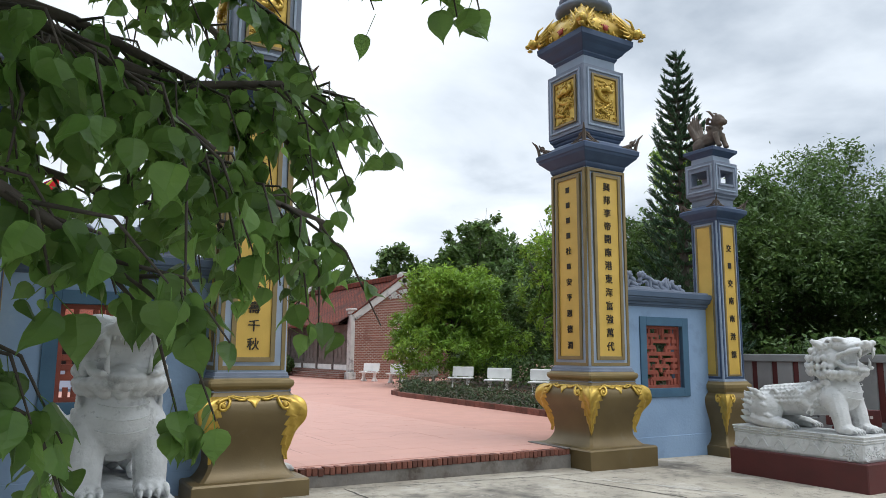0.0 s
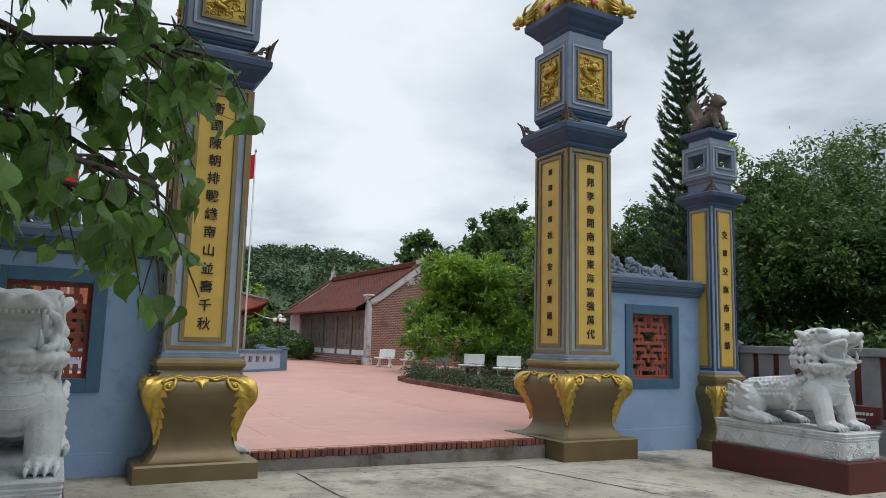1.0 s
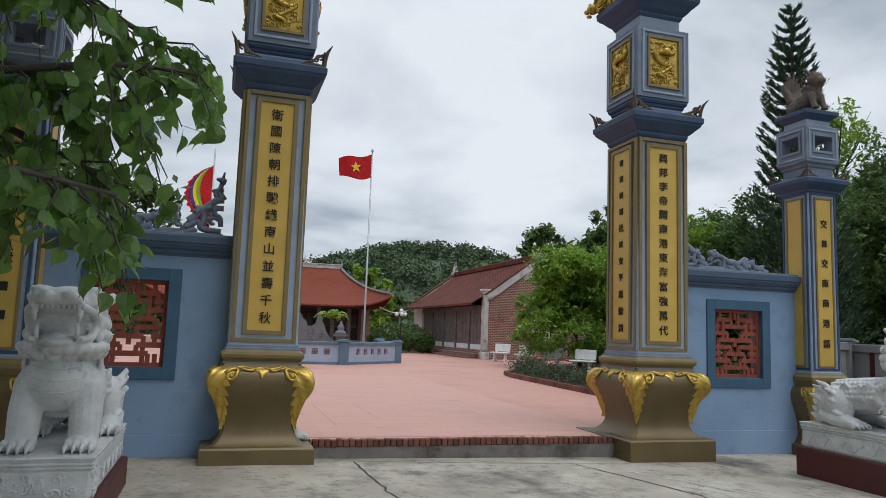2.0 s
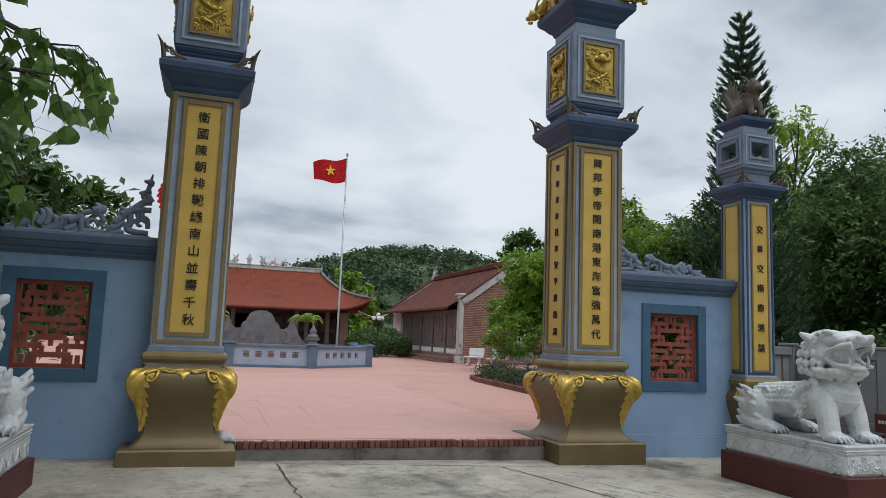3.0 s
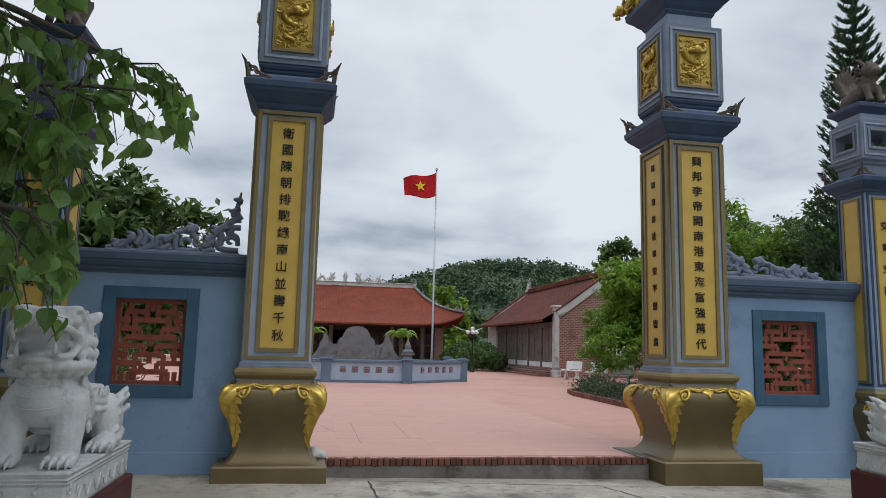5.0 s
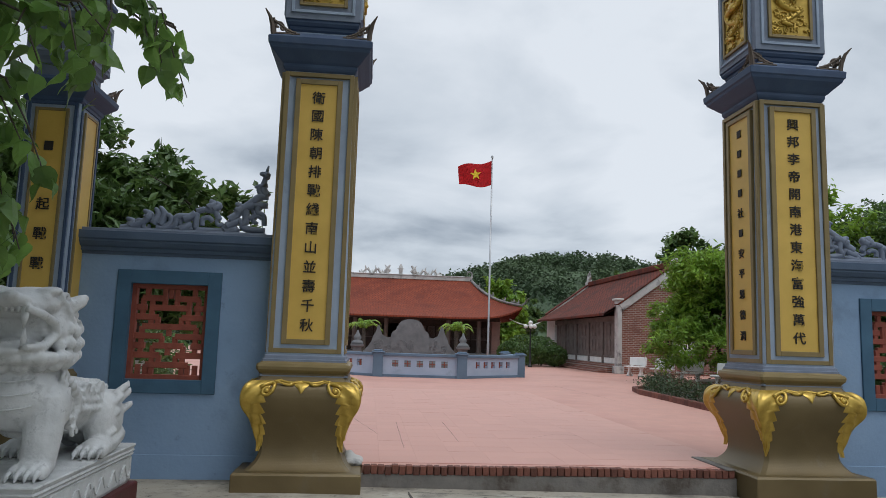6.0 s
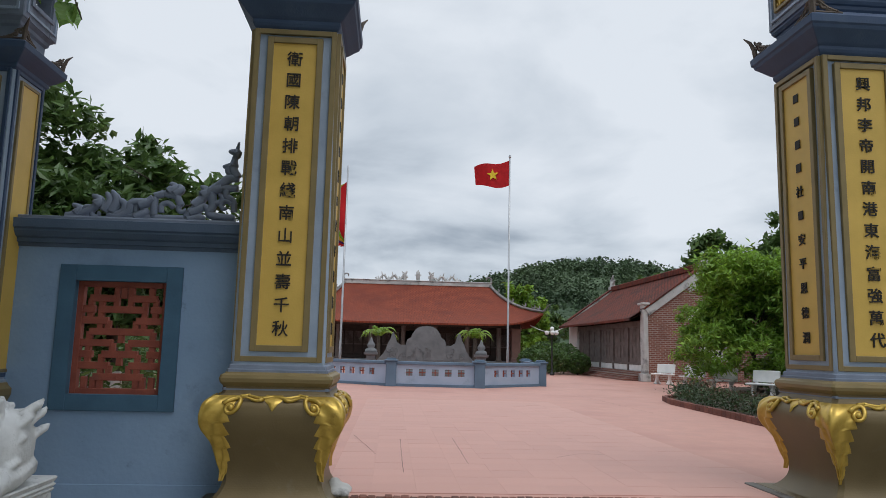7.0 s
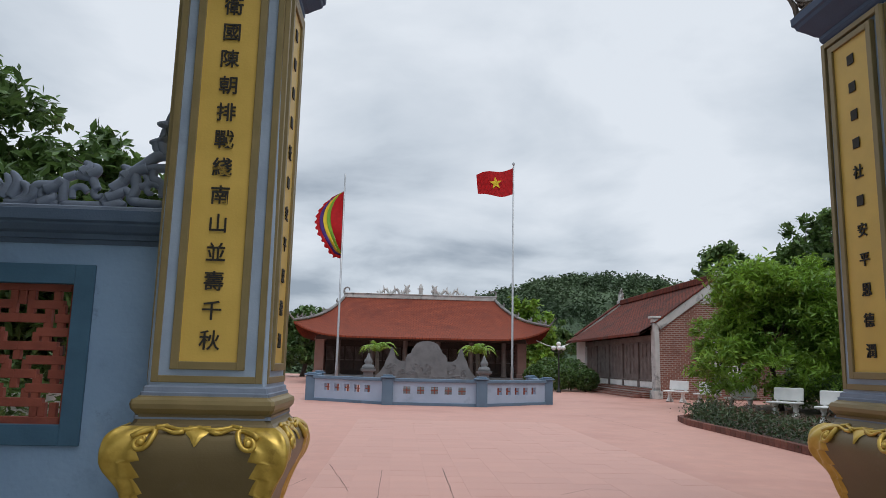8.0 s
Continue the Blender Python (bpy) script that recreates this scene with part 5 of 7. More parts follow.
def fence_run(p0, p1, posts, label):
    """Rendered fence with square posts, rails and maroon slots between flat balusters."""
    dx, dy = p1[0] - p0[0], p1[1] - p0[1]
    length = math.hypot(dx, dy)
    t = thing("fence", (p0[0], p0[1], court_z(p0[0])), label, "fence", rz=math.degrees(math.atan2(dy, dx)))
    top = 1.66
    bay = length / posts
    for i in range(posts + 1):
        x = i * bay
        p = part("post", boxes(((x - 0.11, -0.11, -0.12), (x + 0.11, 0.11, top + 0.02)), bevel=0.01), GREY_FENCE, t)
        part("post_cap", boxes(((x - 0.14, -0.14, top + 0.02), (x + 0.14, 0.14, top + 0.07)), bevel=0.012), GREY_FENCE, p)
    for i in range(posts):
        x0, x1 = i * bay + 0.11, (i + 1) * bay - 0.11
        part("rail", boxes(((x0, -0.09, top - 0.14), (x1, 0.09, top)), bevel=0.012), GREY_FENCE, t, "grey top rail")
        part("rail", boxes(((x0, -0.08, 0.45), (x1, 0.08, 0.55)), bevel=0.012), GREY_FENCE, t)
        part("fence_base", boxes(((x0, -0.07, -0.03), (x1, 0.07, 0.45))), GREY_FENCE, t)
        k = max(2, int((x1 - x0) / 0.36))
        w = (x1 - x0) / k
        for j in range(k):
            xa = x0 + j * w
            part("baluster", boxes(((xa + 0.06, -0.05, 0.55), (xa + w - 0.06, 0.05, top - 0.14)), bevel=0.006), GREY_FENCE, t)
            if j:
                part("slat", boxes(((xa - 0.058, -0.025, 0.55), (xa + 0.058, 0.025, top - 0.14)), bevel=0.004), MAROON, t, "narrow maroon slat")
    return t


fence_run((12.2, 9.4), (12.2, -6.0), 8, "grey rendered fence with maroon slats beside the forecourt")
fence_run((SMALL_R + 0.42, 8.35), (12.05, 9.3), 1, "short grey fence bay between side pillar and long fence")


def sign_bench():
    t = thing("stone_bench", (11.4, 6.62, court_z(11.4)), "maroon stone bench with pale lettering on its backrest", "bench", rz=-72)
    t.scale = (0.94, 0.94, 0.97)
    part("backrest", boxes(((-0.42, 0.10, 0.52), (0.42, 0.19, 0.80)), bevel=0.012), MAROON, t)
    part("seat", boxes(((-0.46, -0.30, 0.38), (0.46, 0.14, 0.45)), bevel=0.015), STONE_DARK, t)
    for sx in (-0.28, 0.28):
        part("leg", boxes(((sx - 0.06, -0.24, -0.02), (sx + 0.06, 0.12, 0.38)), bevel=0.012), MAROON, t)
        part("bracket", boxes(((sx - 0.05, 0.10, 0.44), (sx + 0.05, 0.17, 0.50)), bevel=0.008), MAROON, t)
    rng = np.random.default_rng(3)
    x = -0.36
    while x < 0.32:
        w = rng.uniform(0.025, 0.06)
        part("letter_bar", boxes(((x, 0.094, 0.655), (x + w, 0.101, 0.70))), WHITE_LINE, t)
        x += w + 0.014
    part("letter_bar", boxes(((-0.16, 0.094, 0.575), (0.2, 0.101, 0.6))), WHITE_LINE, t)


sign_bench()

# ---- pond parapet, screen stone, flagpoles ----


def parapet():
    t = thing("pond_parapet", (0, 0, YARD_Z), "low pale blue parapet with slate posts and square holes", "parapet")
    vs = [(0.2, 31.2), (0.42, 26.9), (2.95, 25.0), (5.80, 24.8), (8.25, 26.9), (8.5, 31.2)]
    H = 0.80
    for i, (x, y) in enumerate(vs):
        p = part("post", boxes(((x - 0.17, y - 0.17, -0.02), (x + 0.17, y + 0.17, H)), bevel=0.015), BLUE_DARK_SOFT, t, "slate blue post")
        part("post_cap", boxes(((x - 0.22, y - 0.22, H), (x + 0.22, y + 0.22, H + 0.05)), ((x - 0.15, y - 0.15, H + 0.05), (x + 0.15, y + 0.15, H + 0.10)), bevel=0.012), BLUE_DARK_SOFT, p)
    for (x0, y0), (x1, y1) in zip(vs, vs[1:]):
        L = math.hypot(x1 - x0, y1 - y0)
        m = pose((x0 + x1) / 2, (y0 + y1) / 2, 0, 0, 0, math.degrees(math.atan2(y1 - y0, x1 - x0)))
        half = L / 2 - 0.15
        n = 5
        pitch = 0.42
        holes = [(k - (n - 1) / 2) * pitch for k in range(n)]
        hz0, hz1, hw = 0.34, 0.56, 0.11
        bm = bmesh.new()
        box(bm, (-half, -0.06, 0.0), (half, 0.06, hz0), mat=m)
        box(bm, (-half, -0.06, hz1), (half, 0.06, H - 0.10), mat=m)
        edges = [-half] + [v for h in holes for v in (h - hw, h + hw)] + [half]
        for a, b in zip(edges[::2], edges[1::2]):
            box(bm, (a, -0.06, hz0), (b, 0.06, hz1), mat=m)
        panel = part("panel", bm, PARAPET_PALE, t)
        part("rail", box(bmesh.new(), (-half, -0.12, H - 0.10), (half, 0.12, H), 0.012, m), BLUE_DARK_SOFT, t, "slate blue coping rail")
        part("skirt", box(bmesh.new(), (-half, -0.09, -0.01), (half, 0.09, 0.09), 0.01, m), BLUE_DARK_SOFT, t)
        for h in holes:
            bmh = bmesh.new()
            box(bmh, (h - hw, -0.02, (hz0 + hz1) / 2 - 0.014), (h + hw, 0.02, (hz0 + hz1) / 2 + 0.014), mat=m)
            box(bmh, (h - 0.014, -0.02, hz0), (h + 0.014, 0.02, hz1), mat=m)
            part("hole_cross", bmh, RED_LATTICE, t, "small red lattice in the hole")


BLUE_DARK_SOFT = surface("slate_blue_paint", (0.105, 0.165, 0.235), (0.14, 0.21, 0.29), 2.0, 0.75, bump=0.2, stain=(0.085, 0.12, 0.155), stain_scale=1.2)
PARAPET_PALE = surface("faded_blue_paint", (0.32, 0.40, 0.52), (0.40, 0.48, 0.60), 1.5, 0.8, bump=0.2, stain=(0.25, 0.31, 0.39), stain_scale=1.0)
parapet()


def screen_stone():
    t = thing("stone_screen", (4.33, 30.6, YARD_Z), "dark grey carved stone screen with a tall rounded middle", "screen")

    def outline(pts, y0, y1):
        bm = bmesh.new()
        a = [bm.verts.new((x, y0, z)) for x, z in pts]
        b = [bm.verts.new((x, y1, z)) for x, z in pts]
        k = len(pts)
        bm.faces.new(a)
        bm.faces.new(b[::-1])
        for i in range(k):
            bm.faces.new((a[i], b[i], b[(i + 1) % k], a[(i + 1) % k]))
        bmesh.ops.recalc_face_normals(bm, faces=bm.faces)
        return bm
    mid = [(-0.80, 0.0), (0.80, 0.0), (0.80, 1.42), (0.74, 1.58), (0.60, 1.66), (0.56, 1.80)] + [(0.50 * math.cos(a), 1.84 + 0.28 * math.sin(a)) for a in np.linspace(0.1, math.pi - 0.1, 13)] + [(-0.56, 1.80), (-0.60, 1.66), (-0.74, 1.58), (-0.80, 1.42)]
    part("middle_slab", outline(mid, -0.14, 0.14), STONE_DARK, t)
    for s in (-1, 1):
        pts = [(0.74, 0.0), (1.95, 0.0), (1.95, 0.75), (1.75, 0.95), (1.62, 1.15), (1.55, 1.38), (1.45, 1.55), (1.38, 1.80), (1.32, 1.86), (1.26, 1.72), (1.18, 1.45), (1.0, 1.34), (0.74, 1.36)]
        part("wing_slab", outline([(s * x, z) for x, z in pts], -0.10, 0.10), STONE_DARK, t)
    bm = bmesh.new()
    rng = np.random.default_rng(4)
    for _ in range(50):
        c = (rng.uniform(-1.6, 1.6), rng.uniform(0.5, 1.2))
        a0 = rng.uniform(0, 6)
        yy = -0.145 if abs(c[0]) < 0.72 else -0.105
        tube(bm, [(p[0], yy, p[1]) for p in spiral(*c, 0.11, 0.03, a0, a0 + 5, 10)], 0.02, 5)
    part("carving", bm, STONE_DARK, t)
    part("foot", boxes(((-2.1, -0.3, -0.02), (2.1, 0.3, 0.35)), bevel=0.03), STONE_DARK, t)


screen_stone()


def stone_urn(x, y):
    t = thing("stone_lantern", (x, y, YARD_Z), "small grey stone post with a tiered finial", "stone lantern", "stone lanterns")
    part("pedestal", square_lathe([(0, 0.24), (0.1, 0.24), (0.12, 0.18), (0.9, 0.17), (0.95, 0.26), (1.03, 0.27)], 0.01), STONE_DARK, t)
    part("finial", round_lathe([(1.0, 0.22), (1.08, 0.24), (1.15, 0.2), (1.2, 0.11), (1.28, 0.16), (1.36, 0.13), (1.45, 0.07), (1.55, 0.04), (1.6, 0.01)], 12), STONE_DARK, t, smooth=True)


stone_urn(2.15, 29.6)
stone_urn(6.45, 29.6)


def flag_grid(name, outline_pts, material, pole, wave, n=14, y_off=0.0, label=""):
    """Cloth sheet filled between a top and a bottom edge, both given as functions of 0..1."""
    top, bot = outline_pts
    m = 8
    vs, fs = [], []
    for side in (0, 1):
        for i in range(n + 1):
            for j in range(m + 1):
                f, g = i / n, j / m
                (x0, z0), (x1, z1) = top(f), bot(f)
                yy = wave * f * math.sin(f * 7 + g * 1.5) + y_off
                vs.append((x0 + (x1 - x0) * g, yy + 0.006 * side, z0 + (z1 - z0) * g))
    k = (n + 1) * (m + 1)
    for i in range(n):
        for j in range(m):
            a = i * (m + 1) + j
            q = (a, a + 1, a + m + 2, a + m + 1)
            fs.append(q)
            fs.append(tuple(v + k for v in q[::-1]))
    return mesh_ob(name, vs, fs, material, pole, True, label)


def flagpole_national():
    x, y = 7.74, 31.1
    t = thing("flagpole", (x, y, YARD_Z), "slim steel flagpole flying a red flag with a yellow star", "flagpole")
    part("pole", round_lathe([(0, 0.06), (1.2, 0.055), (1.25, 0.045), (9.4, 0.03)], 10), STEEL, t, smooth=True)
    part("pole_tip", round_lathe([(9.4, 0.02), (9.44, 0.06), (9.52, 0.05), (9.56, 0.01)], 8), STEEL, t)
    top = lambda f: (-0.03 - 1.5 * f, 9.30 - 0.34 * f - 0.06 * math.sin(f * 6))
    bot = lambda f: (-0.03 - 1.42 * f, 8.20 - 0.12 * f - 0.10 * math.sin(f * 5))
    flag = flag_grid("flag", (top, bot), FLAG_RED, t, 0.10, label="red cloth flag")
    bm = bmesh.new()
    ring = []
    for k in range(10):
        r = 0.27 if k % 2 == 0 else 0.11
        a = math.pi / 2 + k * math.pi / 5 + 0.12
        ring.append(bm.verts.new((-0.74 + r * math.cos(a) * 0.95, 0, 8.62 + r * math.sin(a))))
    bm.faces.new(ring)
    ret = bmesh.ops.extrude_face_region(bm, geom=bm.faces[:])
    bmesh.ops.translate(bm, vec=(0, 0.15, 0), verts=[v for v in ret["geom"] if isinstance(v, bmesh.types.BMVert)])
    bmesh.ops.translate(bm, vec=(0, -0.075, 0), verts=bm.verts)
    bmesh.ops.recalc_face_normals(bm, faces=bm.faces)
    part("star", bm, FLAG_YELLOW, flag, "yellow star")


def flagpole_festival():
    x, y = 0.86, 31.1
    t = thing("flagpole", (x, y, YARD_Z), "slim flagpole with a furled five-colour festival flag", "flagpole")
    part("pole", round_lathe([(0, 0.06), (1.2, 0.055), (1.25, 0.045), (8.8, 0.03)], 10), STEEL, t, smooth=True)

    def edge(f):
        # free edge of the drooping cloth: out from the pole, down to the low corner and back
        out = 1.12 * math.sin(math.pi * min(1.0, f / 0.92) ** 0.75) * (1.0 - 0.25 * f)
        return (-0.04 - out, 8.05 - 3.25 * f ** 0.9 + 0.55 * max(0.0, f - 0.8) / 0.2)

    def band(a, b):
        def at(k, f):
            (ex, ez), (px, pz) = edge(f), (-0.03, 8.08 - 2.45 * f)
            tooth = 0.07 * (k > 0.95) * (int(f * 26) % 2)
            return (px + (ex - px) * k - tooth, pz + (ez - pz) * k - tooth * 0.5)
        return (lambda f: at(b, f)), (lambda f: at(a, f))
    flag = flag_grid("flag", band(0.46, 0.0), FLAG_RED, t, 0.12, 26, 0.0, "five-colour square festival flag")
    flag_grid("green_band", band(0.60, 0.46), FLAG_GREEN, flag, 0.12, 26)
    flag_grid("yellow_band", band(0.74, 0.60), FLAG_YELLOW, flag, 0.12, 26)
    flag_grid("purple_band", band(0.88, 0.74), FLAG_PURPLE, flag, 0.12, 26)
    flag_grid("red_fringe", band(1.0, 0.88), FLAG_RED, flag, 0.12, 52)


flagpole_national()
flagpole_festival()

# ---- temple hall ----


def temple():
    t = thing("temple_hall", (4.6, 44.0, YARD_Z), "low temple hall with a broad red-tiled hipped roof and upturned eaves", "temple")
    RX, EX, RY, EY0, EY1 = 5.0, 7.0, 6.5, -0.1, 13.1
    RZ, EZ = 5.55, 2.72

    def eave_z(u):
        return EZ + 0.75 * abs(u) ** 8

    def slope(front):
        n, m = 48, 14
        rows = []
        for j in range(m + 1):
            g = j / m
            sag = -0.36 * math.sin(math.pi * g) * 1.0
            row = []
            for i in range(n + 1):
                u = -1 + 2 * i / n
                hx = RX + (EX + 0.35 * abs(u) ** 6 - RX) * g ** 1.25
                z = RZ + (eave_z(u) - RZ) * g + sag
                y = RY + ((EY0 if front else EY1) - RY) * g
                row.append((u * hx, y, z))
            rows.append(row)
        return rows

    def hip(s):
        n, m = 24, 14
        rows = []
        for j in range(m + 1):
            g = j / m
            row = []
            for i in range(n + 1):
                v = -1 + 2 * i / n
                hx = RX + (EX + 0.35 * abs(v) ** 6 - RX) * g ** 1.25
                y0, y1 = RY + (EY0 - RY) * g, RY + (EY1 - RY) * g
                z = RZ + (eave_z(v) - RZ) * g - 0.36 * math.sin(math.pi * g)
                row.append((s * hx, (y0 + y1) / 2 + v * (y1 - y0) / 2, z))
            rows.append(row)
        return rows

    def skin(rows, thick):
        bm = bmesh.new()
        top = [[bm.verts.new(p) for p in r] for r in rows]
        low = [[bm.verts.new((p[0], p[1], p[2] - thick)) for p in r] for r in rows]
        for grid in (top, low):
            for a, b in zip(grid, grid[1:]):
                for i in range(len(a) - 1):
                    f = (a[i], a[i + 1], b[i + 1], b[i])
                    try:
                        bm.faces.new(f)
                    except ValueError:
                        pass
        a, b = top[-1], low[-1]
        for i in range(len(a) - 1):
            bm.faces.new((a[i], a[i + 1], b[i + 1], b[i]))
        bmesh.ops.recalc_face_normals(bm, faces=bm.faces)
        return bm
    for fr in (True, False):
        part("roof", skin(slope(fr), 0.10), ROOF_RED, t, "red-tiled roof slope")
    for s in (-1, 1):
        part("roof_hip", skin(hip(s), 0.10), ROOF_RED, t, "red-tiled hip")
        for front in (True, False):
            line = [(r[-1] if s > 0 else r[0]) for r in slope(front)]
            hr = part("hip_ridge", tube(bmesh.new(), [(p[0], p[1], p[2] + 0.10) for p in line] + [(line[-1][0] + s * 0.35, line[-1][1] - (0.3 if front else -0.3), line[-1][2] + 0.55)], [0.09] * 8 + [0.08] * 6 + [0.06, 0.02], 6), RIDGE_GREY, t, "grey mortared hip ridge with small finials")
            for k in (3, 7, 10, 12, 13):
                p = line[k]
                bm = tube(bmesh.new(), [(p[0], p[1], p[2] + 0.1), (p[0] + s * 0.10, p[1], p[2] + 0.28), (p[0] + s * 0.05, p[1], p[2] + 0.42)], [0.08, 0.06, 0.02], 5)
                tube(bm, [(p[0], p[1], p[2] + 0.18), (p[0] - s * 0.13, p[1], p[2] + 0.32)], [0.05, 0.02], 5)
                part("ridge_finial", bm, RIDGE_GREY, t)
    part("ridge", boxes(((-RX - 0.1, RY - 0.16, RZ - 0.06), (RX + 0.1, RY + 0.16, RZ + 0.20)), ((-RX - 0.15, RY - 0.2, RZ + 0.20), (RX + 0.15, RY + 0.2, RZ + 0.27)), bevel=0.02), OLD_PLASTER, t, "weathered grey ridge beam")
    # paired dragons, sun disc and end curls on the ridge
    bm = tube(bmesh.new(), [(0, RY, RZ + 0.25), (0, RY, RZ + 0.7), (0, RY, RZ + 1.0)], [0.13, 0.16, 0.03], 7)
    for k in range(6):
        a = k * math.pi / 3
        tube(bm, [(0, RY, RZ + 0.65), (0.24 * math.cos(a), RY, RZ + 0.65 + 0.26 * math.sin(a))], [0.07, 0.02], 5)
    part("sun_disc", bm, OLD_PLASTER, t, "pale ceramic sun disc on the ridge")
    for s in (-1, 1):
        pts = [(s * (0.75 + 0.12 * k), RY, RZ + 0.42 + 0.17 * math.sin(k * 1.05)) for k in range(19)]
        bm = tube(bmesh.new(), pts, [0.12 - 0.003 * k for k in range(19)], 6)
        tube(bm, [(s * 0.9, RY, RZ + 0.25), (s * 0.95, RY, RZ + 0.66), (s * 0.75, RY, RZ + 0.9)], [0.13, 0.14, 0.05], 6)
        tube(bm, [(s * 0.9, RY, RZ + 0.66), (s * 1.12, RY, RZ + 0.9)], [0.08, 0.02], 5)
        for k in range(2, 18, 2):
            tube(bm, [pts[k], (pts[k][0] + s * 0.08, RY, pts[k][2] + 0.27)], [0.075, 0.015], 5)
            tube(bm, [pts[k], (pts[k][0], RY, RZ + 0.2)], [0.035, 0.035], 5)
        part("ridge_dragon", bm, OLD_PLASTER, t, "pale grey ceramic dragon on the ridge")
        sp = spiral(s * (RX - 0.15), RZ + 0.45, 0.32, 0.08, math.pi * 1.5, math.pi * (1.5 + s * 1.6), 14)
        part("ridge_curl", tube(bmesh.new(), [(p[0], RY, p[1]) for p in sp], [0.08 - 0.003 * k for k in range(15)], 6), RIDGE_GREY, t)
    part("stone_floor", boxes(((-6.3, 0.9, -0.02), (6.3, 12.2, 0.52)), ((-4.6, 0.45, -0.02), (4.6, 0.9, 0.34)), ((-4.9, 0.05, -0.02), (4.9, 0.45, 0.17)), bevel=0.02), STONE_DARK, t, "grey stone platform with steps")
    part("back_wall", boxes(((-6.1, 11.6, 0.5), (6.1, 11.9, 2.9))), DARK_WOOD, t)
    for s in (-1, 1):
        xa, xb = sorted((s * 5.85, s * 6.15))
        part("side_wall", boxes(((xa, 3.2, 0.5), (xb, 11.9, 2.9))), HOUSE_BRICK_SIDE, t, "brick end wall")
        xa, xb = sorted((s * 5.75, s * 6.3))
        part("end_pier", boxes(((xa, 1.6, 0.5), (xb, 2.3, 2.75)), ((xa - 0.06, 1.54, 0.5), (xb + 0.06, 2.36, 0.75)), ((xa - 0.06, 1.54, 2.5), (xb + 0.06, 2.36, 2.62)), bevel=0.02), PINK_PLASTER, t, "pinkish plastered end pier")
    # front of plank doors behind a row of columns
    part("door_beam", boxes(((-5.85, 3.15, 2.3), (5.85, 3.4, 2.9)), bevel=0.02), DARK_WOOD, t)
    part("door_sill", boxes(((-5.85, 3.1, 0.52), (5.85, 3.4, 0.78)), bevel=0.02), DARK_WOOD, t)
    for k in range(20):
        x0 = -5.8 + 0.58 * k
        if k in (8, 9, 10, 11):
            continue
        d = part("door_leaf", boxes(((x0 + 0.015, 3.2, 0.78), (x0 + 0.565, 3.26, 2.3)), bevel=0.006), DARK_WOOD, t, "dark wooden door leaf")
        bm = bmesh.new()
        for b in range(7):
            box(bm, (x0 + 0.06 + 0.07 * b, 3.17, 1.45), (x0 + 0.09 + 0.07 * b, 3.21, 2.2))
        box(bm, (x0 + 0.05, 3.165, 1.35), (x0 + 0.53, 3.215, 1.43))
        part("door_grille", bm, OLD_WOOD, d)
    for k in range(6):
        x = -4.9 + 1.96 * k
        part("column", round_lathe([(0.52, 0.20), (0.6, 0.2), (0.62, 0.15), (2.5, 0.14), (2.75, 0.15)], 14, (x, 1.35)), COLUMN_WOOD, t, "round weathered wooden column", smooth=True)
    part("eave_beam", boxes(((-6.2, 1.2, 2.55), (6.2, 1.5, 2.78)), bevel=0.02), DARK_WOOD, t)


RIDGE_GREY = surface("sooty_ridge_mortar", (0.15, 0.145, 0.14), (0.30, 0.29, 0.28), 3, 0.9, bump=0.4, stain=(0.08, 0.078, 0.075), stain_scale=2)
PINK_PLASTER = surface("faded_pink_plaster", (0.24, 0.145, 0.12), (0.31, 0.19, 0.155), 2, 0.85, bump=0.3, stain=(0.2, 0.13, 0.11), stain_scale=1.5)
COLUMN_WOOD = surface("bleached_column_wood", (0.10, 0.08, 0.07), (0.16, 0.13, 0.11), 3, 0.7, bump=0.3)
temple()

# ---- brick side house ----


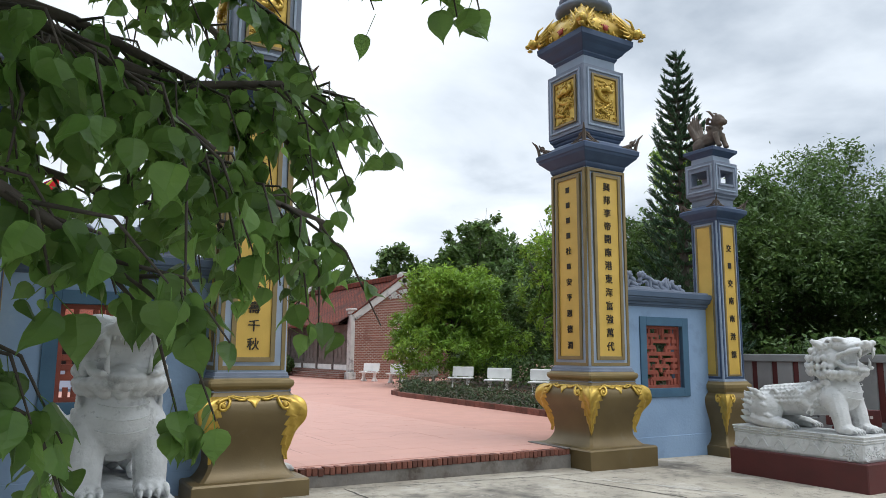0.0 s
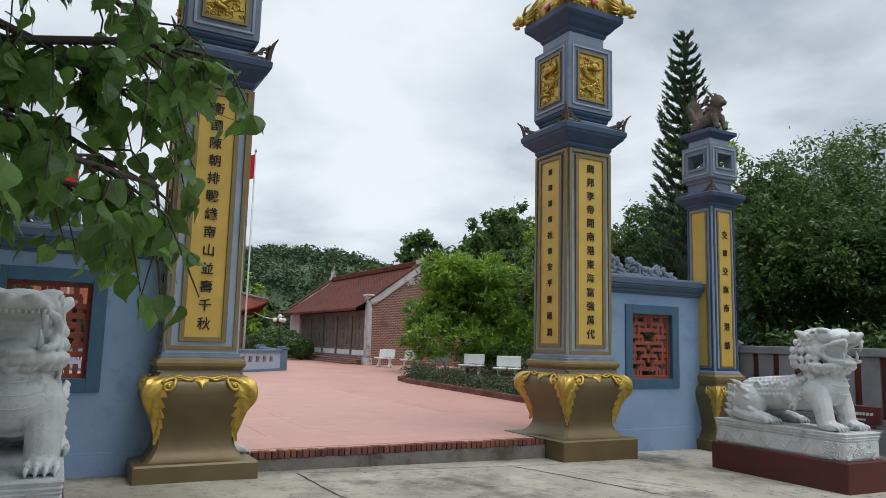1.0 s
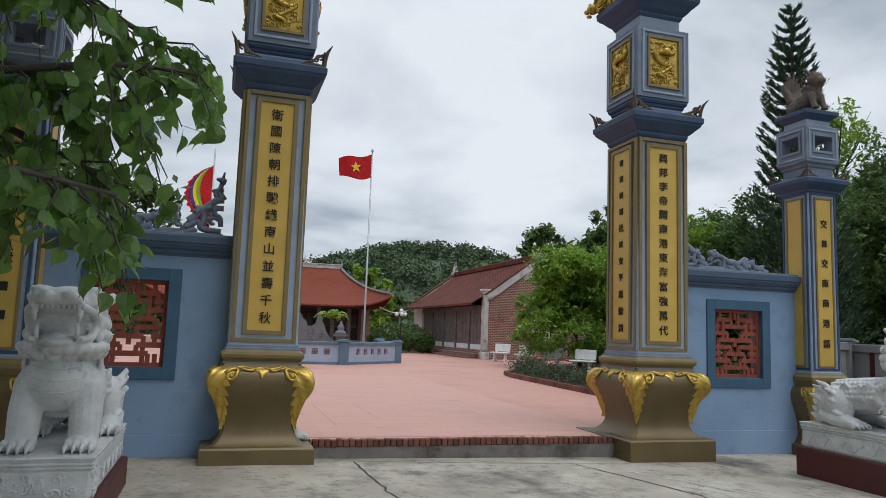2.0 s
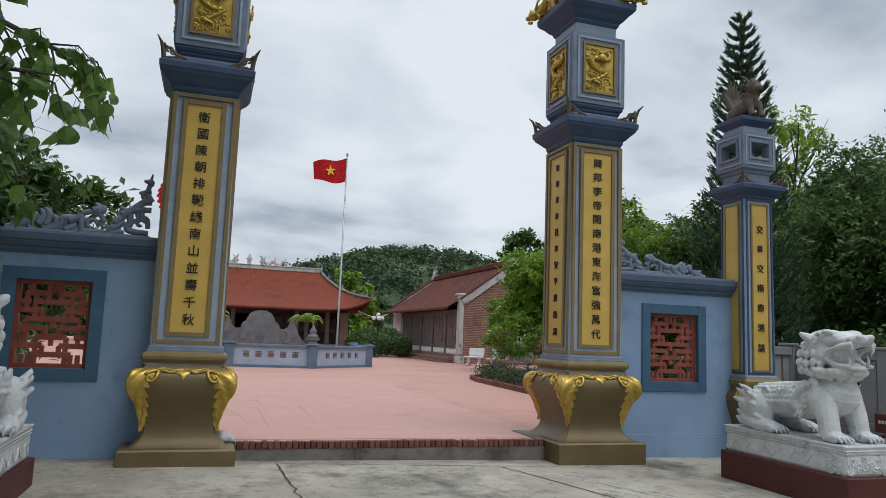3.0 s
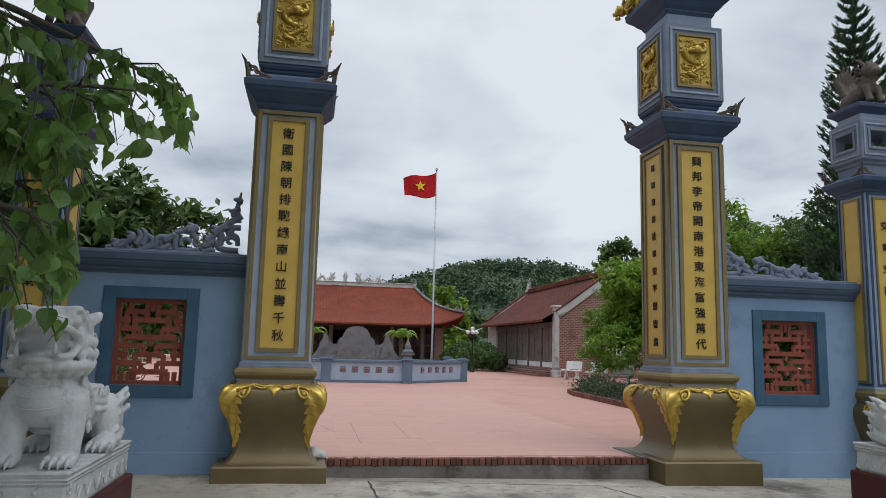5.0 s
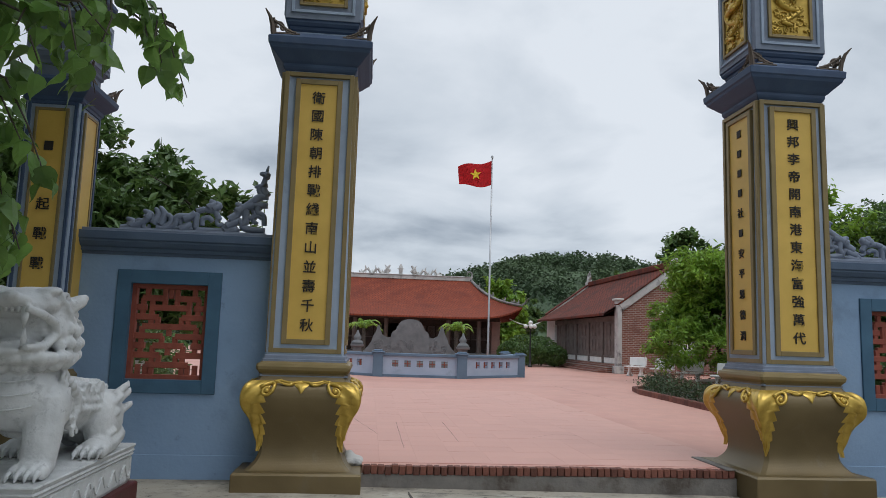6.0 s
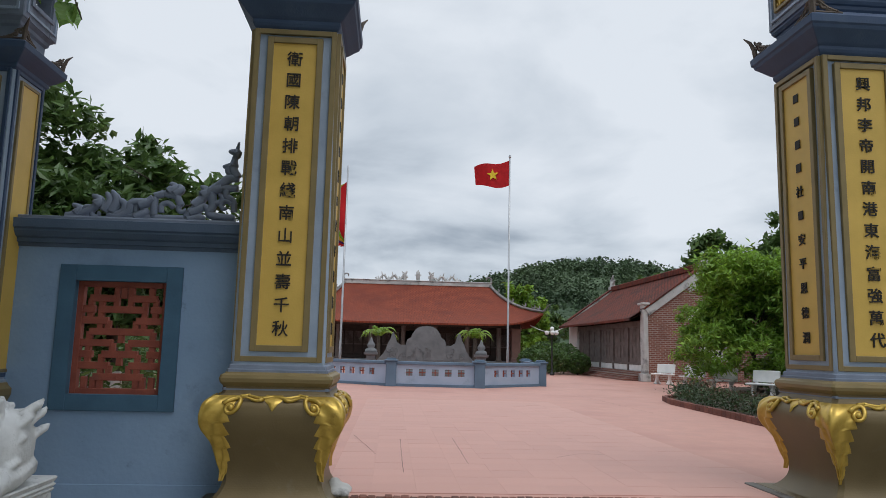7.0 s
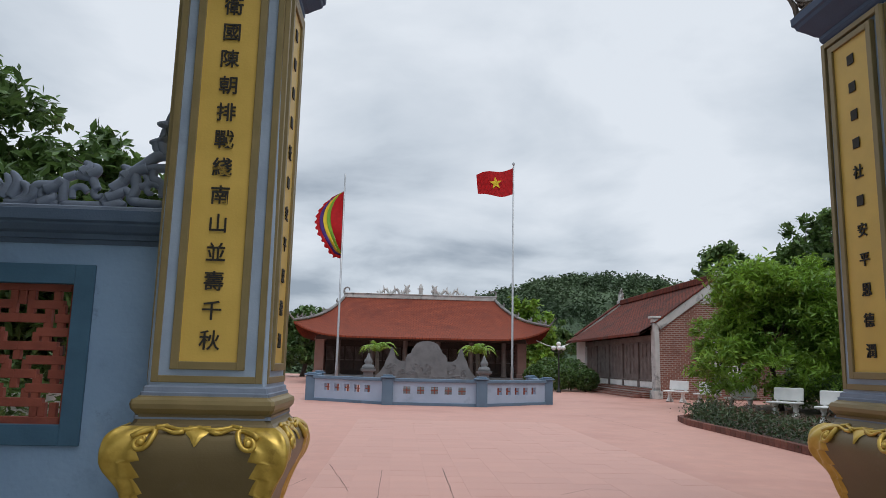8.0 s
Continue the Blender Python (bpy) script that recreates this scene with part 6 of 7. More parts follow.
def brick_house():
    X0, X1, Y0, Y1 = 14.25, 19.75, 32.7, 46.6
    t = thing("brick_house", (0, 0, YARD_Z), "old brick side house with weathered tile roof and plank doors", "house")
    cx, ez, rz = (X0 + X1) / 2, 3.05, 5.05
    # gable walls
    for y, nm in ((Y0, "gable_wall"), (Y1 - 0.3, "gable_wall")):
        bm = bmesh.new()
        sec = [(X0, -0.02), (X1, -0.02), (X1, ez), (cx, rz), (X0, ez)]
        a = [bm.verts.new((x, y, z)) for x, z in sec]
        b = [bm.verts.new((x, y + 0.3, z)) for x, z in sec]
        bm.faces.new(a)
        bm.faces.new(b[::-1])
        for i in range(5):
            bm.faces.new((a[i], b[i], b[(i + 1) % 5], a[(i + 1) % 5]))
        bmesh.ops.recalc_face_normals(bm, faces=bm.faces)
        part(nm, bm, HOUSE_BRICK, t, "red brick gable wall")
        # plastered verge bands that follow the slope, and a stucco crest at the peak
        for s in (-1, 1):
            ln = math.hypot(cx - X0, rz - ez)
            ang = math.degrees(math.atan2(rz - ez, cx - X0))
            bmv = bmesh.new()
            m = pose(cx, y + 0.15, rz + 0.22, 0, s * ang, 0) if s > 0 else pose(cx, y + 0.15, rz + 0.22, 0, -ang, 0)
            box(bmv, (-0.0 if s > 0 else -ln - 0.15, -0.24, -0.34), (ln + 0.15 if s > 0 else 0.0, 0.24, 0.0), 0.02, m)
            part("verge", bmv, OLD_PLASTER, t, "stained white plaster verge")
            bmc = bmesh.new()
            box(bmc, (-0.0 if s > 0 else -ln - 0.2, -0.28, 0.0), (ln + 0.2 if s > 0 else 0.0, 0.28, 0.07), 0.02, m)
            part("verge_cap", bmc, ROOF_OLD, t, "dark tiled verge cap")
        part("peak_block", boxes(((cx - 0.2, y - 0.1, rz + 0.1), (cx + 0.2, y + 0.4, rz + 0.36)), ((cx - 0.12, y - 0.08, rz + 0.36), (cx + 0.12, y + 0.38, rz + 0.44)), bevel=0.02), OLD_PLASTER, t)
    rng = np.random.default_rng(6)
    bm = bmesh.new()
    for _ in range(46):
        u = rng.uniform(-1, 1)
        zz = rz - 0.42 - 0.42 * rng.uniform(0, 1) * (1 - 0.5 * abs(u)) - 0.36 * abs(u) * 0.9
        a0 = rng.uniform(0, 6)
        tube(bm, [(p[0], Y0 - 0.03, p[1]) for p in spiral(cx + u * 0.85, zz, 0.09, 0.02, a0, a0 + 5, 9)], 0.03, 5)
    part("stucco_relief", bm, OLD_PLASTER, t, "white stucco scroll relief under the peak")
    # lattice window in the gable
    wx, wz = 17.25, 1.75
    part("window_frame", boxes(((wx - 0.62, Y0 - 0.04, wz - 0.82), (wx - 0.5, Y0 + 0.05, wz + 0.82)), ((wx + 0.5, Y0 - 0.04, wz - 0.82), (wx + 0.62, Y0 + 0.05, wz + 0.82)), ((wx - 0.5, Y0 - 0.04, wz + 0.7), (wx + 0.5, Y0 + 0.05, wz + 0.82)), ((wx - 0.5, Y0 - 0.04, wz - 0.82), (wx + 0.5, Y0 + 0.05, wz - 0.7)), bevel=0.01), OLD_PLASTER, t)
    # flat sheet over the bricks, its dark colour standing for the unlit room
    part("window_dark", boxes(((wx - 0.5, Y0 - 0.012, wz - 0.7), (wx + 0.5, Y0 + 0.02, wz + 0.7))), INTERIOR_SHADE, t)
    for k in range(5):
        part("window_bar", boxes(((wx - 0.5 + 0.2 * k + 0.06, Y0 - 0.03, wz - 0.7), (wx - 0.5 + 0.2 * k + 0.12, Y0 + 0.0, wz + 0.7))), WHITE, t)
        part("window_bar", boxes(((wx - 0.5, Y0 - 0.034, wz - 0.62 + 0.28 * k), (wx + 0.5, Y0 - 0.004, wz - 0.56 + 0.28 * k))), WHITE, t)
    # corner pier
    part("corner_pier", boxes(((X0 - 0.18, Y0 - 0.06, -0.02), (X0 + 0.03, Y0 + 0.42, 3.38)), ((X0 - 0.28, Y0 - 0.12, 3.38), (X0 + 0.10, Y0 + 0.46, 3.48)), ((X0 - 0.28, Y0 - 0.12, 0.0), (X0 + 0.10, Y0 + 0.46, 0.35)), bevel=0.02), OLD_PLASTER, t, "stained plaster corner pier")
    # roof
    for s, nm in ((-1, "roof"), (1, "roof")):
        bm = bmesh.new()
        rows = []
        xe = X0 - 0.75 if s < 0 else X1 + 0.75
        for j in range(13):
            g = j / 12
            x = cx + (xe - cx) * g
            z = rz + 0.12 + (ez - 0.38 - rz) * g - 0.10 * math.sin(math.pi * g)
            rows.append([(x, Y0 + 0.2 + (Y1 - Y0 - 0.4) * i / 20, z) for i in range(21)])
        top = [[bm.verts.new(p) for p in r] for r in rows]
        low = [[bm.verts.new((p[0], p[1], p[2] - 0.12)) for p in r] for r in rows]
        for grid in (top, low):
            for a, b in zip(grid, grid[1:]):
                for i in range(20):
                    bm.faces.new((a[i], a[i + 1], b[i + 1], b[i]))
        for i in range(20):
            bm.faces.new((top[-1][i], top[-1][i + 1], low[-1][i + 1], low[-1][i]))
        bmesh.ops.recalc_face_normals(bm, faces=bm.faces)
        part(nm, bm, ROOF_OLD, t, "weathered red tile roof slope")
    part("ridge", boxes(((cx - 0.16, Y0, rz + 0.05), (cx + 0.16, Y1, rz + 0.36)), bevel=0.04), ROOF_OLD, t, "mossy ridge")
    bm = bmesh.new()
    for yy in (Y1 - 0.2,):
        tube(bm, [(cx, yy, rz + 0.3), (cx, yy + 0.1, rz + 0.8), (cx, yy - 0.1, rz + 1.1)], [0.2, 0.14, 0.03], 6)
        tube(bm, [(cx, yy, rz + 0.5), (cx, yy - 0.5, rz + 0.75)], [0.12, 0.03], 5)
    part("ridge_finial", bm, OLD_PLASTER, t)
    # long side towards the yard
    part("brick_base", boxes(((X0 - 0.15, Y0 + 0.42, -0.02), (X0 + 0.45, Y1, 0.42)), ((X0 - 0.5, Y0 + 0.6, -0.02), (X0 - 0.15, Y1 - 0.6, 0.26)), ((X0 - 0.85, Y0 + 0.8, -0.02), (X0 - 0.5, Y1 - 0.8, 0.12)), bevel=0.01), HOUSE_BRICK_SIDE, t, "red brick base with steps")
    part("end_panel", boxes(((X0 - 0.05, Y1 - 2.0, 0.42), (X0 + 0.25, Y1, 2.75)), bevel=0.01), WHITE, t, "white limewashed wall panel")
    part("rear_wall", boxes(((X1 - 0.3, Y0 + 0.3, -0.02), (X1, Y1 - 0.3, ez))), HOUSE_BRICK_SIDE, t)
    part("wood_beam", boxes(((X0 - 0.02, Y0 + 0.42, 2.45), (X0 + 0.25, Y1 - 2.0, 2.72)), bevel=0.02), OLD_WOOD, t)
    # sheet behind the doors, coloured dark as the shade indoors
    part("inner_dark", boxes(((X0 + 0.28, Y0 + 0.42, 0.42), (X0 + 0.32, Y1 - 2.0, 2.5))), INTERIOR_SHADE, t)
    bays = 5
    by = (Y1 - 2.0 - Y0 - 0.42) / bays
    for b in range(bays):
        ya = Y0 + 0.42 + b * by
        part("sill_panel", boxes(((X0 + 0.03, ya + 0.12, 0.43), (X0 + 0.12, ya + by - 0.12, 0.70)), bevel=0.01), WHITE, t, "white panel under the doors")
        part("door_post", boxes(((X0 - 0.02, ya - 0.09, 0.42), (X0 + 0.18, ya + 0.09, 2.5)), bevel=0.015), OLD_WOOD, t)
        part("door_rail", boxes(((X0 + 0.0, ya + 0.09, 0.71), (X0 + 0.14, ya + by - 0.09, 0.80)), bevel=0.01), OLD_WOOD, t)
        k = 4
        w = (by - 0.2) / k
        for q in range(k):
            y0 = ya + 0.1 + q * w
            d = part("door_leaf", boxes(((X0 + 0.06, y0 + 0.01, 0.80), (X0 + 0.12, y0 + w - 0.01, 2.45)), bevel=0.006), OLD_WOOD, t, "grey weathered plank door leaf")
            part("door_panel", boxes(((X0 + 0.035, y0 + 0.08, 1.0), (X0 + 0.065, y0 + w - 0.08, 1.6)), ((X0 + 0.035, y0 + 0.08, 1.75), (X0 + 0.065, y0 + w - 0.08, 2.35)), bevel=0.006), OLD_WOOD, d)


brick_house()


def wire():
    pts = []
    for i in range(21):
        f = i / 20
        pts.append((11.4 + 2.9 * f, 45.0 + 1.0 * f, 2.95 + 0.35 * f - 0.5 * math.sin(math.pi * f)))
    ob = part("cable", tube(bmesh.new(), pts, 0.03, 5), WHITE)
    tagged(ob, "slack pale cable slung from temple to brick house", "cable")


wire()

# ---- benches, lamps, flower bed ----


def white_bench(x, y, rz):
    t = thing("white_bench", (x, y, YARD_Z), "white concrete garden bench beside the flower bed", "bench", "white garden benches", rz=rz)
    bm = boxes(((-0.42, 0.16, 0.46), (0.42, 0.22, 0.82)), bevel=0.02)
    bmesh.ops.rotate(bm, verts=bm.verts, cent=(0, 0.2, 0.45), matrix=Matrix.Rotation(radians(-8), 3, "X"))
    part("backrest", bm, WHITE, t)
    part("seat", boxes(((-0.45, -0.22, 0.38), (0.45, 0.18, 0.44)), bevel=0.02), WHITE, t)
    for sx in (-0.29, 0.29):
        bm = bmesh.new()
        tube(bm, [(sx, 0.12, 0.0), (sx, 0.04, 0.14), (sx, 0.0, 0.28), (sx, 0.02, 0.39)], [0.09, 0.055, 0.06, 0.10], 8)
        tube(bm, [(sx, -0.14, 0.0), (sx, -0.06, 0.14), (sx, -0.02, 0.28)], [0.08, 0.05, 0.05], 8)
        part("leg", bm, WHITE, t)
        part("bracket", boxes(((sx - 0.04, 0.15, 0.40), (sx + 0.04, 0.21, 0.52))), WHITE, t)
    return t


BENCHES = [(14.05, 30.4, -55), (14.2, 27.9, -52), (13.8, 24.6, -50), (14.0, 22.4, -56), (13.9, 19.9, -48), (14.2, 17.9, -46)]
first_bench = white_bench(*BENCHES[0])
for bx, by_, brz in BENCHES[1:]:
    copy_thing(first_bench, pose(bx, by_, YARD_Z, 0, 0, brz))


def lamp_post(x, y, h):
    t = thing("lamp_post", (x, y, YARD_Z), "black iron lamp post with white globes", "lamp post", "garden lamp posts")
    part("post", round_lathe([(0, 0.12), (0.08, 0.12), (0.12, 0.07), (0.3, 0.045), (h - 0.3, 0.035), (h - 0.2, 0.06), (h, 0.03)], 10), BLACK_IRON, t, smooth=True)
    for k in range(3):
        a = k * 2 * math.pi / 3 + 0.4
        dx, dy = 0.28 * math.cos(a), 0.28 * math.sin(a)
        arm = part("arm", tube(bmesh.new(), [(0, 0, h - 0.25), (dx * 0.6, dy * 0.6, h - 0.32), (dx, dy, h - 0.2)], 0.018, 5), BLACK_IRON, t)
        bm = bmesh.new()
        ellipsoid(bm, (dx, dy, h - 0.08), (0.12, 0.12, 0.12), sub=2)
        part("globe", bm, GLASS_WHITE, t, "white glass globe", smooth=True)
    bm = bmesh.new()
    ellipsoid(bm, (0, 0, h + 0.12), (0.12, 0.12, 0.12), sub=2)
    part("globe", bm, GLASS_WHITE, t, "white glass globe", smooth=True)


lamp_post(11.2, 38.2, 2.25)
lamp_post(14.75, 28.6, 2.75)

# flower bed: soil sheet with a low brick kerb
bed = [(9.45, 9.0), (9.5, 11.9), (9.62, 13.5), (9.8, 16.5), (9.95, 19.2), (10.25, 20.5), (11.2, 21.7), (13.4, 24.9), (15.8, 28.2), (22.0, 32.2), (40, 32.2), (40, 9.0)]
bm = bmesh.new()
lo = [bm.verts.new((x, y, YARD_Z - 0.05)) for x, y in bed]
hi = [bm.verts.new((x, y, YARD_Z + 0.05)) for x, y in bed]
bm.faces.new(hi)
for i in range(len(bed)):
    j = (i + 1) % len(bed)
    bm.faces.new((lo[i], lo[j], hi[j], hi[i]))
bmesh.ops.recalc_face_normals(bm, faces=bm.faces)
bed_ob = tagged(part("flower_bed", bm, SOIL), "dark soil flower bed with a low brick kerb", "flower bed", kind="structure")
line = bed[:8]
for (x0, y0), (x1, y1) in zip(line, line[1:]):
    L = math.hypot(x1 - x0, y1 - y0)
    ang = math.degrees(math.atan2(y1 - y0, x1 - x0))
    k = max(1, round(L / 0.24))
    for i in range(k):
        f = (i + 0.5) / k
        ob = part("brick", boxes(((-L / k / 2 + 0.005, -0.06, 0.0), (L / k / 2 - 0.005, 0.06, 0.14)), bevel=0.006), STEP_BRICK, bed_ob)
        ob.matrix_basis = pose(x0 + (x1 - x0) * f, y0 + (y1 - y0) * f, YARD_Z - 0.01, 0, 0, ang)


LEAF_DRY = surface("dry_reddish_leaf", (0.085, 0.055, 0.035), (0.15, 0.085, 0.05), 2, 0.7, bump=0.0, spread=0.4, translucent=0.2)


def shrub_row(name, pts, h, wdt, count, leaf, size, label, seed):
    rng = np.random.default_rng(seed)
    P = []
    for (x0, y0), (x1, y1) in zip(pts, pts[1:]):
        L = math.hypot(x1 - x0, y1 - y0)
        k = int(count * L)
        f = rng.uniform(0, 1, k)
        hh = h * (0.55 + 0.45 * np.abs(np.sin(f * L * 2.3 + seed)) * rng.uniform(0.6, 1.1, k))
        P.append(np.stack([x0 + (x1 - x0) * f + rng.normal(0, wdt / 2.4, k), y0 + (y1 - y0) * f + rng.normal(0, wdt / 2.4, k), YARD_Z + 0.04 + hh * rng.uniform(0.05, 1, k) ** 0.7], 1))
    v, f = leaf_cloud(np.concatenate(P), size[0], size[1], rng, -0.3)
    ob = tagged(mesh_ob(name, v, f, leaf), label, "hedge", kind="stuff")
    return ob


shrub_row("low_hedge", [(9.95, 12.0), (10.1, 14.0), (10.25, 16.8), (10.45, 19.4), (10.9, 20.7), (12.2, 22.4)], 0.5, 0.5, 420, LEAF_HEDGE, (0.10, 0.035), "low untrimmed hedge along the flower bed kerb", 31)
shrub_row("dry_shrubs", [(10.3, 12.5), (10.6, 17.0), (10.9, 19.9), (12.0, 21.6)], 0.6, 0.7, 150, LEAF_DRY, (0.10, 0.03), "thin reddish dry shrubs in the flower bed", 35)
shrub_row("undergrowth", [(15.8, 14.0), (16.0, 17.0), (16.1, 20.0), (16.0, 24.0), (16.6, 27.0)], 1.3, 1.1, 700, LEAF_DARK, (0.14, 0.06), "dark undergrowth beneath the garden trees", 32)

# ---- trees ----


def auto_tree(x, y, z0, w, d, c0, c1, n, count, leaf, size, r, label, seed, extra=(), **kw):
    rng = np.random.default_rng(seed + 500)
    return tree(x, y, z0, random_blobs(rng, w, d, c0, c1, n) + list(extra), count, leaf, size, r, label, seed, **kw)


auto_tree(15.2, 24.8, YARD_Z, 5.4, 5.2, 0.45, 5.1, 22, 34000, LEAF_MID, (0.24, 0.065), 0.09, "bright green leafy mango tree in the flower bed", 41, extra=[(-1.9, -0.9, 1.5, 0.9, 1.0, 0.8), (-1.5, 0.6, 1.3, 1.0, 1.0, 0.9), (-0.6, -1.6, 1.3, 1.0, 0.9, 0.8), (0.8, -1.7, 1.4, 1.0, 0.9, 0.9), (1.9, -0.9, 1.6, 1.0, 1.0, 0.9)])
auto_tree(17.6, 20.6, YARD_Z, 5.4, 5.2, 0.7, 5.8, 16, 28000, LEAF_DARK, (0.19, 0.07), 0.10, "dark green round-crowned garden tree", 42)
auto_tree(18.6, 16.6, YARD_Z, 5.4, 5.2, 0.7, 5.6, 14, 20000, LEAF_DARK, (0.2, 0.08), 0.11, "dark green round-crowned garden tree", 43)
auto_tree(19.6, 25.5, YARD_Z, 5.4, 5.4, 0.7, 5.6, 12, 14000, LEAF_DARK, (0.22, 0.09), 0.11, "leafy garden tree before the brick house", 44)
# woods beside the fence
for i, (x, y, w, h) in enumerate([(15.4, 10.6, 4.6, 6.0), (18.0, 12.0, 5.4, 6.9), (17.2, 7.6, 5.0, 6.1), (20.6, 8.6, 5.6, 7.2), (22.6, 13.0, 6.4, 8.2), (14.4, 14.0, 4.4, 5.6), (20.5, 4.6, 5.6, 6.6), (17.0, 3.6, 5.0, 5.6), (24.5, 5.0, 6.5, 8.0), (19.5, 16.5, 6, 7.2)]):
    auto_tree(x, y, 0, w, w, 0.4, h, 17, 34000, LEAF_DARK, (0.14, 0.058), 0.13, "dense broad-leaved tree behind the fence", 60 + i, group="trees behind the fence")
shrub_row("fence_thicket", [(13.7, 9.5), (13.7, 6.0), (13.7, 2.0), (13.7, -4.0)], 1.8, 0.75, 1300, LEAF_DARK, (0.16, 0.07), "dark thicket behind the fence", 33)
shrub_row("garden_hedge", [(-1.25, 9.4), (-1.4, 12.0), (-2.0, 15.0), (-3.0, 19.0)], 1.35, 1.0, 900, LEAF_DARK, (0.15, 0.06), "dark garden hedge behind the gate wall", 36)
copy_thing(first_bench, pose(-1.0, 11.6, YARD_Z, 0, 0, 40))
# sparse, pale tree with upright shoots behind the wall
auto_tree(12.2, 14.6, YARD_Z, 2.9, 2.9, 1.2, 5.6, 13, 4200, LEAF_MID, (0.16, 0.06), 0.08, "sparse young tree with upright shoots", 81, droop=-0.3)
auto_tree(16.2, 13.6, 0, 3.2, 3.2, 3.5, 8.2, 12, 3600, LEAF_MID, (0.18, 0.06), 0.09, "sparse tall tree with upright shoots", 82, droop=-0.4)
# tree behind the gate wall
auto_tree(-2.9, 12.6, YARD_Z, 4.8, 4.6, 0.8, 5.0, 16, 24000, LEAF_DARK, (0.21, 0.085), 0.12, "dense green tree behind the gate wall", 46)
auto_tree(-1.1, 12.5, YARD_Z, 3.9, 3.4, 0.8, 4.75, 16, 17000, LEAF_DARK, (0.21, 0.085), 0.10, "dense green tree behind the gate wall", 47)
auto_tree(-6.2, 11.5, YARD_Z, 5.5, 5.0, 0.8, 6.0, 14, 14000, LEAF_DARK, (0.22, 0.09), 0.13, "dense green tree behind the gate wall", 48)
# taller trees between the houses and the hill
for i, (x, y, w, h, lf) in enumerate([(14.3, 62, 6, 6.8, LEAF_MID), (25, 47, 7, 9.2, LEAF_DARK), (29, 45, 7.5, 12.0, LEAF_DARK), (34, 50, 9, 13.5, LEAF_DARK), (40, 60, 11, 15.0, LEAF_DARK), (20.5, 56, 7, 5.8, LEAF_DARK), (17, 70, 8, 6.0, LEAF_DARK), (9, 74, 8, 6.2, LEAF_DARK), (-4.5, 62, 7, 6.0, LEAF_DARK), (-9, 58, 8, 6.5, LEAF_DARK), (26, 64, 9, 6.8, LEAF_DARK), (30, 34, 7, 8.5, LEAF_DARK), (25, 36, 6, 7.0, LEAF_MID), (22.5, 30.5, 5, 6.0, LEAF_DARK), (36, 40, 8, 10, LEAF_DARK), (27, 46.5, 7, 8.6, LEAF_DARK), (22.5, 51, 7, 7.2, LEAF_DARK), (31.5, 44, 8, 10.6, LEAF_DARK)]):
    auto_tree(x, y, YARD_Z, w, w, 0.5, h, 13, 7500, lf, (0.5, 0.24), 0.18, "broad-leaved tree behind the temple buildings", 100 + i, group="trees behind the buildings")


def round_bush(x, y, r, seed):
    rng = np.random.default_rng(seed)
    t = thing("clipped_bush", (x, y, YARD_Z), "clipped round green bush beside the path", "bush", "clipped bushes")
    part("stem", tube(bmesh.new(), [(0, 0, 0), (0, 0, r)], 0.05, 6), BARK, t)
    d = rng.normal(0, 1, (1500, 3))
    d /= np.linalg.norm(d, axis=1)[:, None]
    p = d * np.array([r, r, r * 0.8]) * rng.uniform(0.85, 1.02, (1500, 1)) + np.array([0, 0, r * 0.9])
    v, f = leaf_cloud(p, 0.16, 0.1, rng)
    mesh_ob("crown", v, f, LEAF_DARK, t)


for i, (x, y, r) in enumerate([(11.6, 40.0, 0.85), (12.6, 41.5, 1.0), (11.9, 43.0, 1.05), (12.9, 39.6, 0.7), (10.9, 42, 0.8)]):
    round_bush(x, y, r, 130 + i)


def palm(x, y, seed):
    """Short potted palm with arching feathered fronds."""
    rng = np.random.default_rng(seed)
    t = thing("small_palm", (x, y, YARD_Z), "short green palm with arching fronds before the temple", "palm", "small palms")
    part("trunk", tube(bmesh.new(), [(0, 0, 0), (0.02, 0, 0.8), (0, 0, 1.75)], [0.13, 0.10, 0.08], 8), BARK, t)
    for k in range(15):
        a = k * 2.4
        el = rng.uniform(0.65, 1.35)
        vs, fs = [], []
        L = rng.uniform(0.8, 1.05)
        pts = []
        for i in range(13):
            f = i / 12
            r = L * f * math.cos(el) * (1 + 0.25 * f)
            z = 1.7 + L * f * math.sin(el) - 0.55 * f ** 3
            pts.append(Vector((r * math.cos(a), r * math.sin(a), z)))
        side = Vector((-math.sin(a), math.cos(a), 0))
        for i in range(1, 13):
            for s in (-1, 1):
                p, q = pts[i - 1], pts[i]
                tip = q + side * s * 0.26 * math.sin(math.pi * (0.15 + 0.8 * i / 13)) + (q - p) * 1.6 - Vector((0, 0, 0.10))
                n = len(vs)
                vs += [tuple(p), tuple(q), tuple(tip)]
                fs.append((n, n + 1, n + 2))
        mesh_ob("frond", vs, fs, LEAF_MID, t)


palm(2.35, 33.2, 1)
palm(6.6, 33.2, 2)


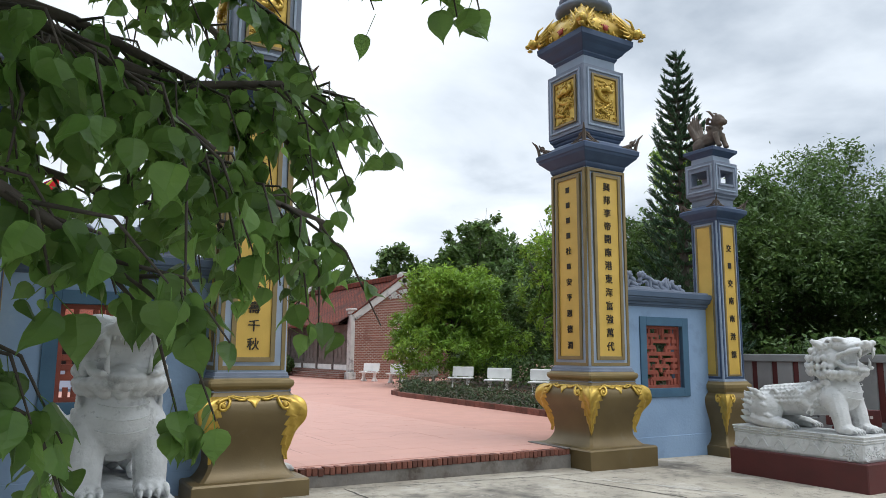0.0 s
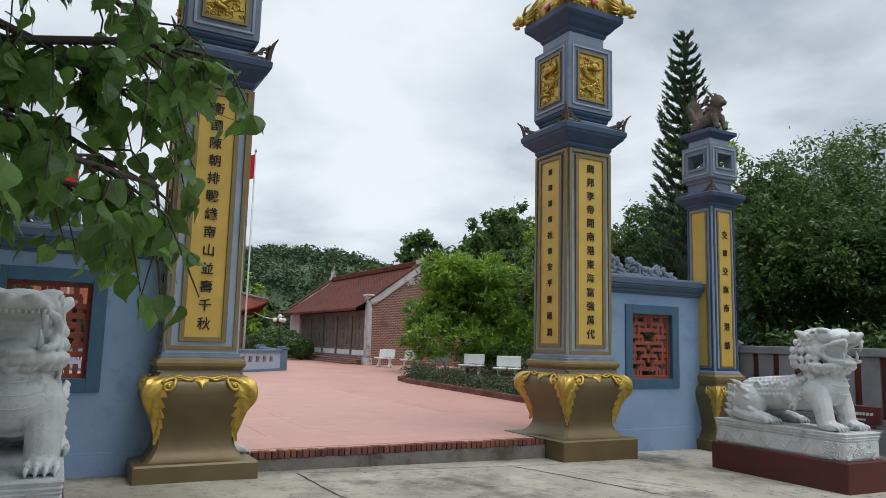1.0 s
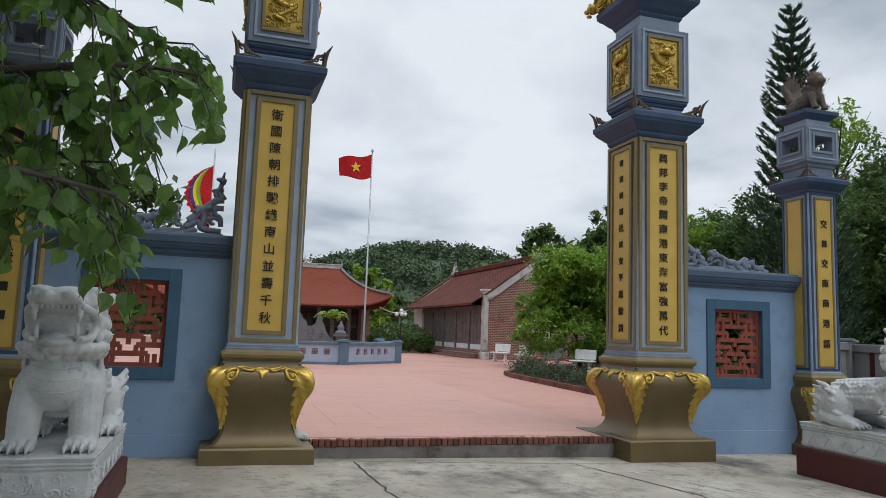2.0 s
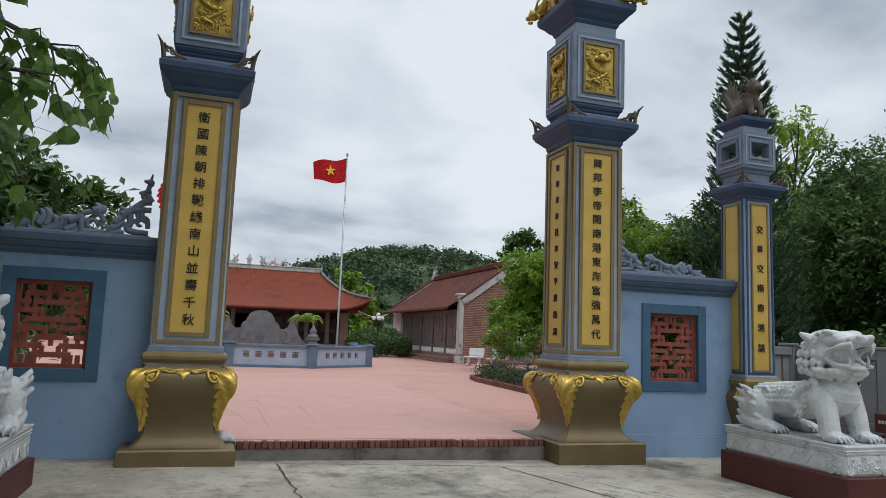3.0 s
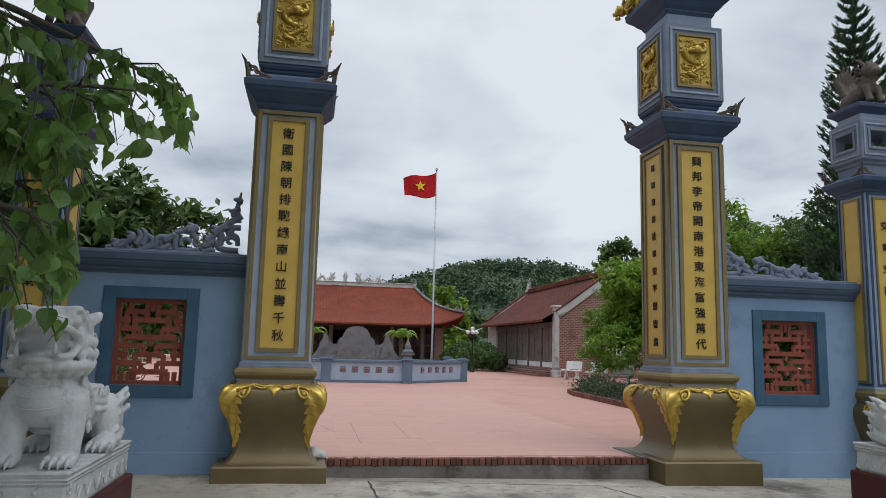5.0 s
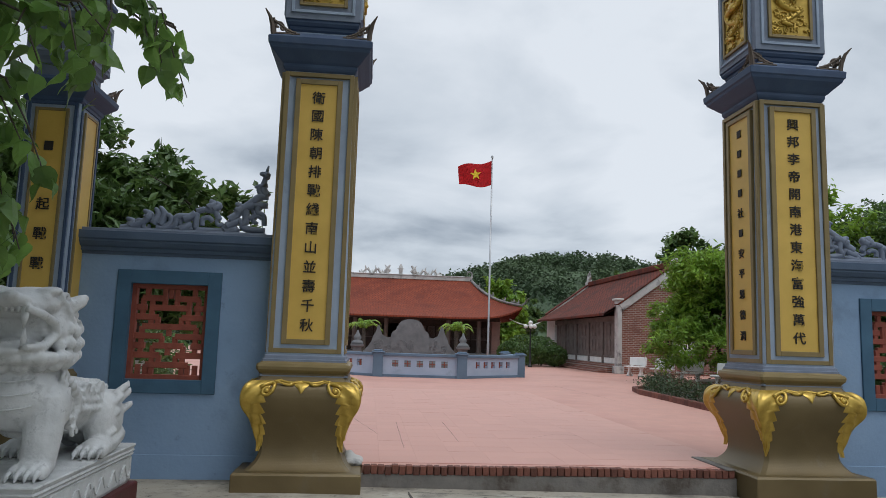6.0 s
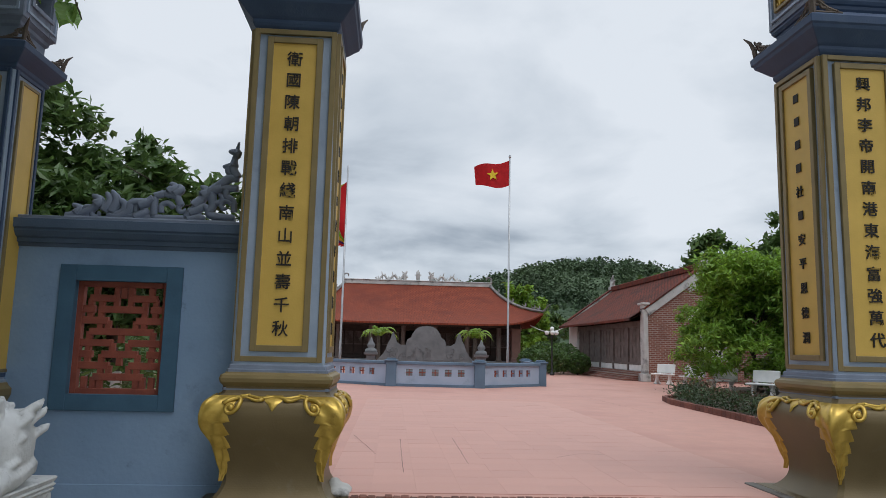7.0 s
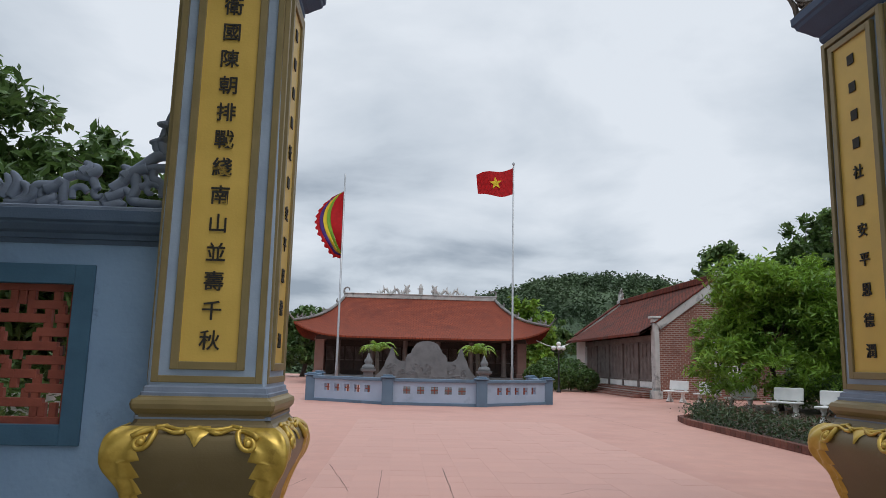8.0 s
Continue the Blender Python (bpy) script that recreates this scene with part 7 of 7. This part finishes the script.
def norfolk_pine(x, y, H):
    """Tiered conifer: whorls of upswept boughs, each with short needled twigs."""
    rng = np.random.default_rng(17)
    t = thing("norfolk_pine", (x, y, 0), "tall dark tiered conifer behind the side pillar", "tree")
    part("trunk", tube(bmesh.new(), [(0, 0, H * k / 8) for k in range(9)], [0.14 * (1 - k / 8.2) + 0.012 for k in range(9)], 8), BARK, t)
    cs, tips = [], []
    bm = bmesh.new()
    z = 1.2
    while z < H - 0.05:
        f = z / H
        R = 1.16 * (1 - f) ** 0.72 * (0.85 + 0.3 * rng.uniform()) + 0.10
        n = 6 if f < 0.9 else 4
        a0 = rng.uniform(0, 6)
        for k in range(n):
            a = a0 + 2 * math.pi * k / n + rng.normal(0, 0.12)
            droop = -0.18 * (1 - f)
            pts = []
            for i in range(9):
                g = i / 8
                r = R * g
                pts.append(Vector((r * math.cos(a), r * math.sin(a), z + R * (droop * g + 0.62 * g ** 3))))
            tube(bm, pts, [0.022 * (1 - 0.8 * i / 8) for i in range(9)], 4)
            m = int(30 + 230 * R)
            u = rng.uniform(0.12, 1, m)
            for uu in u:
                i = min(7, int(uu * 8))
                p = pts[i].lerp(pts[i + 1], uu * 8 - i)
                cs.append((p.x + rng.normal(0, 0.045 * R), p.y + rng.normal(0, 0.045 * R), p.z + rng.uniform(-0.01, 0.05)))
                tips.append(a)
        z += 0.36 * (1 - 0.5 * f)
    tagged(part("bough", bm, BARK, t), kind="stuff")
    cs = np.array(cs)
    k = len(cs)
    aa = np.array(tips) + rng.normal(0, 0.7, k)
    d = np.stack([np.cos(aa) * 0.7, np.sin(aa) * 0.7, rng.uniform(0.35, 0.95, k)], 1)
    d /= np.linalg.norm(d, axis=1)[:, None]
    s = np.cross(d, rng.normal(0, 1, (k, 3)))
    s /= np.linalg.norm(s, axis=1)[:, None]
    L = rng.uniform(0.07, 0.14, k)[:, None]
    v = np.stack([cs - s * 0.018, cs + s * 0.018, cs + d * L], 1).reshape(-1, 3)
    mesh_ob("needles", v.tolist(), np.arange(k * 3).reshape(k, 3).tolist(), LEAF_PINE, t)


norfolk_pine(12.0, 10.3, 8.1)

# ---- wooded hill ----


def hill_height(x, y):
    base = 8.8 + 6.2 * math.exp(-((x - 46) / 22) ** 2) + 5.0 / (1 + math.exp(-(x - 9) / 8)) + 2.0 * math.exp(-((x - 105) / 30) ** 2)
    k = min(1, max(0, (y - 84) / 70))
    return base * k * k * (3 - 2 * k) * (1 if y < 175 else max(0.3, 1 - (y - 175) / 200))


gx, gy = np.linspace(-160, 260, 85), np.linspace(76, 300, 46)
verts = [(x, y, hill_height(x, y) - 0.3 + 0.5 * noise.noise(Vector((x * 0.05, y * 0.05, 0)))) for y in gy for x in gx]
faces = [(j * 85 + i, j * 85 + i + 1, (j + 1) * 85 + i + 1, (j + 1) * 85 + i) for j in range(45) for i in range(84)]
tagged(mesh_ob("hill", verts, faces, LEAF_HILL_HAZE, None, True), "low hill behind the temple", "hill", kind="structure")
rng = np.random.default_rng(77)
pts = []
for _ in range(3200):
    x, y = rng.uniform(-60, 170), 84 + 86 * rng.uniform(0, 1)
    h = rng.uniform(2.4, 4.6)
    w = h * rng.uniform(0.42, 0.62)
    z = hill_height(x, y) - 0.5
    d = rng.normal(0, 1, (84, 3))
    d /= np.linalg.norm(d, axis=1)[:, None]
    d[:, 2] = np.abs(d[:, 2]) * 1.0 - 0.15
    lump = 1 + 0.25 * np.sin(d[:, :1] * 5 + x) * np.cos(d[:, 1:2] * 5 + y)
    pts.append(d * np.array([w, w, h]) * rng.uniform(0.75, 1.02, (84, 1)) * lump * np.array([1, 1, 0.72]) + np.array([x, y, z]))
v, f = leaf_cloud(np.concatenate(pts), 0.62, 0.5, rng, 0.2)
tagged(mesh_ob("hill_woods", v, f, LEAF_HILL_HAZE), "dense woods covering the hill", "woods", kind="stuff")

# ---- overhanging branch with heart-shaped leaves ----


def heart_leaf_mesh():
    """Heart-shaped leaf with a drip tip, folded along its rib; hangs towards -z from the origin."""
    half = [(0.0, -0.02), (0.16, 0.05), (0.33, -0.02), (0.42, -0.18), (0.40, -0.38), (0.28, -0.60), (0.13, -0.80), (0.04, -0.93), (0.0, -1.08)]
    vs, fs = [], []
    k = len(half)
    for _, z in half:
        vs.append((0, 0.02 * math.sin(z * 3), z))
    for s in (-1, 1):
        o = len(vs)
        for x, z in half:
            vs.append((s * x, -0.30 * x + 0.05 * math.sin(z * 6), z))
        for i in range(k - 1):
            q = (i, i + 1, o + i + 1, o + i)
            fs.append(q if s > 0 else q[::-1])
    return vs, fs


def near_tree():
    rng = np.random.default_rng(23)
    t = thing("heart_leaf_tree", (-2.6, 3.4, 0), "broad tree with hanging heart-shaped leaves over the forecourt", "tree")
    bm = bmesh.new()
    off = Vector((-2.6, 3.4, 0))
    tube(bm, [Vector(p) - off for p in ((-2.6, 3.4, -0.1), (-2.55, 3.4, 1.2), (-2.45, 3.38, 2.4), (-2.5, 3.4, 4.0), (-2.6, 3.5, 5.5))], [0.24, 0.20, 0.17, 0.13, 0.08], 12)
    limbs = [
        [(-2.45, 3.38, 2.5), (-1.4, 3.3, 2.95), (-0.35, 3.3, 2.85), (0.35, 3.35, 2.72), (0.85, 3.4, 2.85), (1.2, 3.5, 2.9)],
        [(-2.5, 3.4, 3.3), (-1.4, 3.6, 3.8), (-0.4, 3.9, 3.8), (0.4, 4.2, 3.6), (1.0, 4.6, 3.45), (1.32, 4.9, 3.4)],
        [(-2.45, 3.38, 2.3), (-1.5, 2.9, 2.7), (-0.7, 2.6, 2.7), (-0.1, 2.5, 2.5), (0.35, 2.5, 2.2)],
        [(-2.5, 3.4, 3.6), (-1.6, 2.8, 4.1), (-0.6, 2.5, 4.0), (0.2, 2.4, 3.7), (0.7, 2.6, 3.45)],
        [(-2.45, 3.4, 2.2), (-1.5, 3.8, 2.5), (-0.6, 4.0, 2.5), (0.2, 4.0, 2.3), (0.8, 3.95, 2.2)],
        [(-2.45, 3.38, 2.4), (-1.3, 2.9, 2.75), (-0.5, 2.7, 2.6), (0.1, 2.7, 2.35), (0.55, 2.85, 2.15), (1.0, 3.1, 2.1)],
        [(-2.45, 3.4, 2.8), (-1.0, 3.4, 3.1), (-0.1, 3.4, 2.95), (0.5, 3.4, 2.75), (0.95, 3.45, 2.55)],
        [(-2.45, 3.4, 2.6), (-1.0, 3.6, 2.8), (-0.1, 3.6, 2.65), (0.5, 3.6, 2.45), (0.9, 3.6, 2.25)],
        [(-2.5, 3.4, 3.3), (-1.3, 3.2, 3.55), (-0.5, 3.1, 3.45), (0.2, 3.1, 3.3), (0.8, 3.3, 3.15)],
        [(-1.5, 2.9, 2.7), (-0.9, 2.4, 2.3), (-0.3, 2.25, 1.95), (0.1, 2.3, 1.7)],
        [(-2.45, 3.4, 2.0), (-1.4, 2.9, 2.2), (-0.8, 2.6, 1.95), (-0.45, 2.5, 1.65), (-0.28, 2.5, 1.35)],
        [(-2.5, 3.4, 3.5), (-1.3, 2.8, 4.0), (-0.2, 2.4, 3.9), (0.7, 2.25, 3.5), (1.3, 2.25, 3.05)],
    ]
    twigs = []
    for L in limbs:
        L = [Vector(p) - off for p in L]
        k = len(L)
        tube(bm, L, [0.040 * (1 - 0.85 * i / (k - 1)) + 0.004 for i in range(k)], 8)
        for i in range(1, k - 1):
            for _ in range(8):
                p = L[i].lerp(L[i + 1], rng.uniform(0, 1))
                ln = rng.uniform(0.3, 0.8)
                a = rng.uniform(0, 6.283)
                e = p + Vector((abs(math.cos(a)) * ln * 0.55, math.sin(a) * ln * 0.55, -ln * rng.uniform(0.15, 0.95)))
                m = p.lerp(e, 0.5) + Vector((0.05, 0, 0.07))
                tube(bm, [p, m, e], [0.009, 0.006, 0.003], 5)
                twigs.append((p, m, e))
    part("trunk", bm, BARK, t, smooth=True)
    hv, hf = heart_leaf_mesh()
    hv = np.array(hv)
    hf = np.array(hf)
    V, F, n = [], [], 0
    bms = bmesh.new()
    for p, m, e in twigs:
        for _ in range(rng.integers(5, 11)):
            g = rng.uniform(0.15, 1.05)
            q = (p.lerp(m, g * 2) if g < 0.5 else m.lerp(e, g * 2 - 1))
            stalk = Vector((rng.normal(0, 0.04), rng.normal(0, 0.04), -rng.uniform(0.02, 0.07)))
            q2 = q + stalk
            w = q2 + off
            if (w.y < 2.55 and w.x > 0.75 and w.z < 2.80) or w.x > 1.52 or w.y < 1.9 or w.z < 1.0 or (w.x > 1.28 and w.z < 1.95) or (w.x > 0.95 and w.z < 1.55) or (w.x > 0.55 and w.z < 1.35):
                continue
            sz = rng.uniform(0.08, 0.145)
            R = np.array(Euler((rng.normal(0.25, 0.4), rng.normal(0, 0.35), rng.uniform(0, 6.283))).to_matrix())
            V.append((hv * sz) @ R.T + np.array(q2))
            F.append(hf + n)
            n += len(hv)
            tube(bms, [q, q2], 0.0016, 3)
    mesh_ob("leaves", np.concatenate(V).tolist(), np.concatenate(F).tolist(), LEAF_NEAR, t, label="hanging heart-shaped green leaves")["kind"] = "stuff"
    # wide crown overhead, unseen: blobs added to shade the left wall and forecourt
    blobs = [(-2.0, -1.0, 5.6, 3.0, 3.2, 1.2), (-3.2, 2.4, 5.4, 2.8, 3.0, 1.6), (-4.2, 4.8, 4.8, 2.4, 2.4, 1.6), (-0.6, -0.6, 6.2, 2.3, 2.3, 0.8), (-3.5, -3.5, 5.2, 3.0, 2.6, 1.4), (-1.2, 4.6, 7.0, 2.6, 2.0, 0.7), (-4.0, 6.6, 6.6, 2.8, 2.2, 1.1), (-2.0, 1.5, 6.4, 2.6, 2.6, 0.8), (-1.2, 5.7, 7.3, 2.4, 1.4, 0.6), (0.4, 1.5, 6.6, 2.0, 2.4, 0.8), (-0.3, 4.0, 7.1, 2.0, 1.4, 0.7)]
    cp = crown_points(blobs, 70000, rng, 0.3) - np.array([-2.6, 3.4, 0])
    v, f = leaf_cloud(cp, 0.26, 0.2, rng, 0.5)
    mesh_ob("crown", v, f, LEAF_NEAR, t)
    tagged(part("leaf_stalk", bms, LEAF_NEAR, t), kind="stuff")


near_tree()

# ---- plaster lump at the pillar's foot, bricks of the step, near tiles ----
bm = bmesh.new()
ellipsoid(bm, (0, 0.05, 0.02), (0.11, 0.24, 0.045), sub=2)
ellipsoid(bm, (-0.05, 0.1, 0.06), (0.06, 0.10, 0.055), sub=2)
box(bm, (-0.08, -0.14, -0.02), (0.09, 0.2, 0.035), 0.01)
lump = remeshed(bm, "lump", 0.02, 1)
ob = tagged(part("plaster_lump", lump, OLD_PLASTER, None, smooth=True), "rough greyish plaster lump on the pillar plinth", "rubble")
ob.matrix_world = pose(2.53, 8.05, 0.185)
part_ob = tagged(part("stone_sill", boxes(((-0.05, -0.42, 0.0), (0.05, 0.42, 0.018)), bevel=0.005), MORTAR), "thin grey stone strip beside the pillar foot", "sill")
part_ob.matrix_world = pose(6.49, 8.2, YARD_Z - 0.003)

brick_me = None
x = 2.64
rng = np.random.default_rng(9)
while x < 6.5:
    if brick_me is None:
        first = part("brick", boxes(((-0.031, 0.0, 0.0), (0.031, 0.11, 0.084)), bevel=0.005), STEP_BRICK, threshold)
        brick_me = first.data
        ob = first
    else:
        ob = new("brick", brick_me)
        ob.parent = threshold
    ob.matrix_basis = pose(x + 0.031, 7.79 + rng.normal(0, 0.004), 0.116 + rng.normal(0, 0.003), 0, rng.normal(0, 0.8), 0)
    x += 0.071
tile_me = None
for i in range(11):
    for j in range(28):
        cx, cy = TILE_X0 + 0.2 + 0.4 * i, TILE_Y0 + 0.2 + 0.4 * j
        if tile_me is None:
            ob = part("tile", boxes(((-0.1997, -0.1997, 0.0), (0.1997, 0.1997, 0.014)), bevel=0.0004), YARD_TILE, yard)
            tile_me = ob.data
        else:
            ob = new("tile", tile_me)
            ob.parent = yard
        ob.matrix_basis = pose(cx, cy, YARD_Z - 0.0135 + rng.normal(0, 0.0004), rng.normal(0, 0.04), rng.normal(0, 0.04), 0)
